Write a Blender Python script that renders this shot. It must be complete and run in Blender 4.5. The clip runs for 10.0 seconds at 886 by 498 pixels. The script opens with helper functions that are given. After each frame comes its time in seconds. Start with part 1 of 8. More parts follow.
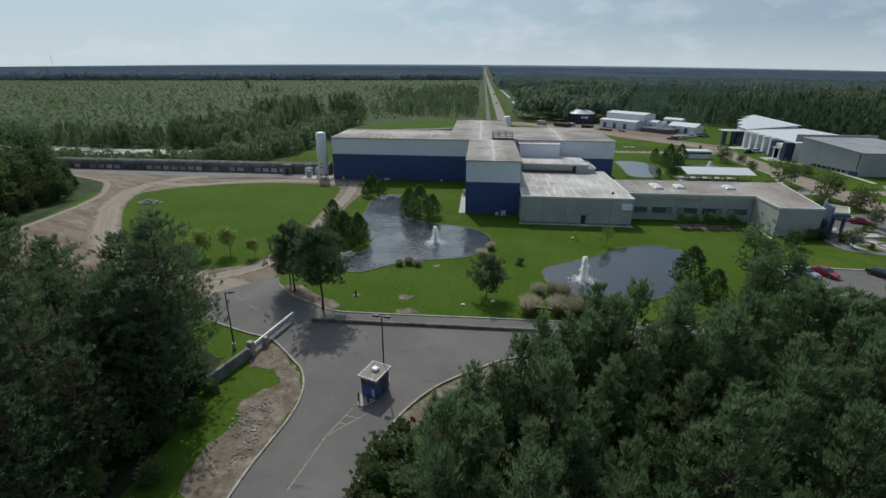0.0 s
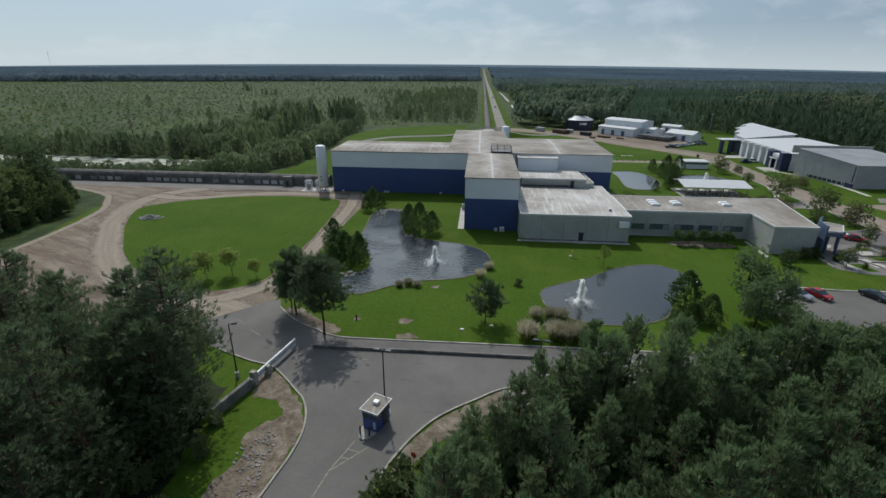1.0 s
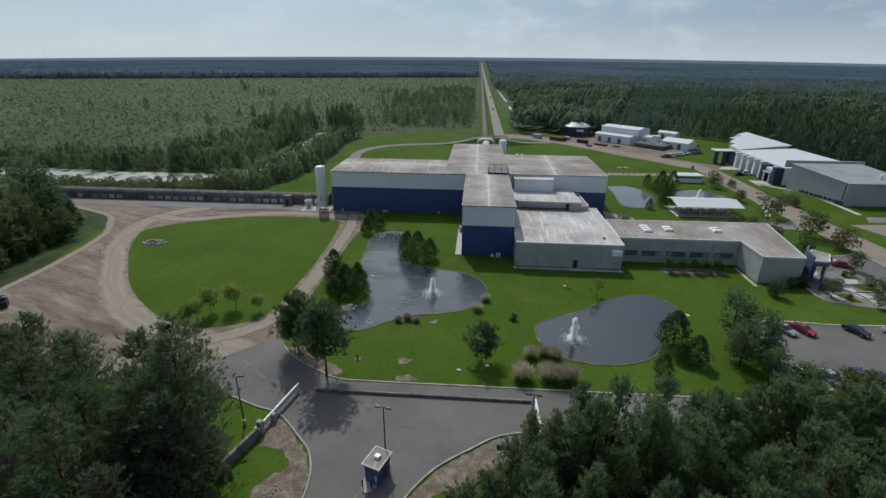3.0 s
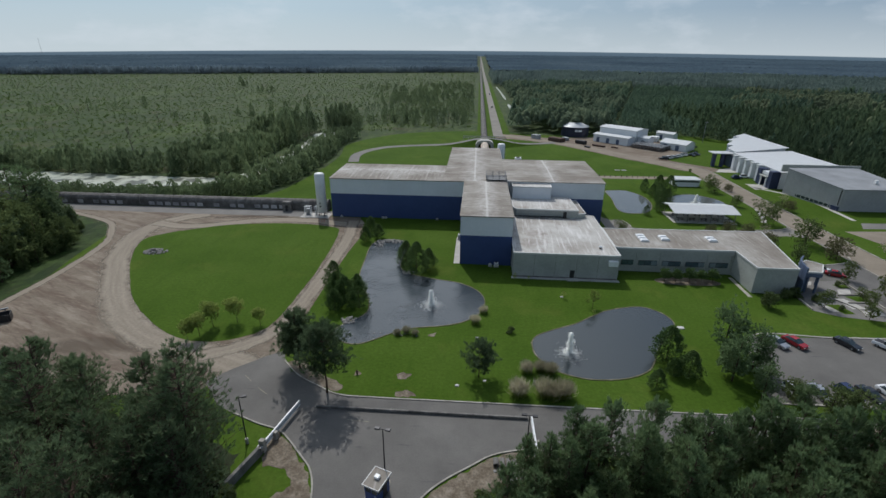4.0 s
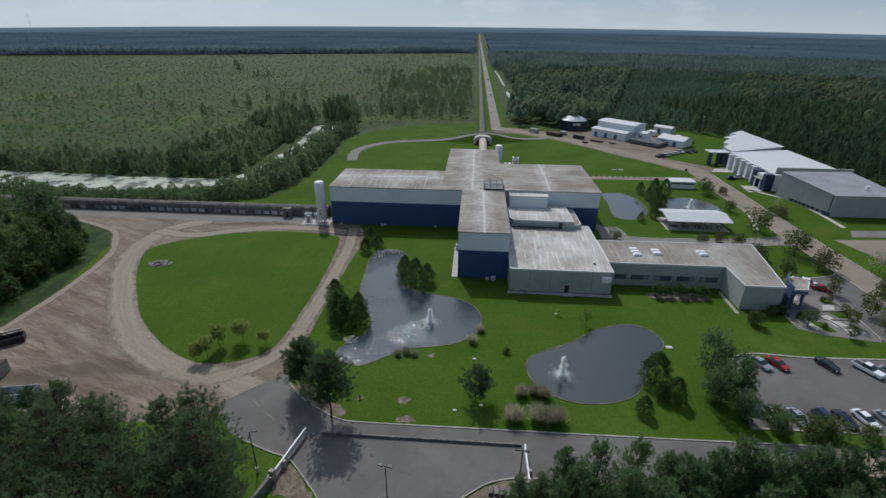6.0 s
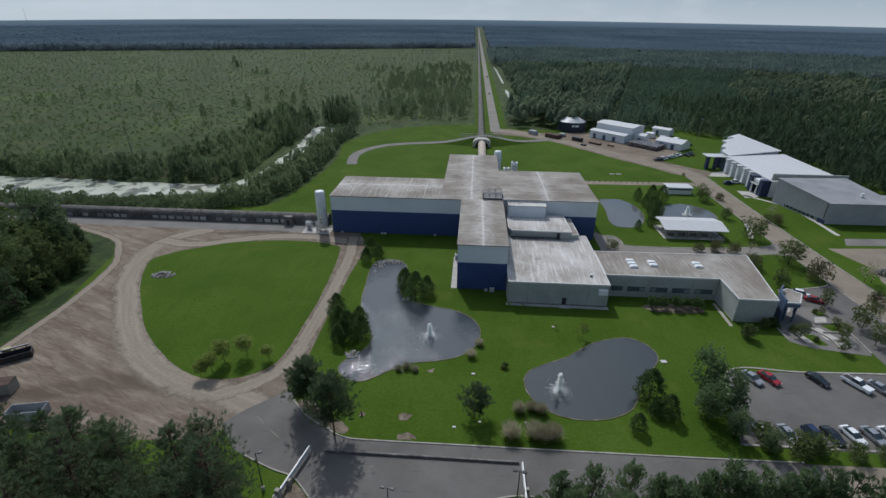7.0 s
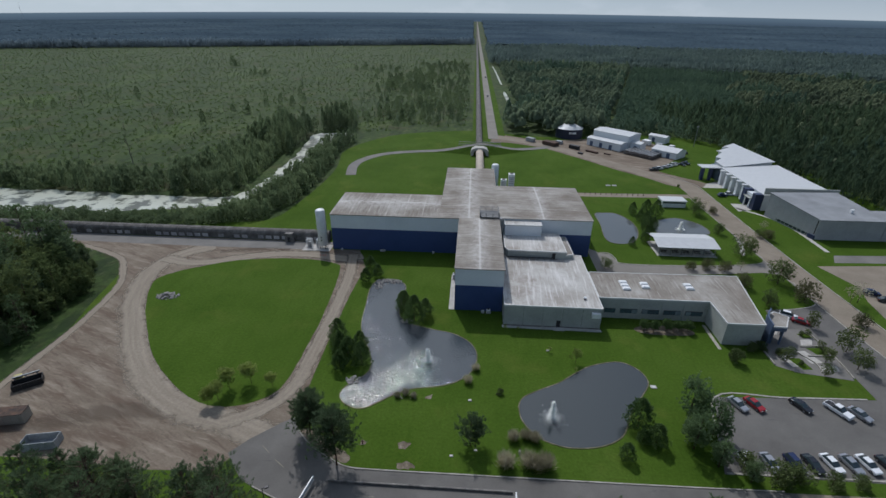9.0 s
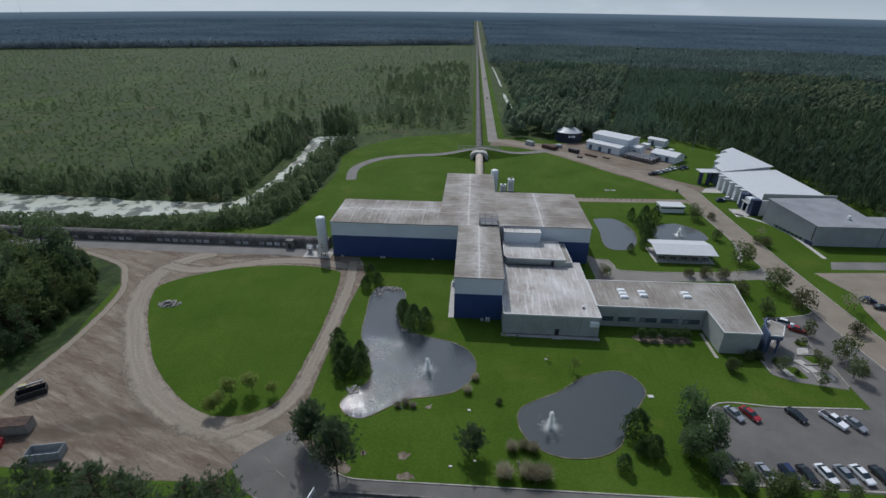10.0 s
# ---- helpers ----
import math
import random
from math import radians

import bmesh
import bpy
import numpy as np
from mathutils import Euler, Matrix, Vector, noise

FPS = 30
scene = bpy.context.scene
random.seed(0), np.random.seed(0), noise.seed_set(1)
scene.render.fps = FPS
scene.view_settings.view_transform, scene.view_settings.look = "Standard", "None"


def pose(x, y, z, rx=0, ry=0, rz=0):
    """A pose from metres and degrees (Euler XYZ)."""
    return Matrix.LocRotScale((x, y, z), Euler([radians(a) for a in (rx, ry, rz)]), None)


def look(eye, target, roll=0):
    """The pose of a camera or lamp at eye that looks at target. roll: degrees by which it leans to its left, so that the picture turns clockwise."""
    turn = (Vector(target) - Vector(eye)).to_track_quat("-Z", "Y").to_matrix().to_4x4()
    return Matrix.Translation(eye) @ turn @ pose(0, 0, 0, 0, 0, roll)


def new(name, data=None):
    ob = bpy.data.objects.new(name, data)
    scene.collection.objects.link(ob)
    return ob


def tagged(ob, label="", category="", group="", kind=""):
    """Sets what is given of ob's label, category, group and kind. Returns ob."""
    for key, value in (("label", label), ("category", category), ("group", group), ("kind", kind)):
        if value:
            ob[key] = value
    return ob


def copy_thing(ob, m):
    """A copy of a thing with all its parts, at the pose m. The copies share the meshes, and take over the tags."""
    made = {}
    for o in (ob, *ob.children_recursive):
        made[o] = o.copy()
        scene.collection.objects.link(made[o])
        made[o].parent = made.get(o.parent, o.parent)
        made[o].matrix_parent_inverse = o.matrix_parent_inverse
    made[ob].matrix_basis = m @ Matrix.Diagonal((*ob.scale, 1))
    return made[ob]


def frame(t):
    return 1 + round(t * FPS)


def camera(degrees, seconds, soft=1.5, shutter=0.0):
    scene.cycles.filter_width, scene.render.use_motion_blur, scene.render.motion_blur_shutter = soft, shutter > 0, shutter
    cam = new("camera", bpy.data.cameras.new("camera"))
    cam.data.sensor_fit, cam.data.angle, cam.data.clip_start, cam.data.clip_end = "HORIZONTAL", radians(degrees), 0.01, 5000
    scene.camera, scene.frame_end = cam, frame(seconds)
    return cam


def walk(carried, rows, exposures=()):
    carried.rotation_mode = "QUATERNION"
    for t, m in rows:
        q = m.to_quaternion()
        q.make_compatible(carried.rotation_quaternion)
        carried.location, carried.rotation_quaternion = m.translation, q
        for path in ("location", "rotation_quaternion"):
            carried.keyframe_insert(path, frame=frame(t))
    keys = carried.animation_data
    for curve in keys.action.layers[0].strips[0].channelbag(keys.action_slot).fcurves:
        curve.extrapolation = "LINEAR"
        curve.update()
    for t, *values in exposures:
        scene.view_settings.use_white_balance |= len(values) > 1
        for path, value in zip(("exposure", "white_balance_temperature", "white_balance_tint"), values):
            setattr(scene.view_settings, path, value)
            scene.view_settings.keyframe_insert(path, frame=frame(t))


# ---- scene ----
# seconds, x, y, z, yaw to the left, pitch, roll; the far arm runs along +y
cam = camera(86.43, 10.0, soft=1.5)
ROWS = [
    (0, 0, 0, 35, 4.48, -21.06, 0.44),
    (0.5, -0.08, 0.2, 36.87, 4.41, -21.08, 0.47),
    (1, -0.18, 0.44, 39.24, 4.32, -21.08, 0.5),
    (1.5, -0.11, 0.6, 41.65, 4.28, -21.17, 0.55),
    (2, -0.19, 0.74, 43.93, 4.18, -21.33, 0.54),
    (2.5, -0.21, 0.77, 46.01, 4.12, -21.58, 0.52),
    (4, -0.04, 1.16, 52.21, 3.96, -22.51, 0.48),
    (4.5, -0.07, 1.3, 54.37, 3.87, -22.99, 0.54),
    (5, -0.08, 1.51, 56.88, 3.8, -23.65, 0.57),
    (5.5, -0.15, 1.69, 59.3, 3.74, -24.35, 0.59),
    (7, -0.39, 2.23, 67.22, 3.56, -25.64, 0.59),
    (7.5, -0.47, 2.35, 69.64, 3.48, -25.86, 0.63),
    (8, -0.35, 2.52, 72.01, 3.45, -26.09, 0.65),
    (8.5, -0.28, 2.63, 74.07, 3.42, -26.24, 0.65),
    (9, -0.27, 2.71, 75.94, 3.37, -26.32, 0.64),
    (9.5, -0.24, 2.81, 77.41, 3.37, -26.37, 0.63),
    (10, -0.18, 2.93, 78.86, 3.37, -26.41, 0.61),
]
walk(cam, [(t, pose(x, y, z, 90 + pitch, 0, yaw) @ pose(0, 0, 0, 0, 0, roll)) for t, x, y, z, yaw, pitch, roll in ROWS], exposures=[(0.0, 0.15, 6150, 11), (5.5, 0.05, 6000, 13), (10.0, -0.05, 5850, 14)])

# ---- light ----
SUN_EL, SUN_LEFT = 49.7, 19.3  # degrees up, and to the left of the far arm
world = bpy.data.worlds.new("sky")
scene.world = world
world.use_nodes = True
wn, wl = world.node_tree.nodes, world.node_tree.links
wn.clear()
sky = wn.new("ShaderNodeTexSky")
sky.sky_type = "NISHITA"
sky.sun_disc = False
sky.sun_elevation = radians(SUN_EL)
sky.sun_rotation = radians(-SUN_LEFT)
sky.air_density, sky.dust_density, sky.ozone_density = 1.0, 0.4, 2.0
w_coord = wn.new("ShaderNodeTexCoord")
w_map = wn.new("ShaderNodeMapping")
w_map.inputs["Scale"].default_value = (1.0, 1.0, 2.6)
w_noise = wn.new("ShaderNodeTexNoise")
w_noise.inputs["Scale"].default_value = 4.6
w_noise.inputs["Detail"].default_value = 7.0
w_noise.inputs["Roughness"].default_value = 0.58
w_ramp = wn.new("ShaderNodeValToRGB")
w_ramp.color_ramp.elements[0].position, w_ramp.color_ramp.elements[1].position = 0.50, 0.72
w_ramp.color_ramp.elements[0].color = (0.0, 0.0, 0.0, 1)
w_ramp.color_ramp.elements[1].color = (0.6, 0.6, 0.6, 1)
w_mix = wn.new("ShaderNodeMix")
w_mix.data_type = "RGBA"
w_mix.inputs["B"].default_value = (8.6, 9.1, 9.2, 1)
w_bg = wn.new("ShaderNodeBackground")
w_bg.inputs["Strength"].default_value = 0.075
w_out = wn.new("ShaderNodeOutputWorld")
wl.new(w_coord.outputs["Generated"], w_map.inputs["Vector"])
wl.new(w_map.outputs["Vector"], w_noise.inputs["Vector"])
wl.new(w_noise.outputs["Fac"], w_ramp.inputs["Fac"])
w_sep = wn.new("ShaderNodeSeparateXYZ")
wl.new(w_coord.outputs["Generated"], w_sep.inputs[0])
w_low = wn.new("ShaderNodeMapRange")
w_low.inputs["From Min"].default_value, w_low.inputs["From Max"].default_value = 0.0, 0.7
w_low.inputs["To Min"].default_value, w_low.inputs["To Max"].default_value = 0.95, 0.15
wl.new(w_sep.outputs["Z"], w_low.inputs["Value"])
w_haze = wn.new("ShaderNodeMix")
w_haze.data_type = "RGBA"
w_side = wn.new("ShaderNodeMapRange")  # the haze is brighter on the sun's side
w_side.inputs["From Min"].default_value, w_side.inputs["From Max"].default_value = -0.35, 0.68
wl.new(w_sep.outputs["X"], w_side.inputs["Value"])
w_tone = wn.new("ShaderNodeMix")
w_tone.data_type = "RGBA"
w_tone.inputs["A"].default_value = (5.8, 7.1, 7.55, 1)
w_tone.inputs["B"].default_value = (3.2, 4.2, 5.1, 1)
wl.new(w_side.outputs["Result"], w_tone.inputs["Factor"])
wl.new(w_tone.outputs["Result"], w_haze.inputs["B"])
wl.new(w_low.outputs["Result"], w_haze.inputs["Factor"])
wl.new(sky.outputs["Color"], w_haze.inputs["A"])
w_rim = wn.new("ShaderNodeMapRange")  # whitest right above the horizon
w_rim.inputs["From Min"].default_value, w_rim.inputs["From Max"].default_value = 0.0, 0.075
w_rim.inputs["To Min"].default_value, w_rim.inputs["To Max"].default_value = 0.75, 0.0
wl.new(w_sep.outputs["Z"], w_rim.inputs["Value"])
w_pale = wn.new("ShaderNodeMix")
w_pale.data_type = "RGBA"
w_pale.inputs["B"].default_value = (7.3, 7.95, 7.75, 1)
wl.new(w_rim.outputs["Result"], w_pale.inputs["Factor"])
wl.new(w_haze.outputs["Result"], w_pale.inputs["A"])
wl.new(w_pale.outputs["Result"], w_mix.inputs["A"])
wl.new(w_ramp.outputs["Color"], w_mix.inputs["Factor"])
# beyond the built land, haze colours painted into the sky stand for forest; their line is a little higher along the far
# arm to fit the camera's view
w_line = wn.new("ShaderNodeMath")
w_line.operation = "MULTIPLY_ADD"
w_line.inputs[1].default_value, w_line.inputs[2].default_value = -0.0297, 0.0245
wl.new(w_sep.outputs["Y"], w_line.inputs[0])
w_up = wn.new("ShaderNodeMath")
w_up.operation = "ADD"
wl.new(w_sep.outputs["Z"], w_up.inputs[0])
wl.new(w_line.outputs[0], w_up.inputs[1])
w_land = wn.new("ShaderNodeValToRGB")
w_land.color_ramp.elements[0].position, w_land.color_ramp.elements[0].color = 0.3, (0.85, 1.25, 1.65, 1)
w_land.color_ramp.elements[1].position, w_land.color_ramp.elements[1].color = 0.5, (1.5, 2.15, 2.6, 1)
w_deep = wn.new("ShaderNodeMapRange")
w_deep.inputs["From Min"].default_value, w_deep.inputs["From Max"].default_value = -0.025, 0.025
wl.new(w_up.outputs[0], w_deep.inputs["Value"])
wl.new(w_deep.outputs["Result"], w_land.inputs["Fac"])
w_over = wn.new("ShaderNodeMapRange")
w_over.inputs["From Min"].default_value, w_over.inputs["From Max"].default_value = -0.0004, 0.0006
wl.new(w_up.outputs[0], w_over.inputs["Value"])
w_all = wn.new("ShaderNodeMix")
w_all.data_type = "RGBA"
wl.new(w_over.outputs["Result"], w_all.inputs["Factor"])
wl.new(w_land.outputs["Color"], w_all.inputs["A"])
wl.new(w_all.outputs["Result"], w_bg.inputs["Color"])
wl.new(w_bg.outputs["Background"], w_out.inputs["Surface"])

# thin haze shines white round the sun
w_dot = wn.new("ShaderNodeVectorMath")
w_dot.operation = "DOT_PRODUCT"
w_dot.inputs[1].default_value = (-0.2138, 0.6104, 0.7627)
wl.new(w_coord.outputs["Generated"], w_dot.inputs[0])
w_ring = wn.new("ShaderNodeMapRange")
w_ring.interpolation_type = "SMOOTHSTEP"
w_ring.inputs["From Min"].default_value, w_ring.inputs["From Max"].default_value = 0.70, 1.0
w_ring.inputs["To Min"].default_value, w_ring.inputs["To Max"].default_value = 0.0, 0.95
wl.new(w_dot.outputs["Value"], w_ring.inputs["Value"])
w_glow = wn.new("ShaderNodeMix")
w_glow.data_type = "RGBA"
w_glow.inputs["B"].default_value = (16.5, 17.2, 17.2, 1)
wl.new(w_ring.outputs["Result"], w_glow.inputs["Factor"])
wl.new(w_mix.outputs["Result"], w_glow.inputs["A"])
wl.new(w_glow.outputs["Result"], w_all.inputs["B"])

sun = new("sun", bpy.data.lights.new("sun", "SUN"))
sun.data.energy = 2.6
sun.data.angle = radians(0.6)
sun.data.color = (1.0, 0.95, 0.86)
_a, _e = radians(SUN_LEFT), radians(SUN_EL)
SUN_WAY = Vector((-math.sin(_a) * math.cos(_e), math.cos(_a) * math.cos(_e), math.sin(_e)))
sun.matrix_world = look(SUN_WAY * 300, (0, 0, 0))

# ---- materials ----


def ramp(nt, fac, stops):
    node = nt.nodes.new("ShaderNodeValToRGB")
    els = node.color_ramp.elements
    while len(els) < len(stops):
        els.new(0.5)
    for el, (pos, col) in zip(els, stops):
        el.position, el.color = pos, (*col, 1)
    nt.links.new(fac, node.inputs["Fac"])
    return node.outputs["Color"]


def noise_tex(nt, vec, scale, detail=5.0, rough=0.55, stretch=None):
    if stretch:
        mp = nt.nodes.new("ShaderNodeMapping")
        mp.inputs["Scale"].default_value = stretch
        nt.links.new(vec, mp.inputs["Vector"])
        vec = mp.outputs["Vector"]
    node = nt.nodes.new("ShaderNodeTexNoise")
    node.inputs["Scale"].default_value = scale
    node.inputs["Detail"].default_value = detail
    node.inputs["Roughness"].default_value = rough
    nt.links.new(vec, node.inputs["Vector"])
    return node.outputs["Fac"]


def mixed(nt, fac, a, b, blend="MIX"):
    node = nt.nodes.new("ShaderNodeMix")
    node.data_type, node.blend_type = "RGBA", blend
    for key, val in (("Factor", fac), ("A", a), ("B", b)):
        if isinstance(val, (int, float)):
            node.inputs[key].default_value = val
        elif isinstance(val, tuple):
            node.inputs[key].default_value = (*val, 1)
        else:
            nt.links.new(val, node.inputs[key])
    return node.outputs["Result"]


def surface(name, stops, scale=0.3, fine=4.0, fine_amount=0.35, rough=0.85, bump=0.15, bump_scale=6.0, metal=0.0, stretch=None, extra=None, spec=0.12):
    """A surface with large patches (stops over a noise), fine grain and a fine relief."""
    m = bpy.data.materials.new(name)
    m.use_nodes = True
    nt = m.node_tree
    bsdf = nt.nodes["Principled BSDF"]
    co = nt.nodes.new("ShaderNodeNewGeometry").outputs["Position"]
    col = ramp(nt, noise_tex(nt, co, scale, 6.0, 0.6, stretch), stops)
    grain = ramp(nt, noise_tex(nt, co, fine, 4.0, 0.7), [(0.25, (1 - fine_amount,) * 3), (0.75, (1 + 0.4 * fine_amount,) * 3)])
    col = mixed(nt, 1.0, col, grain, "MULTIPLY")
    if extra:
        col = extra(nt, co, col)
    nt.links.new(col, bsdf.inputs["Base Color"])
    bsdf.inputs["Roughness"].default_value = rough
    bsdf.inputs["Metallic"].default_value = metal
    bsdf.inputs["Specular IOR Level"].default_value = spec
    if bump:
        bn = nt.nodes.new("ShaderNodeBump")
        bn.inputs["Strength"].default_value = bump
        bn.inputs["Distance"].default_value = 0.2
        nt.links.new(noise_tex(nt, co, bump_scale, 4.0, 0.7), bn.inputs["Height"])
        nt.links.new(bn.outputs["Normal"], bsdf.inputs["Normal"])
    return m


def paint(name, colour, rough=0.5, metal=0.0, dirt=0.12, scale=0.6, spec=0.4):
    c = colour
    return surface(name, [(0.3, tuple(v * (1 - dirt) for v in c)), (0.7, tuple(min(1, v * (1 + 0.4 * dirt)) for v in c))], scale=scale, fine=5.0, fine_amount=0.08, rough=rough, bump=0.0, metal=metal, spec=spec)


def leaf(name, dark, light, through_light=0.3, rough=0.6):
    m = bpy.data.materials.new(name)
    m.use_nodes = True
    nt = m.node_tree
    nt.nodes.remove(nt.nodes["Principled BSDF"])
    geo = nt.nodes.new("ShaderNodeNewGeometry")
    info = nt.nodes.new("ShaderNodeObjectInfo")
    add = nt.nodes.new("ShaderNodeMath")
    add.operation = "MULTIPLY_ADD"
    add.inputs[1].default_value = 0.25
    nt.links.new(info.outputs["Random"], add.inputs[0])
    half = nt.nodes.new("ShaderNodeMath")
    half.operation = "MULTIPLY"
    half.inputs[1].default_value = 0.3
    nt.links.new(geo.outputs["Random Per Island"], half.inputs[0])
    nt.links.new(half.outputs[0], add.inputs[2])
    patch = nt.nodes.new("ShaderNodeMath")
    patch.operation = "MULTIPLY_ADD"
    patch.inputs[1].default_value = 1.1
    nt.links.new(noise_tex(nt, geo.outputs["Position"], 0.11, 2.0, 0.5), patch.inputs[0])
    nt.links.new(add.outputs[0], patch.inputs[2])
    col = ramp(nt, patch.outputs[0], [(0.40, dark), (1.25 / 1.3, light)])
    stand = ramp(nt, noise_tex(nt, geo.outputs["Position"], 0.014, 3.0, 0.55), [(0.36, (0.76, 0.78, 0.80)), (0.64, (1.2, 1.18, 1.12))])
    col = mixed(nt, 1.0, col, stand, "MULTIPLY")
    d = nt.nodes.new("ShaderNodeBsdfDiffuse")
    t = nt.nodes.new("ShaderNodeBsdfTranslucent")
    nt.links.new(col, d.inputs["Color"])
    nt.links.new(col, t.inputs["Color"])
    mx = nt.nodes.new("ShaderNodeMixShader")
    mx.inputs[0].default_value = through_light
    nt.links.new(d.outputs[0], mx.inputs[1])
    nt.links.new(t.outputs[0], mx.inputs[2])
    nt.links.new(mx.outputs[0], nt.nodes["Material Output"].inputs["Surface"])
    return m


def blotches(colour, scale, lo, hi, stretch=None, amount=1.0):
    def add(nt, co, col):
        f = ramp(nt, noise_tex(nt, co, scale, 6.0, 0.65, stretch), [(lo, (0, 0, 0)), (hi, (amount,) * 3)])
        return mixed(nt, f, col, colour)
    return add


def streaks(colour, turn, along, across, lo, hi, amount=1.0):
    """Stains drawn out along one direction of the plan, in metres."""
    def add(nt, co, col):
        mp = nt.nodes.new("ShaderNodeMapping")
        mp.vector_type = "TEXTURE"
        mp.inputs["Rotation"].default_value = (0, 0, radians(turn))
        mp.inputs["Scale"].default_value = (along, across, 1)
        nt.links.new(co, mp.inputs["Vector"])
        f = ramp(nt, noise_tex(nt, mp.outputs["Vector"], 1.0, 6.0, 0.62), [(lo, (0, 0, 0)), (hi, (amount,) * 3)])
        return mixed(nt, f, col, colour)
    return add


def several(*adds):
    def run(nt, co, col):
        for a in adds:
            col = a(nt, co, col)
        return col
    return run


def ridge_pale(axis, centre, width, colour=(0.56, 0.545, 0.52)):
    """Membrane washed pale towards a ridge, raggedly, with a thin welded line on the ridge itself."""
    def add(nt, co, col):
        sep = nt.nodes.new("ShaderNodeSeparateXYZ")
        nt.links.new(co, sep.inputs[0])
        sub = nt.nodes.new("ShaderNodeMath")
        sub.operation = "SUBTRACT"
        nt.links.new(sep.outputs[axis], sub.inputs[0])
        sub.inputs[1].default_value = centre
        ab = nt.nodes.new("ShaderNodeMath")
        ab.operation = "ABSOLUTE"
        nt.links.new(sub.outputs[0], ab.inputs[0])
        for reach, amount, lo, hi in ((width, 0.75, 0.35, 0.68), (0.45, 0.6, 0.2, 0.4)):
            near = nt.nodes.new("ShaderNodeMapRange")
            near.inputs["From Min"].default_value, near.inputs["From Max"].default_value = 0.0, reach
            near.inputs["To Min"].default_value, near.inputs["To Max"].default_value = amount, 0.0
            nt.links.new(ab.outputs[0], near.inputs["Value"])
            mul = nt.nodes.new("ShaderNodeMath")
            mul.operation = "MULTIPLY"
            nt.links.new(near.outputs["Result"], mul.inputs[0])
            nt.links.new(ramp(nt, noise_tex(nt, co, 0.55, 6.0, 0.75), [(lo, (0, 0, 0)), (hi, (1, 1, 1))]), mul.inputs[1])
            col = mixed(nt, mul.outputs[0], col, colour)
        return col
    return add


def seam_lines(axis, step, start, colour=(0.50, 0.47, 0.44), amount=0.45, share=0.06):
    """Paler welded seams across a roof."""
    def add(nt, co, col):
        sep = nt.nodes.new("ShaderNodeSeparateXYZ")
        nt.links.new(co, sep.inputs[0])
        a = nt.nodes.new("ShaderNodeMath")
        a.operation = "SUBTRACT"
        nt.links.new(sep.outputs[axis], a.inputs[0])
        a.inputs[1].default_value = start
        b = nt.nodes.new("ShaderNodeMath")
        b.operation = "DIVIDE"
        nt.links.new(a.outputs[0], b.inputs[0])
        b.inputs[1].default_value = step
        c = nt.nodes.new("ShaderNodeMath")
        c.operation = "FRACT"
        nt.links.new(b.outputs[0], c.inputs[0])
        d = nt.nodes.new("ShaderNodeMath")
        d.operation = "MULTIPLY"
        nt.links.new(ramp(nt, c.outputs[0], [(share * 0.4, (amount,) * 3), (share * 1.6, (0, 0, 0))]), d.inputs[0])
        nt.links.new(ramp(nt, noise_tex(nt, co, 0.25, 4.0, 0.6), [(0.35, (0, 0, 0)), (0.6, (1, 1, 1))]), d.inputs[1])
        return mixed(nt, d.outputs[0], col, colour)
    return add


ROOF_STOPS = [(0.28, (0.165, 0.142, 0.118)), (0.46, (0.235, 0.214, 0.184)), (0.62, (0.315, 0.297, 0.265)), (0.8, (0.42, 0.407, 0.38))]


def old_roof(name, axis, centre, width, cross, step, start):
    return surface(name, ROOF_STOPS, scale=0.09, fine=1.4, fine_amount=0.18, rough=0.85, bump=0.08, bump_scale=4.0, spec=0.15,
                   extra=several(streaks((0.135, 0.112, 0.092), 0 if axis == 0 else 90, 9.0, 0.75, 0.5, 0.66, 0.6), streaks((0.44, 0.43, 0.405), 0 if axis == 0 else 90, 7.0, 0.5, 0.55, 0.7, 0.45), blotches((0.16, 0.13, 0.105), 0.12, 0.52, 0.7, None, 0.5), blotches((0.48, 0.47, 0.445), 0.16, 0.6, 0.78, (0.5, 1.4, 1) if axis == 0 else (1.4, 0.5, 1), 0.5), seam_lines(cross, step, start), ridge_pale(axis, centre, width)))


M = {}
M["field"] = surface("field_scrub", [(0.3, (0.03, 0.056, 0.012)), (0.5, (0.043, 0.074, 0.016)), (0.7, (0.064, 0.096, 0.023))], scale=0.03, fine=0.3, fine_amount=0.75, bump=0.5, bump_scale=0.5,
                     extra=several(blotches((0.022, 0.042, 0.013), 0.014, 0.48, 0.66, (1, 0.6, 1), 0.6), blotches((0.085, 0.068, 0.036), 0.045, 0.52, 0.68, (1, 0.7, 1), 0.55), blotches((0.075, 0.12, 0.024), 0.02, 0.54, 0.7, (1, 0.5, 1), 0.6), blotches((0.014, 0.028, 0.009), 0.16, 0.5, 0.62, (1, 0.45, 1), 0.75), blotches((0.10, 0.115, 0.05), 0.22, 0.56, 0.68, (1, 0.4, 1), 0.55)))
# litter colour darkened to stand for the shade under the pines
M["floor_woods"] = surface("shaded_woodland_floor", [(0.3, (0.015, 0.025, 0.01)), (0.7, (0.035, 0.045, 0.02))], scale=0.08, fine=0.8, fine_amount=0.5, bump=0.3)
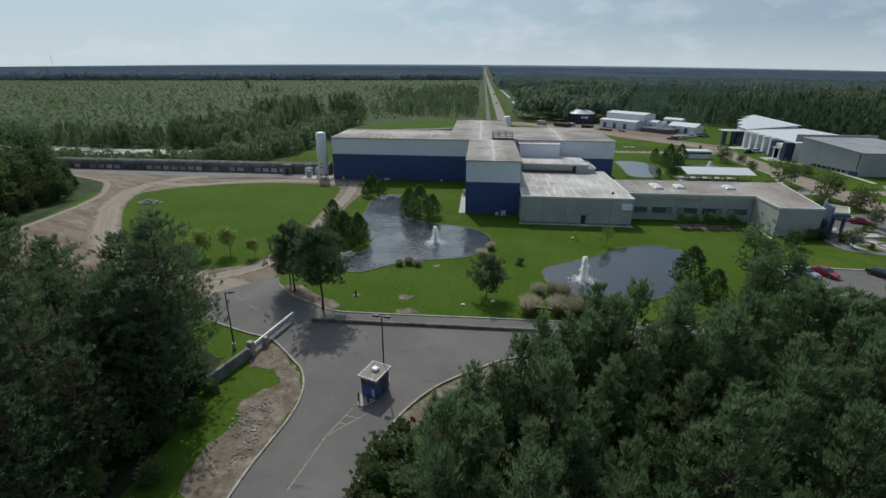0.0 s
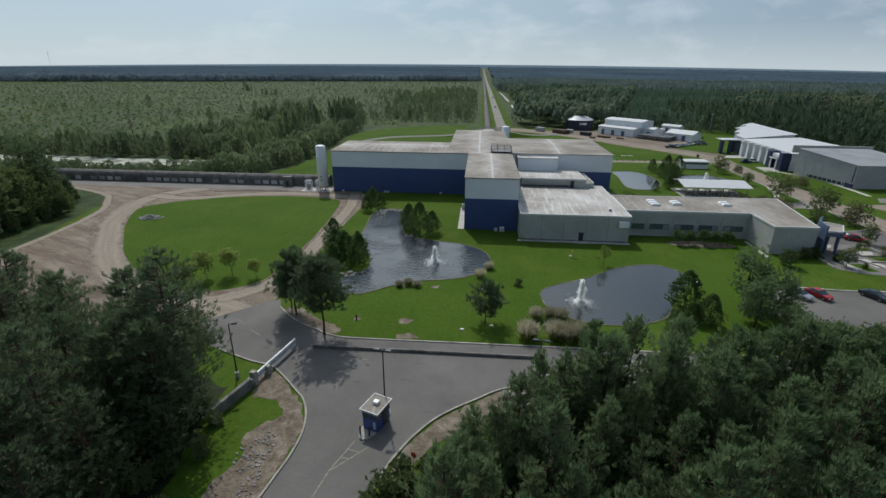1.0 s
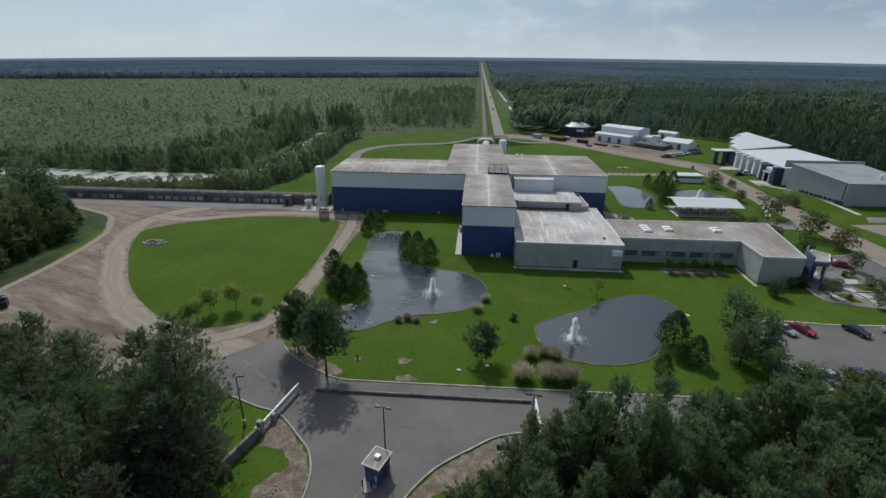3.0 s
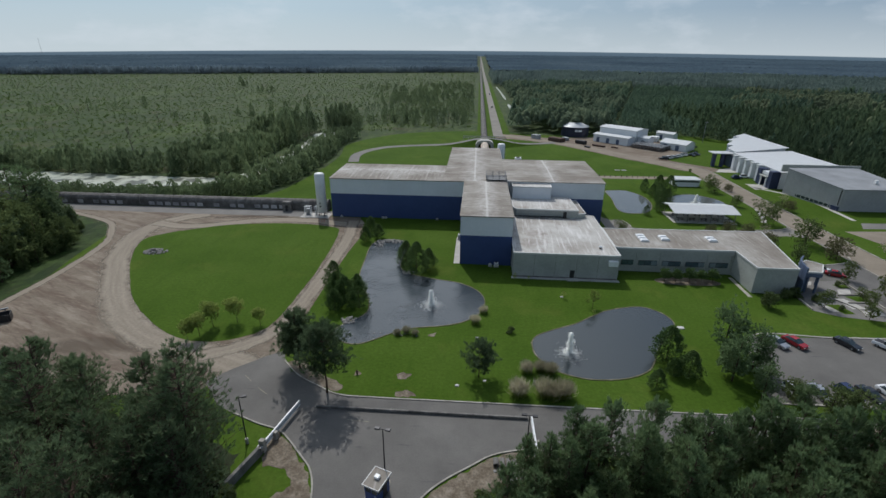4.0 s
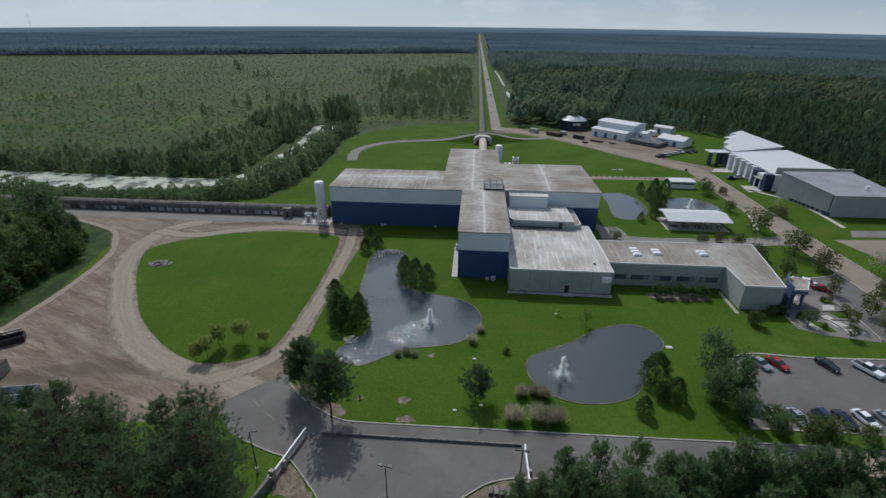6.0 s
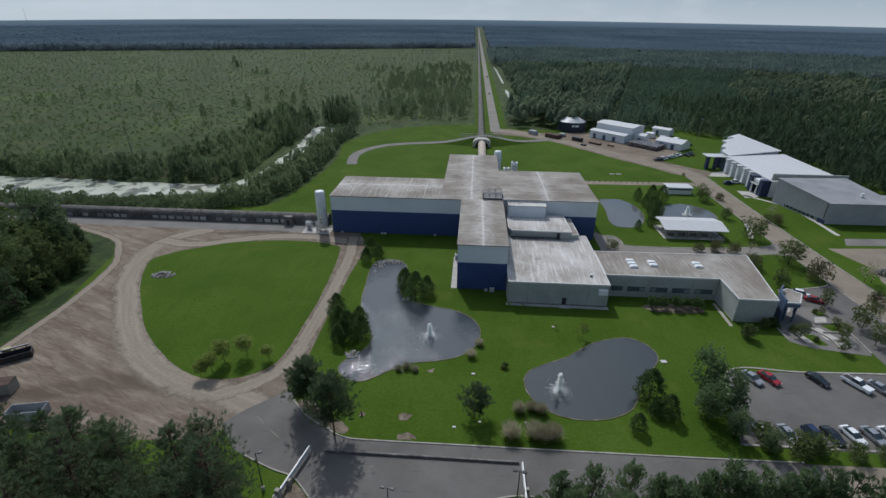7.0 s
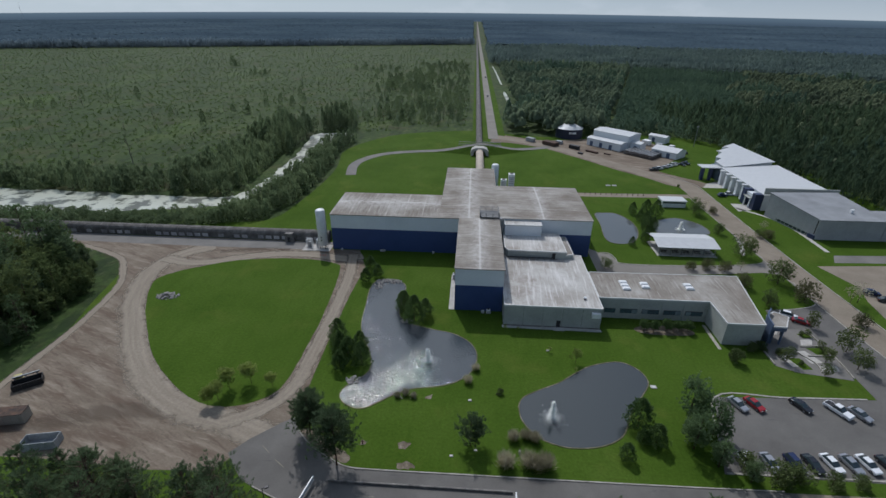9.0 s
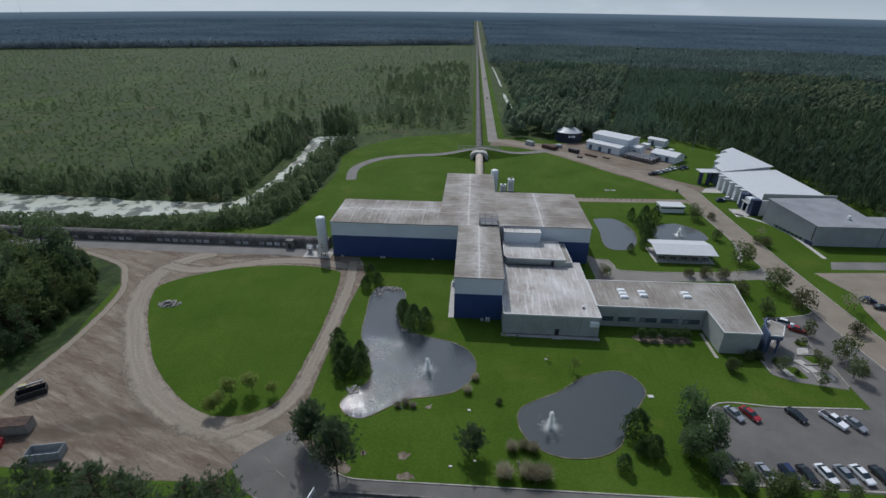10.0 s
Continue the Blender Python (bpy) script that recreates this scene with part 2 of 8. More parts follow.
M["lawn"] = surface("mown_grass", [(0.3, (0.044, 0.084, 0.009)), (0.5, (0.057, 0.102, 0.012)), (0.7, (0.073, 0.12, 0.018))], scale=0.05, fine=1.6, fine_amount=0.35, bump=0.25, bump_scale=9.0, spec=0.03,
                    extra=several(blotches((0.112, 0.126, 0.026), 0.06, 0.55, 0.76, None, 0.5), blotches((0.034, 0.068, 0.007), 0.4, 0.52, 0.72, (1, 0.3, 1), 0.6), blotches((0.04, 0.076, 0.008), 0.025, 0.52, 0.7, None, 0.5), blotches((0.12, 0.115, 0.045), 0.7, 0.66, 0.8, None, 0.5)))
M["gravel"] = surface("trodden_gravel", [(0.3, (0.15, 0.12, 0.09)), (0.5, (0.195, 0.16, 0.122)), (0.7, (0.25, 0.212, 0.167))], scale=0.08, fine=2.2, fine_amount=0.32, bump=0.4, bump_scale=7.0,
                      extra=several(streaks((0.115, 0.084, 0.062), -23, 17, 3.2, 0.46, 0.62, 0.85), streaks((0.30, 0.257, 0.203), -18, 13, 2.2, 0.52, 0.68, 0.65), streaks((0.10, 0.073, 0.055), -30, 9, 0.8, 0.54, 0.68, 0.7), streaks((0.31, 0.265, 0.21), -12, 6, 0.55, 0.58, 0.7, 0.5), blotches((0.12, 0.09, 0.066), 0.9, 0.56, 0.7, (0.6, 1.3, 1), 0.5)))
M["asphalt"] = surface("asphalt", [(0.3, (0.108, 0.103, 0.096)), (0.5, (0.132, 0.126, 0.117)), (0.7, (0.158, 0.151, 0.14))], scale=0.12, fine=6.0, fine_amount=0.2, rough=0.8, bump=0.15, bump_scale=25.0,
                       extra=several(blotches((0.055, 0.057, 0.06), 0.5, 0.62, 0.72, (0.3, 2, 1), 0.6), blotches((0.15, 0.15, 0.148), 0.25, 0.6, 0.8, (1, 0.5, 1), 0.4)))
M["asphalt_old"] = surface("worn_asphalt", [(0.3, (0.15, 0.145, 0.135)), (0.7, (0.21, 0.20, 0.185))], scale=0.15, fine=5.0, fine_amount=0.2, bump=0.15, bump_scale=20.0)
M["pale_road"] = surface("pale_worn_road", [(0.3, (0.185, 0.172, 0.152)), (0.7, (0.25, 0.234, 0.208))], scale=0.06, fine=2.0, fine_amount=0.2, bump=0.1, bump_scale=15.0)
M["road_tan"] = surface("tan_road", [(0.3, (0.195, 0.165, 0.127)), (0.7, (0.265, 0.228, 0.18))], scale=0.12, fine=4.0, fine_amount=0.2, bump=0.15, bump_scale=15.0)
M["concrete"] = surface("concrete", [(0.3, (0.36, 0.345, 0.315)), (0.7, (0.50, 0.485, 0.45))], scale=0.5, fine=5.0, fine_amount=0.22, bump=0.1, bump_scale=20.0)
M["kerb"] = surface("worn_kerb_concrete", [(0.3, (0.24, 0.225, 0.195)), (0.7, (0.42, 0.40, 0.355))], scale=0.5, fine=4.0, fine_amount=0.3, bump=0.1, bump_scale=20.0)
M["concrete_dark"] = surface("weathered_concrete", [(0.3, (0.11, 0.105, 0.098)), (0.55, (0.2, 0.19, 0.175)), (0.75, (0.30, 0.285, 0.26))], scale=0.7, fine=4.0, fine_amount=0.3, bump=0.15, bump_scale=14.0)
M["mud"] = surface("bare_soil", [(0.3, (0.105, 0.082, 0.058)), (0.5, (0.175, 0.145, 0.108)), (0.7, (0.29, 0.25, 0.20))], scale=0.6, fine=3.0, fine_amount=0.5, bump=0.5, bump_scale=5.0)
M["marking"] = paint("road_paint", (0.24, 0.225, 0.17), 0.8, dirt=0.4, scale=2.0)
M["white_wall"] = surface("pale_metal_cladding", [(0.3, (0.58, 0.605, 0.625)), (0.7, (0.65, 0.675, 0.695))], scale=0.12, fine=1.0, fine_amount=0.06, rough=0.5, bump=0.0, spec=0.4)
M["blue_wall"] = surface("blue_metal_cladding", [(0.3, (0.03, 0.054, 0.15)), (0.7, (0.04, 0.068, 0.18))], scale=0.15, fine=1.0, fine_amount=0.08, rough=0.5, bump=0.0, spec=0.4)
M["grey_wall"] = surface("grey_block_wall", [(0.3, (0.30, 0.315, 0.29)), (0.7, (0.37, 0.385, 0.355))], scale=0.25, fine=2.0, fine_amount=0.1, rough=0.8, bump=0.05)
M["hall_grey"] = surface("pale_grey_panel_wall", [(0.3, (0.27, 0.275, 0.28)), (0.7, (0.34, 0.345, 0.35))], scale=0.2, fine=2.0, fine_amount=0.1, rough=0.7, bump=0.05)
M["trim"] = paint("pale_metal_trim", (0.55, 0.55, 0.53), 0.5)
M["roof"] = surface("stained_roof_membrane", ROOF_STOPS, scale=0.09, fine=1.4, fine_amount=0.18, rough=0.85, bump=0.08, bump_scale=4.0, spec=0.15,
                    extra=several(streaks((0.15, 0.122, 0.10), 90, 6.0, 0.8, 0.5, 0.68, 0.55), streaks((0.46, 0.45, 0.425), 90, 7.0, 0.5, 0.55, 0.7, 0.5), blotches((0.17, 0.138, 0.112), 0.1, 0.52, 0.7, None, 0.5)))
M["roof_pale"] = surface("pale_roof_membrane", [(0.28, (0.29, 0.268, 0.238)), (0.45, (0.40, 0.385, 0.355)), (0.65, (0.53, 0.52, 0.495))], scale=0.07, fine=1.5, fine_amount=0.14, rough=0.85, bump=0.08, bump_scale=4.0, spec=0.15,
                         extra=several(blotches((0.19, 0.155, 0.125), 0.09, 0.52, 0.68, None, 0.75), streaks((0.24, 0.21, 0.18), 90, 8.0, 0.9, 0.54, 0.7, 0.5), streaks((0.6, 0.59, 0.57), 88, 9.0, 0.7, 0.52, 0.66, 0.7)))
M["roof_west"] = old_roof("west_roof_membrane", 1, 165.5, 6.0, 0, 6.4, -48.8)
M["roof_north"] = old_roof("north_roof_membrane", 0, -0.3, 5.5, 1, 8.0, 180)
M["roof_east"] = old_roof("east_roof_membrane", 0, 25.5, 3.5, 1, 8.5, 154)
M["roof_south"] = old_roof("south_roof_membrane", 0, 3.3, 3.8, 1, 7.2, 117)
M["white_roof"] = paint("white_metal_roof", (0.52, 0.53, 0.53), 0.45, dirt=0.08)
M["grey_roof"] = paint("grey_roof_membrane", (0.25, 0.26, 0.27), 0.8, dirt=0.25, scale=0.15)
M["white_paint"] = paint("white_paint", (0.72, 0.73, 0.73), 0.45)
M["dark_glass"] = paint("dark_window_glass", (0.03, 0.045, 0.052), 0.08, dirt=0.0, spec=0.6)
M["navy_wall"] = paint("navy_metal_panel", (0.018, 0.03, 0.075), 0.5, dirt=0.15)
M["pale_steel"] = paint("pale_galvanised_sheet", (0.42, 0.43, 0.44), 0.5, 0.2, dirt=0.2)
M["steel"] = paint("galvanised_steel", (0.30, 0.31, 0.32), 0.45, 0.7, dirt=0.2)
M["grey_steel"] = paint("grey_painted_steel", (0.13, 0.135, 0.14), 0.6, 0.2, dirt=0.2)
M["dark_metal"] = paint("dark_metal", (0.035, 0.035, 0.038), 0.5, 0.3)
M["rust"] = surface("rusty_metal", [(0.3, (0.05, 0.045, 0.042)), (0.7, (0.14, 0.085, 0.06))], scale=1.0, fine=5.0, rough=0.8, bump=0.1)
M["rubber"] = paint("tyre_rubber", (0.02, 0.02, 0.02), 0.8)
M["bark"] = surface("pine_bark", [(0.3, (0.05, 0.035, 0.027)), (0.7, (0.14, 0.10, 0.075))], scale=2.0, fine=8.0, fine_amount=0.5, bump=0.5, bump_scale=8.0, stretch=(1, 1, 0.2))
M["pine"] = leaf("pine_needles", (0.068, 0.114, 0.054), (0.15, 0.215, 0.104), 0.48)
# darker copy of the needles; puts the left grove's shade into the colour
M["pine_darkened"] = leaf("darkened_pine_needles", (0.056, 0.09, 0.048), (0.126, 0.174, 0.092), 0.45)
M["broad"] = leaf("broad_leaves", (0.05, 0.094, 0.032), (0.112, 0.172, 0.064), 0.42)
M["young"] = leaf("young_leaves", (0.135, 0.182, 0.042), (0.275, 0.335, 0.1), 0.5)
M["shrub"] = leaf("shrub_leaves", (0.055, 0.085, 0.034), (0.15, 0.19, 0.075), 0.35)
M["scrub"] = leaf("scrub_leaves", (0.038, 0.074, 0.02), (0.098, 0.148, 0.04), 0.45)
M["reed"] = leaf("dry_grass_plumes", (0.22, 0.205, 0.13), (0.50, 0.46, 0.35), 0.45)
# needles paled and blued, so that the colour carries the haze
M["far_pine"] = leaf("hazed_pine_needles", (0.07, 0.116, 0.082), (0.128, 0.186, 0.124), 0.5)
# a little haze blue is mixed into these leaves too
M["mixed_wood"] = leaf("mixed_wood_leaves", (0.116, 0.158, 0.104), (0.212, 0.26, 0.165), 0.5)
M["hall_pine"] = leaf("dark_pine_needles", (0.046, 0.076, 0.044), (0.10, 0.142, 0.08), 0.4)
M["oak_wood"] = leaf("oak_wood_leaves", (0.084, 0.114, 0.07), (0.162, 0.192, 0.116), 0.45)
# mid-distance leaves with still more haze blue in their colour
M["mid_wood"] = leaf("hazed_mid_distance_leaves", (0.078, 0.112, 0.108), (0.135, 0.178, 0.16), 0.5)
M["bank_leaf"] = leaf("bank_tree_leaves", (0.078, 0.12, 0.062), (0.162, 0.21, 0.112), 0.5)
# far forest: the blue of distance haze is painted into both colours below
M["hazed_pine"] = leaf("haze_blued_forest", (0.115, 0.155, 0.188), (0.15, 0.196, 0.232), 0.6)
M["canopy"] = surface("hazed_far_canopy", [(0.3, (0.045, 0.067, 0.086)), (0.5, (0.06, 0.087, 0.108)), (0.7, (0.08, 0.11, 0.13))], scale=0.0035, fine=0.06, fine_amount=0.35, rough=0.95, bump=0.0, spec=0.0, stretch=(1, 0.45, 1),
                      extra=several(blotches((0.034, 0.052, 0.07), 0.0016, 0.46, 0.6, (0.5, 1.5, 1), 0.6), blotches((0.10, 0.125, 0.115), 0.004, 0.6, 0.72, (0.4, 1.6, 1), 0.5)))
M["autumn"] = leaf("brownish_leaves", (0.072, 0.082, 0.04), (0.155, 0.155, 0.082), 0.4)
M["snag"] = paint("dead_wood", (0.16, 0.14, 0.12), 0.9, dirt=0.3)
M["rock"] = surface("pale_rock", [(0.3, (0.14, 0.135, 0.125)), (0.7, (0.36, 0.345, 0.325))], scale=1.2, fine=6.0, bump=0.4)


def worn_track(name, pale, dark, cover=0.95):
    """Wheel-packed gravel: streaks along the way, fading out raggedly at both edges."""
    m = bpy.data.materials.new(name)
    m.use_nodes = True
    nt = m.node_tree
    b = nt.nodes["Principled BSDF"]
    co = nt.nodes.new("ShaderNodeNewGeometry").outputs["Position"]
    ax, al = nt.nodes.new("ShaderNodeAttribute"), nt.nodes.new("ShaderNodeAttribute")
    ax.attribute_name, al.attribute_name = "across", "along"
    vec = nt.nodes.new("ShaderNodeCombineXYZ")
    nt.links.new(ax.outputs["Fac"], vec.inputs[0])
    nt.links.new(al.outputs["Fac"], vec.inputs[1])
    streak = noise_tex(nt, vec.outputs[0], 1.0, 4.0, 0.6, (4.5, 0.05, 1))
    col = ramp(nt, streak, [(0.32, dark), (0.5, tuple(0.5 * (p + q) for p, q in zip(pale, dark))), (0.66, pale)])
    grain = ramp(nt, noise_tex(nt, co, 1.6, 5.0, 0.7), [(0.3, (0.8,) * 3), (0.7, (1.1,) * 3)])
    nt.links.new(mixed(nt, 1.0, col, grain, "MULTIPLY"), b.inputs["Base Color"])
    b.inputs["Roughness"].default_value = 0.9
    b.inputs["Specular IOR Level"].default_value = 0.1
    ab = nt.nodes.new("ShaderNodeMath")
    ab.operation = "ABSOLUTE"
    nt.links.new(ax.outputs["Fac"], ab.inputs[0])
    edge = nt.nodes.new("ShaderNodeMath")
    edge.operation = "MULTIPLY_ADD"
    edge.inputs[1].default_value = 0.8
    nt.links.new(noise_tex(nt, co, 0.35, 5.0, 0.65), edge.inputs[0])
    nt.links.new(ab.outputs[0], edge.inputs[2])
    fade = nt.nodes.new("ShaderNodeMapRange")
    fade.interpolation_type = "SMOOTHSTEP"
    for k, v in (("From Min", 0.78), ("From Max", 1.32), ("To Min", cover), ("To Max", 0.0)):
        fade.inputs[k].default_value = v
    nt.links.new(edge.outputs[0], fade.inputs["Value"])
    nt.links.new(fade.outputs["Result"], b.inputs["Alpha"])
    return m


M["worn_track"] = worn_track("packed_track", (0.30, 0.262, 0.208), (0.225, 0.19, 0.148))
M["wet_ruts"] = worn_track("dark_ruts", (0.15, 0.12, 0.092), (0.12, 0.095, 0.073), 0.32)


def water(name, colour, wave, scale=1.1, rough=0.06, scum=None, height=0.12, gusts=False):
    m = bpy.data.materials.new(name)
    m.use_nodes = True
    nt = m.node_tree
    b = nt.nodes["Principled BSDF"]
    co = nt.nodes.new("ShaderNodeNewGeometry").outputs["Position"]
    b.inputs["Base Color"].default_value = (*colour, 1)
    b.inputs["Roughness"].default_value = rough
    b.inputs["IOR"].default_value = 1.33
    b.inputs["Specular IOR Level"].default_value = 1.0
    if scum:
        f = ramp(nt, noise_tex(nt, co, 0.12, 7.0, 0.65), [(0.44, (0, 0, 0)), (0.51, (1, 1, 1))])
        nt.links.new(mixed(nt, f, colour, scum), b.inputs["Base Color"])
        b.inputs["Roughness"].default_value = 0.35
    bn = nt.nodes.new("ShaderNodeBump")
    bn.inputs["Strength"].default_value = wave
    bn.inputs["Distance"].default_value = height
    if gusts:
        nt.links.new(ramp(nt, noise_tex(nt, co, 0.11, 4.0, 0.6), [(0.40, (0.1,) * 3), (0.62, (1.0,) * 3)]), bn.inputs["Strength"])
    nt.links.new(noise_tex(nt, co, scale, 2.0, 0.5), bn.inputs["Height"])
    nt.links.new(bn.outputs["Normal"], b.inputs["Normal"])
    return m


M["pond"] = water("pond_water", (0.033, 0.041, 0.044), 0.8, 1.6, 0.07, height=0.022)
M["pond_lively"] = water("rippled_pond_water", (0.042, 0.052, 0.06), 1.0, 1.7, 0.04, height=0.19, gusts=True)
M["pond_still"] = water("still_pond_water", (0.09, 0.10, 0.102), 0.5, 1.2, 0.05, height=0.012)
M["bank"] = surface("pond_bank", [(0.3, (0.07, 0.075, 0.032)), (0.55, (0.15, 0.14, 0.09)), (0.75, (0.30, 0.275, 0.22))], scale=0.5, fine=3.0, fine_amount=0.3, bump=0.4, bump_scale=5.0)
M["marsh"] = water("marsh_water", (0.05, 0.06, 0.04), 0.25, 0.5, scum=(0.42, 0.44, 0.36))

# ---- building blocks ----


def part(name, bm, mat, parent=None, label="", smooth=False):
    me = bpy.data.meshes.new(name)
    bm.to_mesh(me)
    bm.free()
    if smooth:
        me.polygons.foreach_set("use_smooth", [True] * len(me.polygons))
    for m in mat if isinstance(mat, (list, tuple)) else (mat,):
        me.materials.append(m)
    ob = new(name, me)
    if parent is not None:
        ob.parent = parent
    if label:
        ob["label"] = label
    return ob


def thing(name, label, category, at=(0, 0, 0), turn=0.0, group="", kind=""):
    ob = new(name)
    ob.empty_display_size = 0.3
    ob.matrix_world = pose(*at, 0, 0, turn)
    return tagged(ob, label, category, group, kind)


def slab(bm, x0, x1, y0, y1, z0, z1, bevel=0.0):
    vs = [bm.verts.new((x, y, z)) for z in (z0, z1) for x, y in ((x0, y0), (x1, y0), (x1, y1), (x0, y1))]
    fs = [bm.faces.new([vs[i] for i in q]) for q in ((3, 2, 1, 0), (4, 5, 6, 7), (0, 1, 5, 4), (1, 2, 6, 5), (2, 3, 7, 6), (3, 0, 4, 7))]
    if bevel:
        es = {e for f in fs for e in f.edges}
        bmesh.ops.bevel(bm, geom=list(es), offset=bevel, segments=1, affect="EDGES")
    return vs


def block(*a, bevel=0.0):
    bm = bmesh.new()
    slab(bm, *a, bevel=bevel)
    return bm


def tube(bm, a, b, r0, r1=None, n=8, caps=True):
    a, b = Vector(a), Vector(b)
    r1 = r0 if r1 is None else r1
    z = (b - a).normalized()
    x = z.orthogonal().normalized()
    y = z.cross(x)
    ra = [bm.verts.new(a + (x * math.cos(2 * math.pi * i / n) + y * math.sin(2 * math.pi * i / n)) * r0) for i in range(n)]
    rb = [bm.verts.new(b + (x * math.cos(2 * math.pi * i / n) + y * math.sin(2 * math.pi * i / n)) * r1) for i in range(n)]
    for i in range(n):
        bm.faces.new((ra[i], ra[(i + 1) % n], rb[(i + 1) % n], rb[i]))
    if caps:
        bm.faces.new(ra[::-1])
        bm.faces.new(rb)


def pipe(a, b, r0, r1=None, n=10):
    bm = bmesh.new()
    tube(bm, a, b, r0, r1, n)
    return bm


def spline(pts, steps=5, closed=True):
    """A smooth line through the plan's corner points."""
    out, n = [], len(pts)
    for i in range(n if closed else n - 1):
        p0, p1, p2, p3 = (Vector(pts[j % n] if closed else pts[min(max(j, 0), n - 1)]) for j in (i - 1, i, i + 1, i + 2))
        for s in range(steps):
            t = s / steps
            out.append(0.5 * (2 * p1 + (p2 - p0) * t + (2 * p0 - 5 * p1 + 4 * p2 - p3) * t * t + (3 * p1 - p0 - 3 * p2 + p3) * t ** 3))
    if not closed:
        out.append(Vector(pts[-1]))
    return out


def sheet(name, pts, z, mat, label, category, smooth=True, steps=5, kind="structure", wobble=0.0):
    line = spline(pts, steps) if smooth else [Vector(p) for p in pts]
    bm = bmesh.new()
    vs = [bm.verts.new((p.x + wobble * (noise.noise((p.x * 1.1, p.y * 1.1, 3.1))), p.y + wobble * noise.noise((p.x * 1.1, p.y * 1.1, 7.7)), z)) for p in line]
    f = bm.faces.new(vs)
    f.normal_update()
    if f.normal.z < 0:
        f.normal_flip()
    bmesh.ops.triangulate(bm, faces=[f], ngon_method="EAR_CLIP")
    return tagged(part(name, bm, mat), label, category, kind=kind)


def ribbon(bm, line, w0, w1, z0, z1):
    """A strip with a rectangular section along a line of plan points; w0 and w1 are its edges to the left of the line."""
    prev = None
    for i, p in enumerate(line):
        d = (line[min(i + 1, len(line) - 1)] - line[max(i - 1, 0)]).normalized()
        s = Vector((-d.y, d.x))
        ring = [bm.verts.new((*(p + s * w), z)) for w, z in ((w0, z0), (w0, z1), (w1, z1), (w1, z0))]
        if prev:
            for k in range(4):
                bm.faces.new((prev[k], prev[(k + 1) % 4], ring[(k + 1) % 4], ring[k]))
        else:
            bm.faces.new(ring[::-1])
        prev = ring
    bm.faces.new(prev)


def strip(name, pts, w, z, mat, label, category, steps=6, thick=0.03, kind="structure", ragged=0.0):
    bm = bmesh.new()
    line = spline(pts, steps, False)
    ribbon(bm, line, -w / 2, w / 2, z - thick, z)
    for v in bm.verts:
        v.co.x += ragged * noise.noise((v.co.x * 0.45, v.co.y * 0.45, 2.2))
        v.co.y += ragged * noise.noise((v.co.x * 0.45, v.co.y * 0.45, 8.2))
    bmesh.ops.recalc_face_normals(bm, faces=bm.faces)
    return tagged(part(name, bm, mat), label, category, kind=kind)



def worn_strip(name, pts, w, z, mat, label, category, steps=10):
    """A thin sheet along a line that carries its place across and along, so that its material can fade raggedly into the ground."""
    line = spline(pts, steps, False)
    bm = bmesh.new()
    cols = 6
    rows, run = [], 0.0
    la, lo = bm.verts.layers.float.new("across"), bm.verts.layers.float.new("along")
    for i, p in enumerate(line):
        d = (line[min(i + 1, len(line) - 1)] - line[max(i - 1, 0)]).normalized()
        run += (p - line[max(i - 1, 0)]).length
        row = []
        for k in range(cols + 1):
            u = 2 * k / cols - 1
            v = bm.verts.new((p.x - d.y * u * w / 2, p.y + d.x * u * w / 2, z))
            v[la], v[lo] = u, run
            row.append(v)
        rows.append(row)
    for a, b in zip(rows, rows[1:]):
        for k in range(cols):
            bm.faces.new((a[k], b[k], b[k + 1], a[k + 1]))
    bmesh.ops.recalc_face_normals(bm, faces=bm.faces)
    if sum(f.normal.z for f in bm.faces) < 0:
        bmesh.ops.reverse_faces(bm, faces=bm.faces)
    return tagged(part(name, bm, mat), label, category, kind="structure")


def kerb(pts, label="pale concrete kerb along the asphalt", w=0.26, h=0.15, steps=6):
    """A kerb of separate stones along a line."""
    line = spline(pts, steps, False)
    top = thing("kerb", label, "kerb", kind="structure")
    bm = bmesh.new()
    ribbon(bm, line, -w / 2, w / 2, 0.0, h)
    bmesh.ops.recalc_face_normals(bm, faces=bm.faces)
    part("kerb_stone", bm, M["kerb"], top)
    return top

# ---- ground, roads and water ----


def rise(x, y):
    """Lift of the land towards the horizon, less at the sides, shaped to fit the camera's view."""
    d = math.hypot(x, y)
    t = min(max((d - 1500) / 3400, 0), 1)
    side = max(0.0, 1 - (math.atan2(x, y) / radians(46)) ** 2)
    return 30 * side * t * t * (3 - 2 * t)


def make_ground():
    bm = bmesh.new()
    rings = [0, 150, 400, 800, 1300, 1700, 2100, 2500, 2900, 3300, 3700, 4100, 4500, 4990]
    n = 128
    prev = None
    for r in rings:
        row = [bm.verts.new((r * math.cos(2 * math.pi * i / n), r * math.sin(2 * math.pi * i / n), rise(r * math.cos(2 * math.pi * i / n), r * math.sin(2 * math.pi * i / n)))) for i in range(n if r else 1)]
        if prev:
            for i in range(n):
                if len(prev) == 1:
                    bm.faces.new((prev[0], row[i], row[(i + 1) % n]))
                else:
                    bm.faces.new((prev[i], row[i], row[(i + 1) % n], prev[(i + 1) % n]))
        prev = row
    return tagged(part("ground", bm, M["field"]), "flat scrubby olive-green land reaching the horizon", "ground", kind="structure")


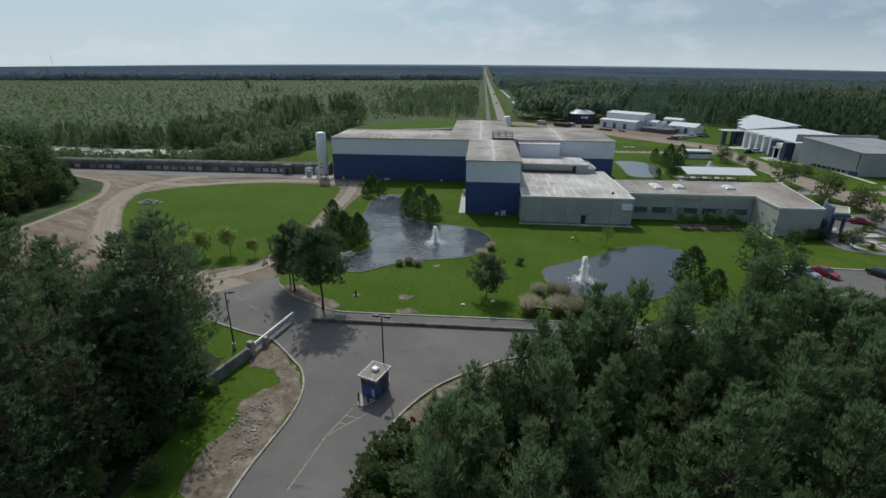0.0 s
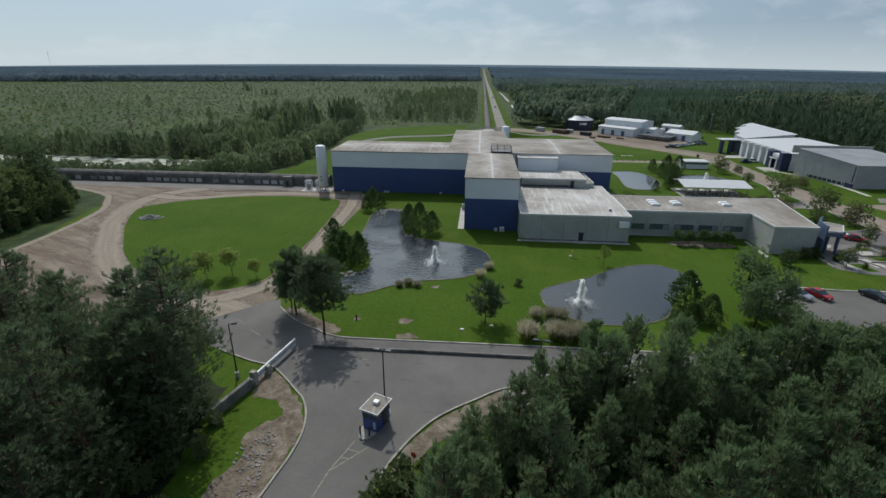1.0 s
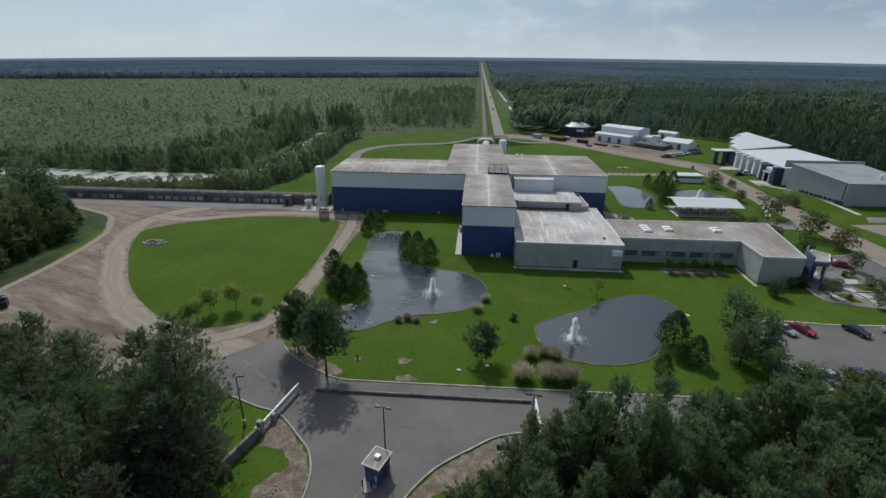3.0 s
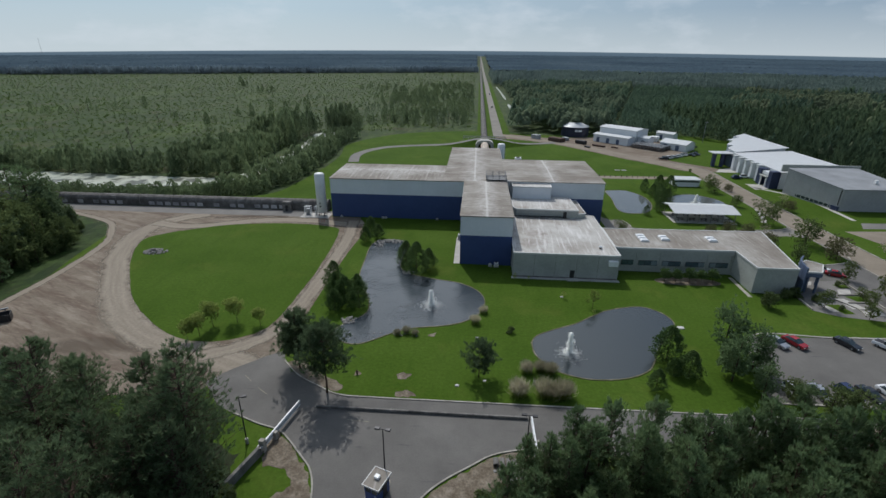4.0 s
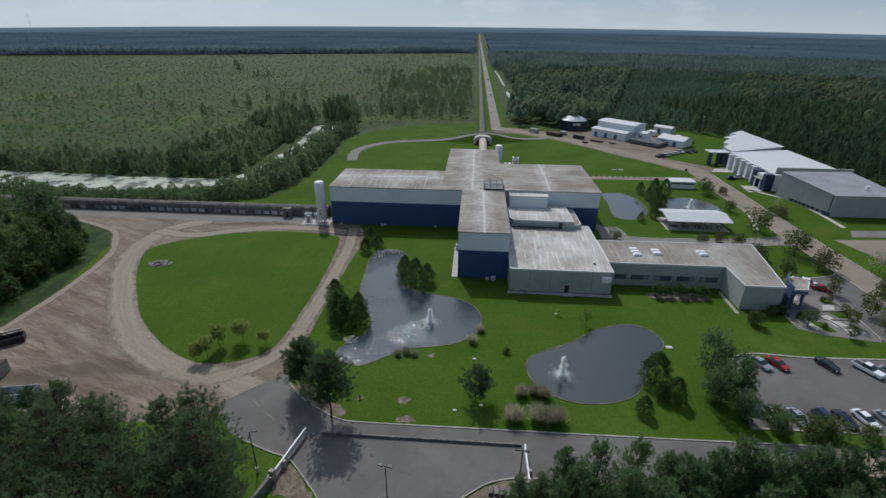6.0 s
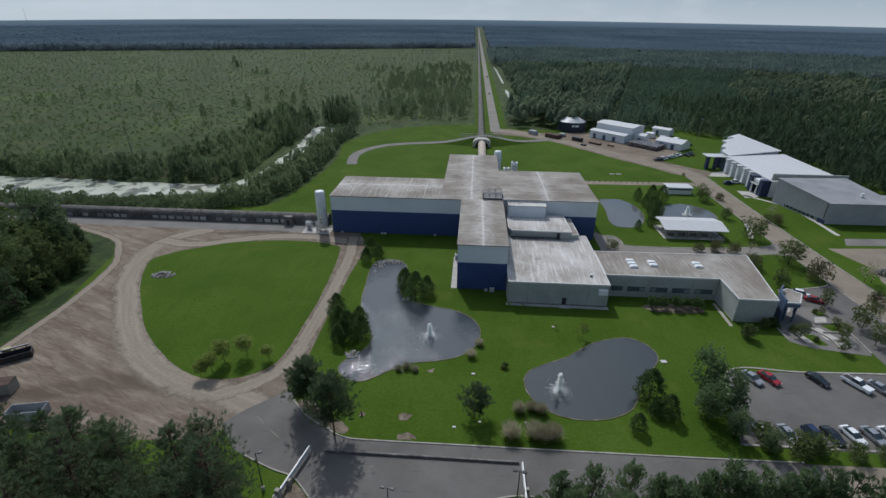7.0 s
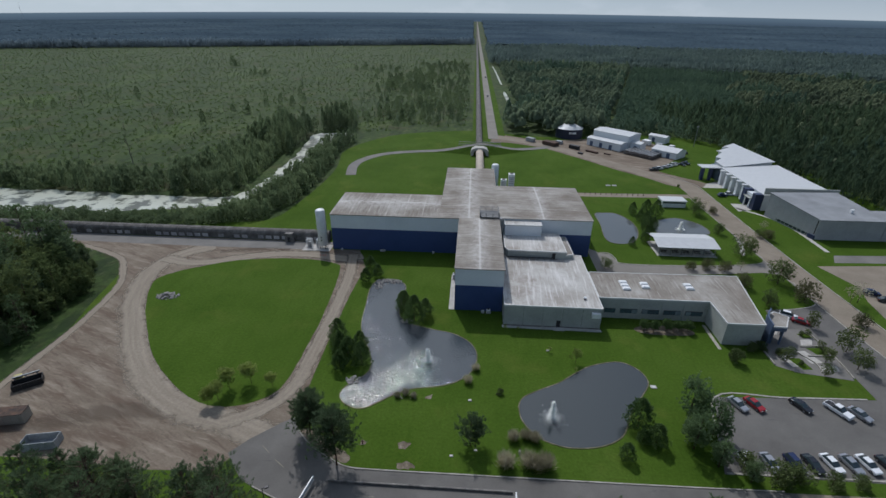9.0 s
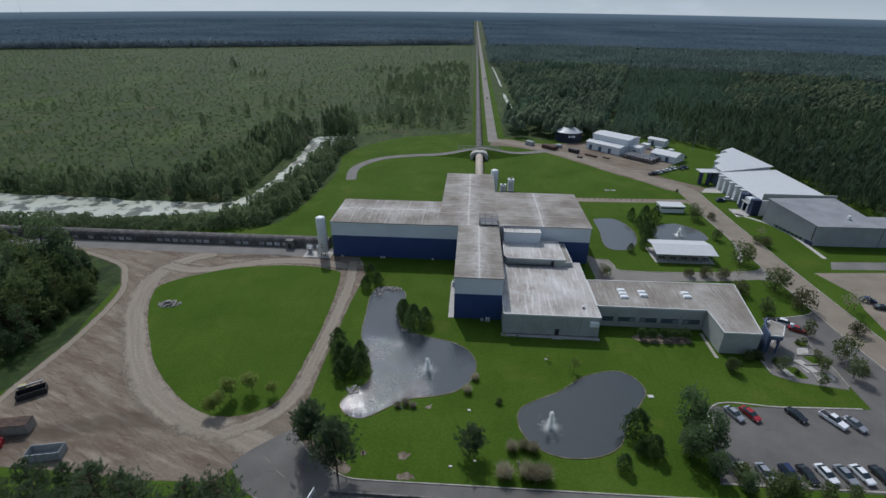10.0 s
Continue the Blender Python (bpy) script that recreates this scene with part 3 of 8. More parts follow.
make_ground()
sheet("lawn", [(-104, 86), (-109, 112), (-118, 138), (-150, 149), (-170, 153), (-100, 172), (-82, 178), (-77, 197), (-74, 233), (-75, 258), (-79, 288), (-67, 318), (-46, 340), (-3, 354), (30, 345), (60, 340), (130, 352), (165, 330), (185, 280), (185, 190), (180, 120), (130, 60), (60, 20), (0, 5), (-60, 20), (-110, 60)],
      0.01, M["lawn"], "mown green lawn round the buildings and ponds", "lawn")
sheet("gravel_yard", [(-104, 60), (-104, 82), (-104, 101), (-107, 121), (-113, 132), (-121, 141), (-140, 149), (-190, 153), (-190, 158.2), (-120, 158.3), (-56, 158.3), (-49.2, 158.2), (-49.2, 152.6), (-39, 152.5), (-34.5, 140), (-35.4, 122), (-35.6, 104), (-35.2, 90), (-35, 80), (-36, 73), (-42, 66), (-46, 60), (-60, 59.5), (-80, 60.3)],
      0.02, M["gravel"], "brown gravel yard with tyre marks", "gravel yard", wobble=0.5, smooth=False)
strip("concrete_apron", [(-175, 156), (-140, 155), (-100, 154.4), (-66, 154.6), (-50, 154.8)], 6.6, 0.034, M["asphalt_old"], "pale grey hard standing along the enclosure", "apron")
sheet("lawn_island", [(-98.5, 125), (-92, 111), (-85, 101), (-78, 92), (-70, 84.4), (-62, 78.6), (-55, 75.7), (-49, 76), (-44, 78.5), (-41.3, 82.5), (-40.5, 90), (-40.2, 105), (-40.7, 120), (-42.3, 137), (-44.5, 141.5), (-53, 143.8), (-65, 144), (-79.4, 141.1), (-89, 136), (-96, 131)],
      0.05, M["lawn"], "oval mown lawn inside the gravel loop", "lawn", wobble=0.25)
worn_strip("gravel_track", [(-37, 67.5), (-43, 69.6), (-50, 72.2), (-58, 74.2), (-66, 77.6), (-74, 83.4), (-82, 92), (-90, 102.6), (-97.5, 114), (-102.5, 127), (-103, 137), (-99, 146), (-92, 151.5)], 10.0, 0.026, M["worn_track"], "packed pale gravel track with wheel ruts", "track")
worn_strip("gravel_track", [(-104, 141), (-95, 138.5), (-86, 140), (-76, 144.6), (-64, 147.6), (-52, 147.4), (-43, 145.5), (-37, 148)], 7.0, 0.030, M["worn_track"], "packed pale gravel track beside the long enclosure", "track")
worn_strip("gravel_track", [(-50, 71), (-43, 75.5), (-38.6, 83), (-37.9, 95), (-37.8, 110), (-37.9, 125), (-38.8, 138), (-40.5, 149)], 5.6, 0.034, M["worn_track"], "packed pale gravel track beside the pond", "track")
worn_strip("wheel_ruts", [(-98, 64), (-86, 68.5), (-74, 72.5), (-63, 73.5), (-54, 71.5)], 7.0, 0.022, M["wet_ruts"], "dark damp wheel ruts across the gravel", "wheel ruts")
worn_strip("sandy_fringe", [(-104.5, 62), (-104.5, 82), (-104.6, 101), (-107.6, 121), (-113.4, 132), (-121.4, 140.8), (-140, 148.6)], 3.2, 0.031, M["worn_track"], "sandy fringe between the grass and the gravel", "track")
# these dark sheets paint the groves' shade onto the ground
sheet("grove_floor", [(-34, 50), (-50, 53), (-75, 52), (-86, 38), (-78, 14), (-40, 10), (-30.5, 18), (-30, 30), (-31, 38), (-31.5, 45)], 0.016, M["floor_woods"], "needle litter under the pines, darkened with painted shade", "soil", wobble=1.5, steps=10)
sheet("grove_floor", [(6, 41), (15, 47.5), (26, 49.5), (60, 49.5), (86, 49.5), (80, 28), (52, 10), (22, 4), (6, 8), (-2, 16), (-2.5, 30), (1, 37)], 0.016, M["floor_woods"], "needle litter under the pines, darkened with painted shade", "soil", wobble=1.5, steps=10)
worn_strip("wheel_ruts", [(-88, 147.2), (-80, 149.4), (-72, 150.6), (-64, 150.8)], 4.0, 0.036, M["wet_ruts"], "dark damp patch beside the enclosure", "wheel ruts")

# front drive: the crossing and the road that runs to the gate house
sheet("asphalt_crossing", [(-45, 64), (-42.2, 67.6), (-37.6, 72), (-35, 74), (-33.5, 70.6), (-29.8, 67), (-25.3, 64.4), (-21.5, 62.6), (-18, 62.3), (60, 62.8), (60, 53), (11, 53), (7.7, 53.1), (3.1, 51.5), (0.8, 49.8), (-2.4, 47.3), (-4.6, 45.2), (-6.4, 42.7), (-7.6, 40.5), (-8.6, 38.2), (-9.4, 35), (-10, 30), (-11, 20), (-21, 20), (-20.8, 29), (-20.1, 35), (-19.4, 38.5), (-19.2, 41), (-19.6, 44), (-21, 47.6), (-23.1, 49.6), (-25.8, 52.1), (-28.1, 53.9), (-31.5, 55), (-35.1, 56.3), (-40, 58.5)],
      0.03, M["asphalt"], "grey asphalt crossing with faded markings", "road", smooth=False)
sheet("asphalt_road", [(60, 53), (60, 62.8), (150, 64), (150, 54)], 0.028, M["road_tan"], "tan asphalt road past the car park", "road", smooth=False)
kerb([(-33.8, 71), (-29.8, 67), (-25.3, 64.4), (-21.5, 62.6), (-16, 62.3), (0, 62.4), (20, 62.5), (40, 62.7), (58, 63)], "pale concrete kerb curving round the lawn corner")
kerb([(14, 53.0), (9, 53.1), (5.5, 52.4), (3.1, 51.4), (0.8, 49.7), (-2.4, 47.3), (-4.6, 45.2), (-6.4, 42.7), (-7.6, 40.5), (-8.6, 38.2), (-9.5, 35), (-10.1, 30), (-11, 22)], "pale concrete kerb beside the pine trees", 0.24, 0.18)
kerb([(-37.5, 57.4), (-35.1, 56.4), (-31.5, 55), (-28.1, 54), (-25.8, 52.2), (-23.1, 49.5), (-21.2, 47.5), (-19.9, 44.8), (-19.3, 41.8), (-19.4, 38.5), (-20, 35), (-20.6, 31), (-21, 24)], "pale concrete kerb of the drive", 0.24, 0.18)
sheet("bare_bank", [(-28.5, 53.5), (-25.6, 51.6), (-23.2, 49), (-21.4, 46.9), (-20.1, 44.6), (-19.6, 41.6), (-19.7, 38.3), (-20.3, 34.8), (-21.1, 28), (-25.2, 29), (-26, 34), (-24.6, 37.6), (-25.6, 40.5), (-24.6, 43), (-22.8, 44.5), (-24.5, 47), (-28, 48)], 0.045, M["mud"], "bare brown soil bank with stones beside the drive", "soil", wobble=0.5, steps=12)
sheet("bare_bank", [(13, 52.7), (7.7, 52.7), (3.3, 51), (1, 49.3), (-2.2, 46.9), (-4.4, 44.8), (-6.1, 42.4), (-7.3, 40.2), (-8.2, 38), (-8.8, 35), (-6.5, 37.5), (-4, 41.5), (0, 43.5), (4, 46), (8, 47.5), (13, 48)], 0.045, M["mud"], "bare brown soil bank along the kerb", "soil", wobble=0.4, steps=12)
for pts in ([(-11.6, 69), (-10.4, 68.6), (-11.2, 67.6), (-12.6, 68)], [(-12, 64), (-9.5, 64.4), (-8.8, 63.3), (-11.5, 63)], [(-8.5, 81.9), (-7.2, 82.3), (-7, 81.3), (-8.4, 81)], [(-20.3, 68.6), (-19.2, 68.8), (-19.1, 67.9), (-20.2, 67.6)]):
    sheet("bare_patch", pts, 0.03, M["mud"], "worn sandy bare patch in the lawn", "soil", wobble=0.7, steps=12)
sheet("pine_straw_bed", [(-33, 70.3), (-29, 66.6), (-25, 64.4), (-22, 63.2), (-21.5, 65), (-26, 67.5), (-30, 71)], 0.035, M["mud"], "brown pine straw under the corner pines", "soil", wobble=0.4)

# roads behind the laboratory
sheet("service_apron", [(20, 345), (25, 341), (45, 330), (60, 331), (92, 341), (112, 345), (125, 318), (131, 300), (124, 290), (112, 276), (104, 262), (121, 243), (115, 236), (102, 237), (92.5, 250), (78.7, 266), (61, 290), (45, 308), (25, 320), (12, 322)],
      0.02, M["gravel"], "tan gravel works yard behind the laboratory", "yard", wobble=0.6)
strip("service_road", [(14, 338), (26, 331), (45, 317), (62, 300), (80, 276), (95, 257), (108, 240), (109, 218), (108.5, 193), (108.5, 165), (108.8, 140), (109.5, 115), (111, 95), (114, 60)], 9.6, 0.035, M["road_tan"], "tan service road curving past the office hall", "road")
for side, line in (("east", [(101.5, 258), (113.4, 241), (114, 218), (113.5, 193), (113.5, 165), (113.7, 140), (114.4, 115), (116, 95)]), ("west", [(103.2, 219), (103.4, 193), (103.5, 165), (103.8, 150)]), ("south", [(103.9, 144), (104, 132), (104.5, 115), (106, 95)])):
    kerb(line, "pale concrete kerb along the service road", 0.35, 0.15)


def over_land(name, pts, w, z, mat, label, category):
    """A long flat strip that follows the lie of the land."""
    bm = bmesh.new()
    line = spline(pts, 12, False)
    ribbon(bm, line, -w / 2, w / 2, z - 0.02, z)
    for v in bm.verts:
        v.co.z += rise(v.co.x, v.co.y) + 0.42 * min(1, max(0, (v.co.y - 1300) / 300))
    bmesh.ops.recalc_face_normals(bm, faces=bm.faces)
    return tagged(part(name, bm, mat), label, category, kind="structure")


over_land("far_road", [(14.5, 330), (14.2, 500), (13.6, 900), (12.6, 1500), (11, 2600), (9, 3700), (7.5, 4880)], 6.9, 0.06, M["pale_road"], "straight pale service road along the beam arm", "road")
over_land("arm_verge", [(11.5, 330), (11.5, 600), (11.5, 980)], 23.0, 0.03, M["lawn"], "mown verge along the straight arm", "verge")
strip("lane", [(50, 220), (70, 220.5), (92, 221.5), (104, 222)], 5.0, 0.025, M["road_tan"], "narrow tan lane behind the ponds", "lane")
sheet("service_drive", [(43, 162), (47, 157.4), (50.4, 157), (51.9, 149.8), (64, 149.2), (85, 150.6), (99.6, 152.9), (104, 156.5), (104.2, 146), (98, 147), (86, 145), (64, 143), (43, 142)], 0.03, M["pale_road"], "pale tan drive behind the offices", "drive", smooth=False)
kerb([(47, 157.6), (50.4, 157.2), (51.6, 153), (52.4, 150), (64, 149.4), (85, 150.8), (99.4, 153.1), (103.2, 155.6), (104, 160)], "pale concrete kerb round the picnic lawn", 0.35, 0.15)
for pts in ([(121, 243), (127, 246), (131, 243), (126, 236), (116, 236)], [(119, 214), (127, 213), (127, 207), (118, 204)]):
    sheet("forecourt", pts, 0.03, M["concrete"], "pale concrete forecourt of the white hall", "pavement", smooth=False)
strip("footpath", [(106, 206), (106.6, 190), (104.5, 178), (100.5, 165), (98, 160)], 1.6, 0.03, M["concrete"], "pale concrete footpath by the service road", "path")
strip("footpath", [(119, 208), (128, 197), (131, 186), (130.8, 165)], 1.6, 0.03, M["concrete"], "pale concrete footpath beside the grey hall", "path")
strip("footpath", [(-4.4, 117), (-4.4, 137)], 1.6, 0.03, M["concrete"], "narrow concrete strip beside the blue wall", "path")
strip("footpath", [(65.5, 114.5), (65.2, 104)], 0.9, 0.03, M["kerb"], "concrete strip beside the offices", "path")
strip("footpath", [(9.8, 109.9), (36.5, 109.6)], 1.2, 0.03, M["concrete"], "concrete strip before the office wall", "path")
sheet("car_park", [(49, 66), (56, 86.5), (92, 88), (92.6, 101), (92.8, 109.3), (92.4, 114.9), (84.5, 114.4), (86.8, 123.3), (93.2, 124), (100.6, 126), (104.2, 128.6), (107.6, 129.1), (107.9, 116), (107.5, 100), (110, 66)], 0.03, M["asphalt"], "dark asphalt car park with parked cars", "car park", smooth=False)
sheet("grass_strip", [(60, 86.6), (91.5, 88.2), (91.5, 94), (80, 96), (62, 97)], 0.055, M["lawn"], "green strip beside the car park", "lawn", smooth=False)
kerb([(50.5, 68), (56, 86.3), (72, 87.3), (90, 88)], "pale kerb of the car park", 0.4)
kerb([(49.5, 66.2), (70, 66.4), (110, 66.6)], "pale kerb of the car park", 0.4)


def crest(p):
    """Height of the drive's bank above the lawn, highest where it crosses the arm."""
    return 4.5 * math.exp(-((p.x - 6) / 17) ** 2)


def bank_road():
    line = spline([(-63.5, 240), (-66, 256), (-64, 268), (-57, 280), (-47, 287), (-32, 292), (-14, 294.5), (4, 295.5), (22, 298), (36, 304), (50, 311)], 6, False)
    for name, mat, ws, label in (("embankment", M["lawn"], None, "grassy bank carrying the drive over the arm"), ("ring_drive", M["asphalt_old"], 2.7, "pale grey drive arching over the arm")):
        bm, prev = bmesh.new(), None
        for i, p in enumerate(line):
            d = (line[min(i + 1, len(line) - 1)] - line[max(i - 1, 0)]).normalized()
            s, h = Vector((-d.y, d.x)), crest(p)
            prof = ((-ws, h + 0.06), (ws, h + 0.06)) if ws else ((-3.2 - 1.6 * h, 0.0), (-3.1, h + 0.02), (3.1, h + 0.02), (3.2 + 1.6 * h, 0.0))
            ring = [bm.verts.new((*(p + s * w), z)) for w, z in prof]
            if prev:
                for k in range(len(ring) - 1):
                    bm.faces.new((prev[k + 1], prev[k], ring[k], ring[k + 1]))
            prev = ring
        bmesh.ops.recalc_face_normals(bm, faces=bm.faces)
        tagged(part(name, bm, mat), label, "road" if ws else "bank", kind="structure")


bank_road()


def pond(pts, mat, label, rim=True):
    w = sheet("pond", pts, 0.06, mat, label, "pond", kind="structure")
    line = spline(pts + pts[:1], 5, False)
    bm = bmesh.new()
    ribbon(bm, line, -0.13, 0.13, 0.0, 0.1)
    bmesh.ops.recalc_face_normals(bm, faces=bm.faces)
    part("bank", bm, M["bank"], w, "grassy pond bank")
    return w


pond([(-26.5, 132.6), (-22.5, 132), (-19.2, 128.9), (-19.2, 121), (-19, 113.6), (-16.3, 109.7), (-9.8, 107.1), (-3.5, 105.4), (1.1, 101.9), (3, 96.9), (1.9, 91.3), (-1, 87.6), (-5.2, 85.4), (-11.6, 83.9), (-15.5, 81.8), (-21.3, 77.4), (-25.4, 78), (-27.6, 80.9), (-26.6, 84), (-22.7, 89.2), (-23.9, 96), (-26.5, 101.5), (-28.6, 107.5), (-29.4, 117), (-30, 126.4), (-28.9, 131.3)],
     M["pond_lively"], "rippled blue-grey garden pond glittering in the sun")
pond([(12, 80.4), (13.2, 83), (16.9, 85.6), (21.8, 88.3), (25.6, 91.4), (30.3, 94.8), (36.9, 96.9), (40.3, 95.8), (42.4, 93), (42.6, 89.6), (40.3, 86), (37.6, 82.5), (35.5, 79.2), (34, 76), (31.8, 73), (27.5, 70.7), (21.8, 69.9), (17.4, 70.9), (14.3, 73.1), (12.3, 76.7)],
     M["pond"], "calm dark blue-grey garden pond")
pond([(53.6, 195.4), (58.5, 197.2), (63.2, 196.2), (66.8, 189.2), (67.2, 180), (64.6, 171.6), (61, 167), (56, 165.8), (52.8, 167.6), (52.2, 173), (53.4, 184)], M["pond_still"], "pale pond behind the laboratory")
pond([(73.6, 180.6), (76, 187), (80, 191.2), (87.2, 193.6), (93, 189.6), (95.4, 184), (94, 177.6), (84, 174.6), (76, 175.4)], M["pond_still"], "pond behind the picnic shelter")
sheet("marsh_water", [(-320, 215), (-240, 205), (-168, 202), (-125, 200), (-109, 204), (-104.5, 226), (-105, 254), (-107, 292), (-110, 331), (-85, 335), (-87, 316), (-95, 280), (-97.5, 252), (-99, 226), (-101, 203), (-108, 192), (-150, 180), (-210, 176), (-320, 172)], 0.03, M["marsh"], "marsh channel covered with pale green scum", "water", steps=9, wobble=3.0)
for pts in ([(35.5, 398), (33, 402), (32.4, 420), (34, 430), (36.5, 425)], [(37, 462), (34, 470), (33, 500), (32, 545), (34.5, 560), (36, 520)], [(34.5, 625), (32, 640), (31, 760), (29, 850), (30.5, 860), (33, 760)]):
    sheet("ditch_water", pts, 0.03, M["marsh"], "pale ditch water beside the far road", "water", steps=3)

# ---- laboratory ----


def wall_run(top, name, x0, x1, y0, y1, z0, z1, mat, label="", t=0.3):
    """Four wall slabs round a rectangle, butted at the corners."""
    for a in ((x0, x1, y0, y0 + t), (x0, x1, y1 - t, y1), (x0, x0 + t, y0 + t, y1 - t), (x1 - t, x1, y0 + t, y1 - t)):
        part(name, block(*a, z0, z1), mat, top, label)


def low_roof(top, x0, x1, y0, y1, z, mat, along="y", lift=0.5, over=0.25):
    """A low hipped roof with a thin edge."""
    x0, x1, y0, y1 = x0 - over, x1 + over, y0 - over, y1 + over
    bm = bmesh.new()
    cx, cy = (x0 + x1) / 2, (y0 + y1) / 2
    h = min(x1 - x0, y1 - y0) * 0.35
    r = [(cx, y0 + h), (cx, y1 - h)] if along == "y" else [(x0 + h, cy), (x1 - h, cy)]
    base = [bm.verts.new((x, y, z)) for x, y in ((x0, y0), (x1, y0), (x1, y1), (x0, y1))]
    edge = [bm.verts.new((x, y, z + 0.25)) for x, y in ((x0, y0), (x1, y0), (x1, y1), (x0, y1))]
    a, b = (bm.verts.new((x, y, z + 0.25 + lift)) for x, y in r)
    bm.faces.new(base[::-1])
    for i in range(4):
        bm.faces.new((base[i], base[(i + 1) % 4], edge[(i + 1) % 4], edge[i]))
    if along == "y":
        for f in ((edge[0], edge[1], a), (edge[1], edge[2], b, a), (edge[2], edge[3], b), (edge[3], edge[0], a, b)):
            bm.faces.new(f)
    else:
        for f in ((edge[0], edge[1], b, a), (edge[1], edge[2], b), (edge[2], edge[3], a, b), (edge[3], edge[0], a)):
            bm.faces.new(f)
    return part("roof", bm, mat, top, "stained pale roof membrane")


def flat_roof(top, pts, z, mat, label="stained pale flat roof", rim=0.18):
    """A flat roof on a plan outline, with a raised metal edge."""
    bm = bmesh.new()
    lo = [bm.verts.new((x, y, z - 0.05)) for x, y in pts]
    hi = [bm.verts.new((x, y, z + 0.1)) for x, y in pts]
    n = len(pts)
    bm.faces.new(hi)
    bm.faces.new(lo[::-1])
    for i in range(n):
        bm.faces.new((lo[i], lo[(i + 1) % n], hi[(i + 1) % n], hi[i]))
    r = part("roof", bm, mat, top, label)
    bm = bmesh.new()
    for i in range(n):
        ribbon(bm, [Vector(pts[i]), Vector(pts[(i + 1) % n])], -0.13, 0.13, z - 0.2, z + rim)
    bmesh.ops.recalc_face_normals(bm, faces=bm.faces)
    part("roof_edge", bm, M["trim"], r)
    return r


def seams(top, x0, x1, y, z0, z1, step, mat, t=0.06):
    """Upright ribs of metal cladding on a wall facing the drive."""
    n = round((x1 - x0) / step)
    for i in range(n + 1):
        x = x0 + (x1 - x0) * i / n
        part("cladding_rib", block(x - 0.03, x + 0.03, y - t, y + 0.02, z0, z1), mat, top)


lab = thing("laboratory_building", "large cross-shaped laboratory clad in blue and pale metal", "laboratory")
BAND = 8.2
for x0, x1, y0, y1, h, along, top_mat in ((-48.8, -10.6, 153, 175.5, 13.25, "x", "roof_west"), (-10.6, 10, 153, 212.5, 13.3, "y", "roof_north"), (10, 42, 154, 188, 13.5, "x", "roof_east"), (-3.5, 10, 117, 153, 13.4, "y", "roof_south")):
    wall_run(lab, "wall", x0, x1, y0, y1, BAND, h, M["white_wall"], "pale grey-blue upper cladding")
    wall_run(lab, "lower_wall", x0 - 0.03, x1 + 0.03, y0 - 0.03, y1 + 0.03, 0, BAND, M["blue_wall"], "deep blue lower cladding")
    low_roof(lab, x0, x1, y0, y1, h, M[top_mat], along)
seams(lab, -48.8, -10.6, 153, BAND, 13.25, 3.8, M["white_wall"])
seams(lab, -3.5, 10, 117, BAND, 13.4, 3.4, M["white_wall"])
part("penthouse", block(12, 24.3, 150, 154, 6.6, 12.9, bevel=0.05), M["white_wall"], lab, "pale plant room against the tall wing")
flat_roof(lab, [(12, 150), (24.3, 150), (24.3, 154), (12, 154)], 12.9, M["roof_pale"])

# ---- offices ----
offices = thing("office_building", "low grey office wing with a stained pale roof", "offices")
OFF = [(10.2, 110.4), (36.2, 110.4), (36.2, 116.3), (66.4, 116.3), (66.4, 106.2), (75.8, 106.2), (80.6, 131.5), (36.2, 130.6), (36.2, 141.5), (33.4, 141.5), (33.4, 153.5), (10.2, 153.5)]


def plan_walls(top, pts, z0, z1, mat, skip=(), t=0.3, name="wall"):
    for i in range(len(pts)):
        if i in skip:
            continue
        a, b, before = Vector(pts[i]), Vector(pts[(i + 1) % len(pts)]), Vector(pts[i - 1])
        d, e = (b - a).normalized(), (a - before).normalized()
        if e.x * d.y - e.y * d.x > 0:
            a = a + d * (t + 0.002)
        bm = bmesh.new()
        ribbon(bm, [a, b], 0.0, t, z0, z1)
        bmesh.ops.recalc_face_normals(bm, faces=bm.faces)
        part(name, bm, mat, top)


plan_walls(offices, OFF, 0, 6.5, M["grey_wall"])
flat_roof(offices, [(10.2, 110.4), (36.2, 110.4), (36.2, 141.5), (33.4, 141.5), (33.4, 153.5), (10.2, 153.5)], 6.5, M["roof_pale"])
flat_roof(offices, [(36.5, 116.3), (66.4, 116.3), (66.4, 106.2), (75.8, 106.2), (80.6, 131.5), (36.5, 130.6)], 6.49, M["roof"], "brown-stained flat roof")
UP = [(12.6, 138.8), (31, 138.4), (30.6, 152.5), (11.7, 152.5), (11.7, 140.6)]
plan_walls(offices, UP, 6.6, 9.0, M["grey_wall"], name="upper_wall")
flat_roof(offices, UP, 9.0, M["roof_pale"])
STEP = [(31, 138.6), (33.4, 139.4), (33, 152.6), (30.7, 152.6)]
plan_walls(offices, STEP, 6.6, 7.9, M["grey_wall"], name="upper_wall")
flat_roof(offices, STEP, 7.9, M["roof"])

# ---- halls behind ----


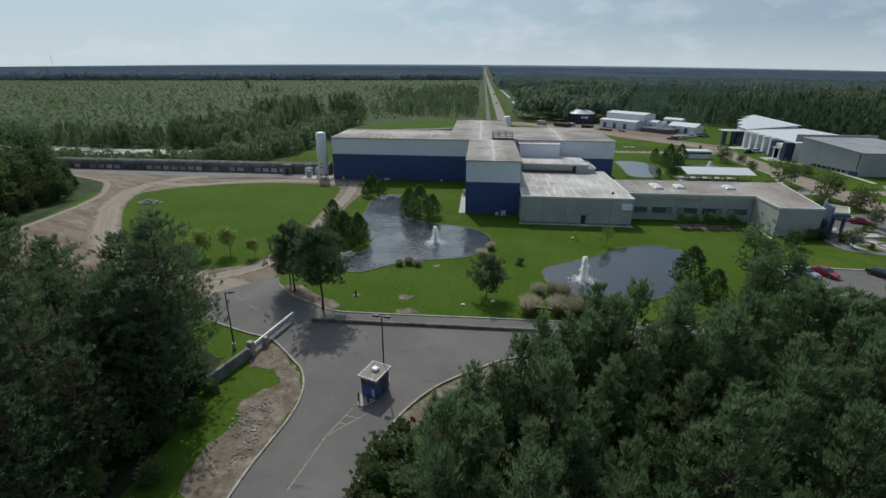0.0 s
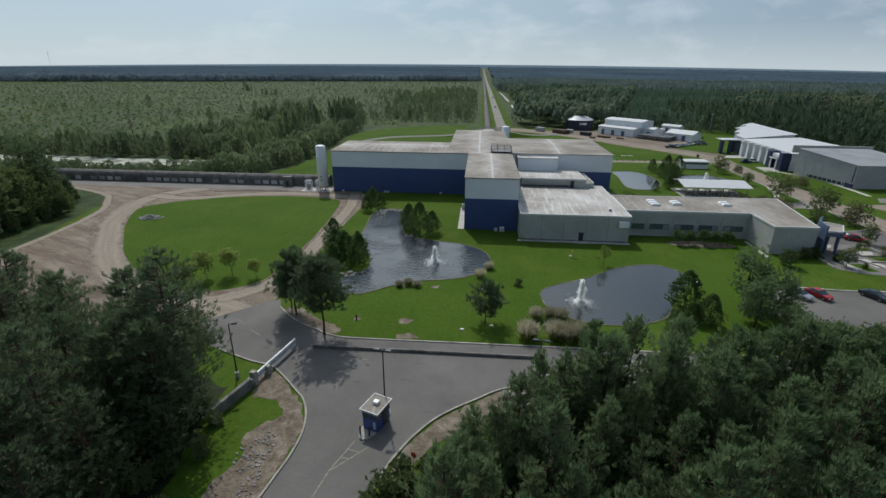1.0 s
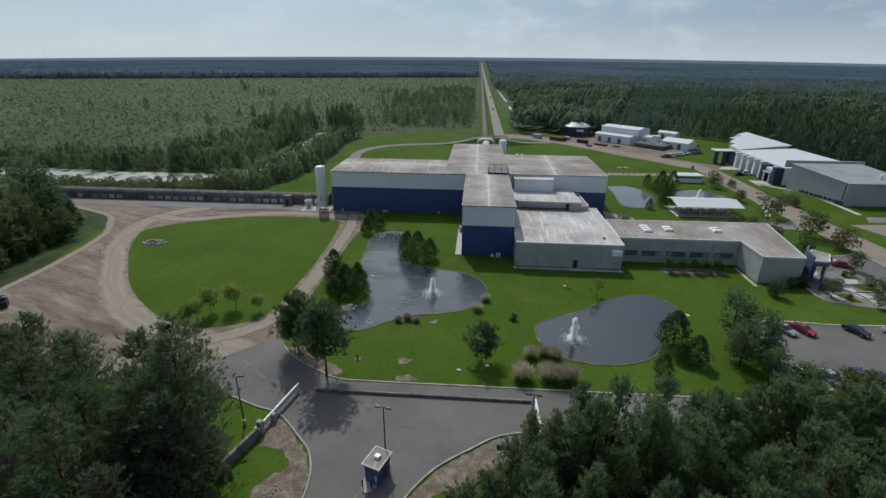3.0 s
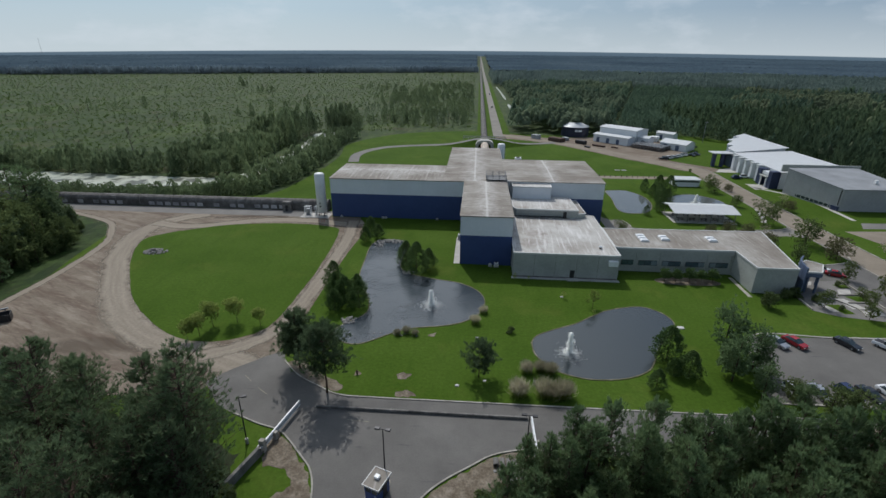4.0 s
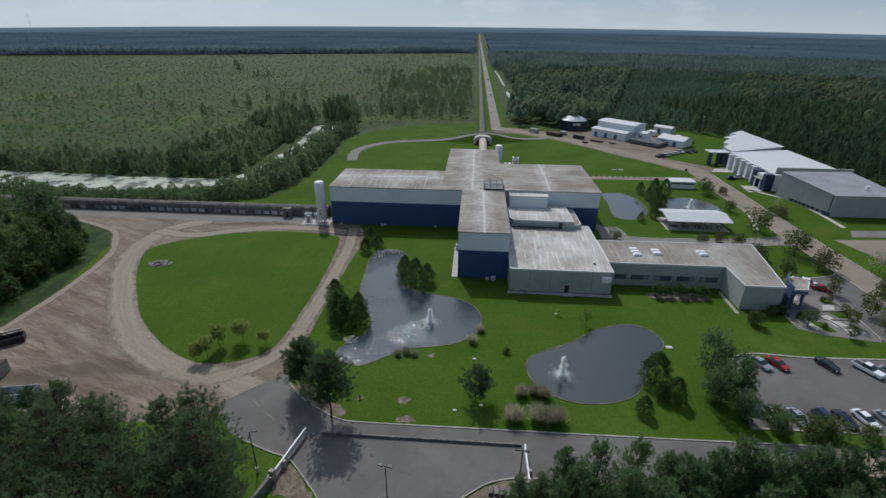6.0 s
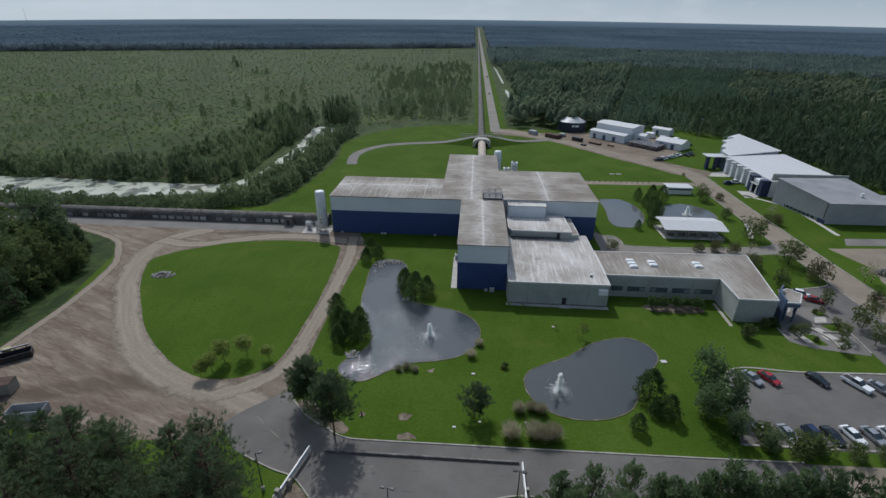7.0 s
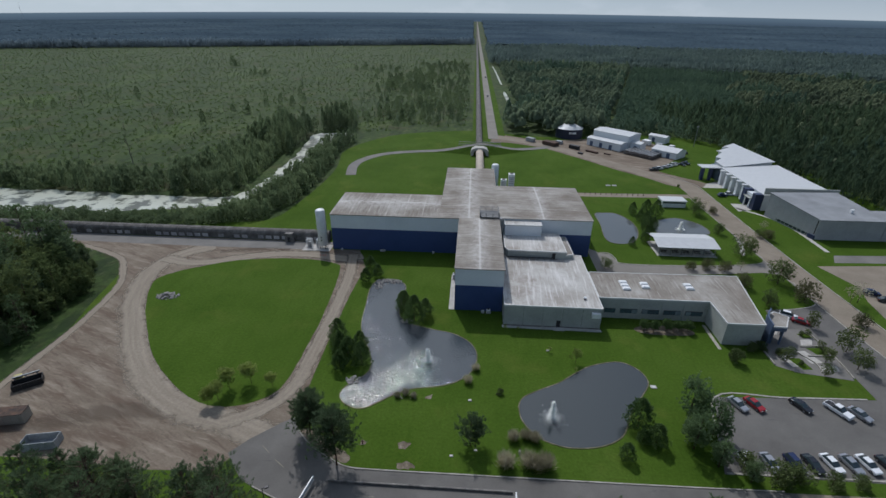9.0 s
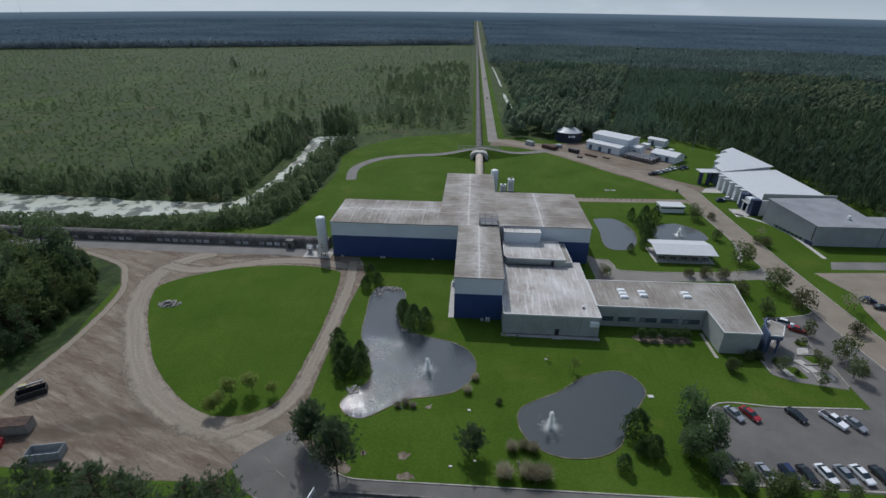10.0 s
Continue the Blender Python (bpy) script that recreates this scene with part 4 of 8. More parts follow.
def sloped_hall(top, pts, mat, roof_mat, roof_label, over=0.3):
    """Walls and a tilted roof over plan corners (x, y, height)."""
    n = len(pts)
    for i in range(n):
        (x0, y0, h0), (x1, y1, h1) = pts[i], pts[(i + 1) % n]
        d = Vector((x1 - x0, y1 - y0)).normalized()
        s = Vector((-d.y, d.x)) * 0.3
        x0, y0 = x0 + d.x * 0.302, y0 + d.y * 0.302
        bm = bmesh.new()
        v = [bm.verts.new(p) for p in ((x0, y0, 0), (x1, y1, 0), (x1, y1, h1), (x0, y0, h0), (x0 + s.x, y0 + s.y, 0), (x1 + s.x, y1 + s.y, 0), (x1 + s.x, y1 + s.y, h1), (x0 + s.x, y0 + s.y, h0))]
        for q in ((0, 1, 2, 3), (7, 6, 5, 4), (0, 3, 7, 4), (1, 5, 6, 2), (3, 2, 6, 7), (0, 4, 5, 1)):
            bm.faces.new([v[k] for k in q])
        bmesh.ops.recalc_face_normals(bm, faces=bm.faces)
        part("wall", bm, mat, top)
    cx, cy = sum(p[0] for p in pts) / n, sum(p[1] for p in pts) / n
    bm = bmesh.new()
    rows = []
    for dz in (0.0, 0.25):
        rows.append([bm.verts.new((x + over * (1 if x > cx else -1), y + over * (1 if y > cy else -1), h + dz)) for x, y, h in pts])
    f = bm.faces.new(rows[1])
    g = bm.faces.new(rows[0][::-1])
    for i in range(n):
        bm.faces.new((rows[0][i], rows[0][(i + 1) % n], rows[1][(i + 1) % n], rows[1][i]))
    bmesh.ops.triangulate(bm, faces=[f, g])
    bmesh.ops.recalc_face_normals(bm, faces=bm.faces)
    return part("roof", bm, roof_mat, top, roof_label)


hall = thing("office_hall", "long white hall with blue entrance bays", "hall")
sloped_hall(hall, [(128.2, 206, 7.0), (157, 206.6, 8.4), (158.5, 252, 7.8), (128.2, 247, 7.4)], M["white_wall"], M["white_roof"], "white metal roof")
sloped_hall(hall, [(130, 247.6, 7.7), (157, 254.5, 9.2), (149, 282, 11.6), (141.5, 277.5, 10.8), (143.4, 274.4, 10.8), (136.6, 270.6, 9.9), (138.4, 267.6, 9.9), (132, 262.5, 9.0), (133.8, 259.5, 9.0), (129.6, 256, 8.3)], M["white_wall"], M["white_roof"], "white metal roof", over=0.9)
grey_hall = thing("exhibit_hall", "plain grey windowless hall with a sloping roof", "hall")
sloped_hall(grey_hall, [(132.6, 176, 8.0), (157, 176.4, 8.0), (155.6, 203.6, 9.8), (126.6, 200, 10.2)], M["hall_grey"], M["grey_roof"], "dark grey roof")
sloped_hall(grey_hall, [(157.4, 176.6, 7.7), (182, 176.9, 7.7), (181.4, 188, 7.9), (157, 187.6, 7.9)], M["hall_grey"], M["grey_roof"], "dark grey roof")
part("parapet", block(126.8, 157.4, 204.4, 204.9, 8, 10.9), M["grey_wall"], grey_hall)

# ---- trees and shrubs ----
rng = np.random.default_rng(7)


def mesh_from(name, verts, tris):
    """A mesh from arrays of corners and triangles."""
    me = bpy.data.meshes.new(name)
    me.vertices.add(len(verts))
    me.vertices.foreach_set("co", np.asarray(verts, dtype=np.float32).ravel())
    me.loops.add(len(tris) * 3)
    me.loops.foreach_set("vertex_index", np.asarray(tris, dtype=np.int32).ravel())
    me.polygons.add(len(tris))
    me.polygons.foreach_set("loop_start", np.arange(0, len(tris) * 3, 3, dtype=np.int32))
    me.update(calc_edges=True)
    return me


def blades(centres, ways, per, length, width, spread, r):
    """Leaf blades: per blades at every centre, each one triangle, leaning about the given way."""
    c = np.repeat(centres, per, 0)
    w = np.repeat(ways, per, 0) + r.normal(0, spread, (len(c), 3))
    w /= np.linalg.norm(w, axis=1)[:, None] + 1e-9
    s = np.cross(w, r.normal(0, 1, w.shape))
    s /= np.linalg.norm(s, axis=1)[:, None] + 1e-9
    ln = length * r.uniform(0.6, 1.3, (len(c), 1))
    wd = width * r.uniform(0.7, 1.3, (len(c), 1))
    base = c + r.normal(0, length * 0.22, c.shape)
    v = np.stack([base - s * wd * 0.5, base + s * wd * 0.5, base + w * ln], 1).reshape(-1, 3)
    return v, np.arange(len(v)).reshape(-1, 3)


def pine_points(h, radius, bare, r, limbs=4.6, step=0.62, taper=0.75, tufts=6, upright=1.15):
    """Where a pine's needle tufts sit, which way they point, and its limbs."""
    pts, ways, bones = [], [], []
    z = h * bare
    while z < h * 0.985:
        f = (z - h * bare) / (h * (1 - bare))
        reach = radius * ((1 - f) ** taper) * (0.75 + 0.5 * min(1, f * 5)) + 0.25
        for _ in range(r.poisson(limbs)):
            a, ln = r.uniform(0, 2 * math.pi), reach * r.uniform(0.5, 1.12)
            up = r.uniform(0.02, 0.4) + 0.35 * f
            d = np.array([math.cos(a), math.sin(a), up])
            start = np.array([0, 0, z])
            end = start + d * ln
            if ln > 0.8:
                bones.append((start, end))
            for k in range(max(2, int(tufts * ln / radius + 1.5))):
                u = r.uniform(0.25, 1.0) ** 0.8
                off = r.normal(0, 0.16 * ln, 3) * np.array([1, 1, 0.45])
                pts.append(start + d * ln * u + off)
                ways.append(d / np.linalg.norm(d) + np.array([0, 0, upright]))
        z += step * r.uniform(0.7, 1.3)
    pts.append(np.array([0, 0, h * 0.985]))
    ways.append(np.array([0, 0, 1.0]))
    return np.array(pts), np.array(ways), bones


def crown_points(lobes, n, r, skin=0.35):
    """Points near the skin of a crown made of several lobes (x, y, z, rx, ry, rz)."""
    pts, ways = [], []
    vol = np.array([a[3] * a[4] + a[3] * a[5] for a in lobes])
    for lobe, share in zip(lobes, vol / vol.sum()):
        m = max(6, int(n * share))
        d = r.normal(0, 1, (m, 3))
        d /= np.linalg.norm(d, axis=1)[:, None]
        rad = 1 - skin * r.uniform(0, 1, (m, 1)) ** 1.4
        pts.append(np.array(lobe[:3]) + d * rad * np.array(lobe[3:]) * (1 + 0.12 * r.normal(0, 1, (m, 1))))
        ways.append(d + np.array([0, 0, 0.25]))
    return np.concatenate(pts), np.concatenate(ways)


def lobes_for(h, radius, base, r, n=7, cone=0.3):
    out = [(0, 0, base + (h - base) * 0.5, radius * 0.7, radius * 0.7, (h - base) * 0.5)]
    for _ in range(n):
        f = r.uniform(0.1, 0.85)
        rr = radius * (1 - cone * f) * r.uniform(0.35, 0.6)
        a, d = r.uniform(0, 2 * math.pi), radius * (1 - cone * f) * r.uniform(0.35, 0.7)
        out.append((math.cos(a) * d, math.sin(a) * d, base + (h - base) * f, rr, rr, rr * r.uniform(0.6, 0.9)))
    return out


def wood_bm(h, r0, bones=(), lean=0.02, r=None):
    bm = bmesh.new()
    p = Vector((0, 0, -0.1))
    n = 5
    for i in range(n):
        q = Vector((r.normal(0, lean) * h * 0.3, r.normal(0, lean) * h * 0.3, h * (i + 1) / n)) if i < n - 1 else Vector((0, 0, h))
        tube(bm, p, q, r0 * (1 - 0.85 * i / n), r0 * (1 - 0.85 * (i + 1) / n), 7, caps=i == 0)
        p = q
    for a, b in bones:
        tube(bm, a, b, r0 * 0.22, r0 * 0.07, 3, caps=False)
    return bm


def tree(name, label, category, verts, tris, leaf_mat, bm_wood, group, at):
    top = thing(name, label, category, at, group=group)
    part("trunk", bm_wood, M["bark"], top, smooth=True)
    me = mesh_from("crown", verts, tris)
    me.materials.append(leaf_mat)
    ob = new("crown", me)
    ob.parent = top
    return top


def pine(at, h, radius, bare, seed, label, group, limbs=5.4, per=9, name="pine_tree", taper=0.75, tufts=9, upright=1.15, needles="pine"):
    r = np.random.default_rng(seed)
    pts, ways, bones = pine_points(h, radius, bare, r, limbs, taper=taper, tufts=tufts, upright=upright)
    v, t = blades(pts, ways, per, 0.5, 0.12 * (9 / per) ** 0.6, 0.6, r)
    return tree(name, label, "pine", v, t, M[needles], wood_bm(h * 0.97, 0.016 * h, bones, r=r), group, at)


def leafy(at, h, radius, base, seed, label, group, mat, n=520, per=6, size=0.34, lobes=8, cone=0.3, name="tree", category="tree", trunk=0.018, skin=0.4):
    r = np.random.default_rng(seed)
    lb = lobes_for(h, radius, base, r, lobes, cone)
    pts, ways = crown_points(lb, n, r, skin)
    v, t = blades(pts, ways, per, size, size * 0.62, 0.9, r)
    bones = [((0, 0, base * 0.8 + 0.1 * h), np.array(l[:3])) for l in lb[1:6]]
    return tree(name, label, category, v, t, mat, wood_bm(h * 0.8, trunk * h, bones, r=r), group, at)


def cypress(at, h, radius, base, seed, label, group, mat, n=950, per=6, size=0.27):
    """A dense tree of teardrop outline, full from near its foot to a blunt point."""
    r = np.random.default_rng(seed)
    f = r.uniform(0, 1, n) ** 0.85
    a = r.uniform(0, 2 * math.pi, n)
    ph = r.uniform(0, 6.28, 3)
    rough = 1 + 0.17 * np.sin(3 * a + 7 * f + ph[0]) + 0.13 * np.sin(5 * a - 13 * f + ph[1]) + 0.11 * np.sin(2 * a + 22 * f + ph[2])
    rad = radius * np.minimum(1, 0.45 + 2.6 * f) * (1 - f) ** 0.63 * rough * (1.08 - 0.5 * r.uniform(0, 1, n) ** 1.3)
    pts = np.stack([np.cos(a) * rad, np.sin(a) * rad, base + f * (h - base)], 1)
    ways = np.stack([np.cos(a), np.sin(a), 0.15 + 0.9 * f], 1)
    v, t = blades(pts, ways, per, size, size * 0.6, 0.8, r)
    bones = [((0, 0, base + 0.1 * h * k), pts[int(r.integers(n))] * np.array([0.8, 0.8, 1])) for k in range(5)]
    return tree("tree", label, "tree", v, t, mat, wood_bm(h * 0.85, 0.016 * h, bones, r=r), group, at)


def spread(src, places, seed, s0=0.85, s1=1.15):
    """Copies of the given trees at plan places (x, y, height factor or none)."""
    r = np.random.default_rng(seed)
    for i, p in enumerate(places):
        s = p[2] if len(p) > 2 else r.uniform(s0, s1)
        copy_thing(src[i % len(src)], pose(p[0], p[1], 0, 0, 0, r.uniform(0, 360)) @ Matrix.Scale(s, 4))


def scatter(r, poly, n, gap):
    """About n plan places inside a polygon, at least gap apart."""
    xs, ys = [p[0] for p in poly], [p[1] for p in poly]
    out = []
    for _ in range(n * 30):
        x, y = r.uniform(min(xs), max(xs)), r.uniform(min(ys), max(ys))
        inside = False
        for (x0, y0), (x1, y1) in zip(poly, poly[1:] + poly[:1]):
            if (y0 > y) != (y1 > y) and x < (x1 - x0) * (y - y0) / (y1 - y0) + x0:
                inside = not inside
        if inside and all((x - a) ** 2 + (y - b) ** 2 > gap * gap for a, b in out):
            out.append((x, y))
            if len(out) >= n:
                break
    return out


# tall pines of the two groves by the drive
GROVE = "pines beside the drive"
PINE_LABEL = "tall dark green loblolly pine with a ragged crown"
p_a = pine((-35.2, 46.4, 0), 20.0, 4.8, 0.2, 11, PINE_LABEL, GROVE, per=8, taper=0.55, needles="pine_darkened")
p_b = pine((-40.4, 46.8, 0), 17.4, 4.4, 0.14, 12, PINE_LABEL, GROVE, per=8, taper=0.6, needles="pine_darkened")
p_c = pine((-49.4, 47.2, 0), 16.2, 4.2, 0.16, 13, PINE_LABEL, GROVE, per=8, taper=0.6, needles="pine_darkened")
p_d = pine((28.6, 46.5, 0), 13.6, 3.0, 0.1, 14, PINE_LABEL, GROVE, per=8, tufts=8, taper=0.6, upright=2.0)
p_e = pine((20.3, 43.6, 0), 13.8, 2.8, 0.1, 15, PINE_LABEL, GROVE, per=8, tufts=8, taper=0.6, upright=2.0)
p_f = pine((13.5, 44.8, 0), 9.6, 2.5, 0.05, 16, PINE_LABEL, GROVE, per=8, tufts=8, taper=0.6, upright=2.0)
spread([p_b, p_c], [(-53.4, 49.8, 0.84), (-58.8, 49.4, 0.92), (-62.6, 50, 0.86), (-68.6, 49.6, 0.95), (-39.2, 48.8, 0.8), (-73.6, 47.6, 0.95)], 26)
spread([p_a, p_b, p_c], [(-32.4, 41.8, 1.02), (-37.2, 39.8, 0.9), (-35.6, 36.6, 0.95), (-38.2, 31.4, 0.95), (-36, 27, 0.95), (-37.5, 23, 0.95), (-55.4, 47.4, 0.92), (-38.5, 42.5, 0.9), (-45.5, 42, 0.95), (-52, 42.5, 0.97), (-60, 44, 0.97), (-65.5, 46.5, 0.9), (-34, 39.5, 0.85), (-41, 38, 0.95), (-48.5, 37, 0.9), (-56.5, 38, 0.95), (-63, 38.5, 0.95),
                          (-36.5, 34, 0.85), (-43.5, 32.5, 0.9), (-51, 32, 0.95), (-58.5, 32, 0.9), (-39, 28.5, 0.85), (-46, 27, 0.9), (-54, 26, 0.9), (-33.5, 30, 0.7), (-31.6, 37.4, 0.95), (-70, 41, 0.95), (-72, 34, 0.9), (-33, 24, 0.8), (-41, 22, 0.85), (-49, 20, 0.85)], 21)
r_ = np.random.default_rng(5)
right_grove = [(p[0], p[1], r_.uniform(0.72, 1.02)) for p in scatter(r_, [(7.5, 45), (16, 50), (26, 50.5), (68, 50.5), (62, 41), (46, 27), (32, 16), (6, 14), (-2, 20), (-3, 33), (0, 39)], 112, 2.7)]
spread([p_d, p_e, p_d, p_f], right_grove, 22)
spread([p_e, p_f], [(33, 48.8, 0.86), (24.5, 48.6, 0.74), (17, 48, 0.66), (28.6, 49.4, 1.05), (38.5, 48.5, 0.95), (35.6, 49.8, 1.25), (44, 48.6, 0.95), (41.2, 49.8, 1.3), (50, 49.2, 1.0), (47, 49.8, 1.3), (57, 49, 0.95), (53.5, 49.8, 1.3), (64, 49, 1.05)], 23)

# brush at the edge of the groves
brush = leafy((-4.4, 37.5, 0), 2.2, 1.5, 0.1, 31, "dense low green brush under the pines", "brush beside the drive", M["shrub"], n=260, size=0.26, name="bush", category="bush", lobes=5)
spread([brush], [(-32.6, 44.6, 1.2), (-33.4, 37.6, 1.5), (-32.2, 33, 1.3), (-32.5, 27.5, 1.5), (-35, 31, 1.6), (-36, 45, 1.4), (12, 46.4, 1.5), (15.5, 47, 1.6), (4, 40, 1.7), (0.5, 35.5, 1.8), (-0.5, 28, 1.8), (7.5, 43, 1.7), (20.5, 48.6, 1.5), (30.5, 50, 1.4)], 25)
spread([brush], [(-8.5, 33.6, 1.4), (-8.9, 30.6, 1.3), (-6.8, 36, 1.2), (-6.2, 34.5, 1.1), (-3, 34, 1.5), (-7, 31.5, 1.0), (-4.5, 30, 1.6), (-1.5, 40.5, 1.2), (2.5, 43, 1.2), (5.5, 44.5, 1.3), (9.5, 46.5, 1.2), (-8, 28, 1.0), (-5.5, 26, 1.5), (-7.5, 23, 1.3), (-30, 42.5, 0.8), (-29, 38, 0.9), (-31, 35, 1.1), (-28.5, 30, 1.0), (-27, 25, 1.2)], 24)

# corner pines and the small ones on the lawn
p_g = pine((-23.4, 62.9, 0), 12.4, 4.0, 0.4, 41, "corner pine with a broad dark crown and bare trunk", "pines on the lawn", limbs=9, per=14, taper=0.4, tufts=16, needles="pine_darkened")
p_h = pine((-30, 68.6, 0), 11.2, 3.2, 0.35, 42, "corner pine with a broad dark crown and bare trunk", "pines on the lawn", limbs=9, per=14, taper=0.4, tufts=16, needles="pine_darkened")
spread([p_h], [(-31.6, 70.6, 0.7)], 43)
pine((1.7, 69.2, 0), 6.9, 2.7, 0.24, 44, "small pine standing alone on the lawn", "pines on the lawn", limbs=6.4, per=12, taper=0.5, tufts=11, needles="pine_darkened")

# bald cypresses and oaks round the ponds
CY = "dense green cypress at the pond edge"
c_a = cypress((-14.2, 109.6, 0), 8.8, 3.7, 0.5, 51, CY, "trees at the ponds", M["broad"], n=1250, size=0.29)
c_b = cypress((-28.4, 93.2, 0), 6.6, 3.0, 0.7, 52, CY, "trees at the ponds", M["broad"], n=1050, size=0.27)
spread([c_a, c_b], [(-17.6, 114.6, 0.8), (-11.5, 113.2, 0.86), (-18.6, 117.2, 0.6)], 53)
spread([c_b, c_a], [(-31.2, 95.8, 0.95), (-24.8, 91.2, 0.78), (-29.8, 89.6, 0.8), (-32.6, 99.4, 0.84), (-26.6, 97.6, 0.78)], 54)
spread([c_b], [(36.2, 76.6, 1.12), (31.6, 68.2, 0.62), (38.4, 72, 0.82), (35.9, 72.2, 0.55)], 55)
spread([c_b], [(-32.1, 130.6, 0.74), (-32.2, 138.4, 0.8), (-28.9, 134.2, 0.66)], 56)
c_c = leafy((47.6, 79.5, 0), 11.8, 4.0, 1.0, 57, "tall broad dark pine by the car park", "trees at the car park", M["pine"], n=900, cone=0.35, size=0.4)
spread([c_c], [(45.6, 71.6, 0.86), (51, 75.5, 0.8), (48.5, 67.6, 0.62), (53, 64.6, 0.5)], 58)
c_d = leafy((57.5, 64.9, 0), 5.0, 3.0, 0.3, 59, "rounded dark shrub tree along the car park kerb", "trees at the car park", M["shrub"], n=420)
spread([c_d], [(62, 65, 0.85), (67, 64.6, 0.7), (53, 67.5, 0.8), (72, 64.9, 0.6), (79, 65, 0.55)], 60)
y_a = leafy((-53.6, 77.4, 0), 5.2, 2.1, 1.7, 61, "young yellow-green tree on the oval lawn", "young trees", M["young"], n=330, size=0.32, trunk=0.012)
spread([y_a], [(-52.6, 80.8, 1.1), (-48.6, 83, 1.12), (-43.4, 82.4, 0.78), (-55.2, 75.9, 0.8)], 62)
thin = leafy((27, 95.6, 0), 5.0, 1.6, 1.4, 63, "thin sapling with sparse pale leaves", "young trees", M["young"], n=170, size=0.24, trunk=0.01)
spread([thin], [(21.2, 99.5, 0.4), (10.6, 108.3, 0.4), (14, 108.2, 0.3), (26.6, 92.6, 0.3)], 64)
o_a = leafy((98.9, 139.6, 0), 9.0, 4.9, 1.2, 65, "round live oak with a dark crown", "oaks behind the offices", M["shrub"], n=620, cone=0.2, size=0.4)
b_o = leafy((101.3, 129.7, 0), 6.6, 4.2, 0.7, 167, "broad brownish half-bare shrub tree", "trees along the service road", M["autumn"], n=520, size=0.4, cone=0.2)
spread([b_o], [(105.3, 200.3, 0.5), (80.5, 147.6, 0.62), (85.6, 146.8, 0.6), (74.6, 147.2, 0.5), (114, 174.5, 0.66), (87, 137.1, 0.72), (109.4, 117.5, 0.6)], 168)
spread([o_a], [(96.8, 158, 1.02), (96.7, 199.4, 0.82), (97.7, 178, 0.55), (88.5, 126.2, 0.62), (112.4, 177.2, 0.4), (46, 145.6, 0.5)], 66)
bare = leafy((116.8, 130, 0), 7.2, 3.4, 2.2, 67, "thin tree with sparse brownish leaves by the road", "trees along the service road", M["reed"], n=120, size=0.3, trunk=0.014)
spread([bare], [(114.3, 129.5, 0.95), (117, 183, 0.66), (104, 206, 0.6), (91.5, 148, 0.55)], 68)
spread([c_a], [(69.9, 197, 0.62), (74.8, 195, 0.85), (79.2, 195.2, 0.84), (70.6, 189, 0.6), (71.6, 184.6, 0.72), (69.8, 177.6, 0.8), (66.4, 168.6, 0.62), (60.5, 164.8, 0.42), (72.4, 179, 0.7)], 69)
spread([brush], [(8.1, 83.8, 0.62), (75.5, 104.6, 1.1), (73.2, 104.3, 0.9), (79, 103, 0.8), (60, 139.5, 0.5), (104, 236, 0.6)], 70)
bed = leafy((47.8, 110.6, 0), 3.4, 1.7, 1.4, 71, "broad round shrub in the mulched bed", "shrubs in the bed", M["broad"], n=380, size=0.3, name="bush", category="bush", lobes=5)
spread([bed], [(50.6, 110.7, 0.95), (54.0, 110.9, 1.04), (56.9, 111.1, 0.92), (59.7, 111.2, 0.98)], 72)
sheet("mulch_bed", [(46, 111.8), (51, 113.4), (60, 112.4), (60.6, 109.6), (51, 109), (46.5, 110)], 0.03, M["mud"], "brown mulched bed before the office windows", "soil")


def plume(at, h, radius, seed, label, group):
    r = np.random.default_rng(seed)
    n = 260
    a = r.uniform(0, 2 * math.pi, n)
    lean = r.uniform(0.05, 0.62, n)
    w = np.stack([np.cos(a) * lean, np.sin(a) * lean, np.ones(n)], 1)
    c = np.stack([np.cos(a), np.sin(a), np.zeros(n)], 1) * (r.uniform(0, 0.5, (n, 1)) * radius)
    v, t = blades(c, w, 2, h * 0.75, 0.09, 0.15, r)
    w2 = w / np.linalg.norm(w, axis=1)[:, None]
    v2, t2 = blades(c + w2 * h * 0.6, w2, 3, h * 0.46, 0.10, 0.2, r)
    top = thing("pampas_grass", label, "ornamental grass", at, group=group)
    for nm, vv, tt, mat in (("leaves", v, t, M["young"]), ("plumes", v2, t2, M["reed"])):
        me = mesh_from(nm, vv, tt)
        me.materials.append(mat)
        ob = tagged(new(nm, me), kind="stuff")
        ob.parent = top
    return top


pl = plume((8.3, 64.9, 0), 2.6, 1.6, 81, "clump of pale feathery pampas grass", "pampas clumps")
spread([pl], [(12.6, 65.3, 1.0), (15.6, 65.2, 1.02), (13.8, 64.7, 0.9), (10.2, 71.2, 0.72), (12.6, 71.8, 0.66), (14.4, 71.2, 0.7), (-14.6, 81.2, 0.42), (-12.9, 82, 0.5), (-11.1, 81.4, 0.42), (0.9, 87, 0.62), (2.7, 91.4, 0.55)], 82)

# ---- woods, thickets and scrub too many to count ----


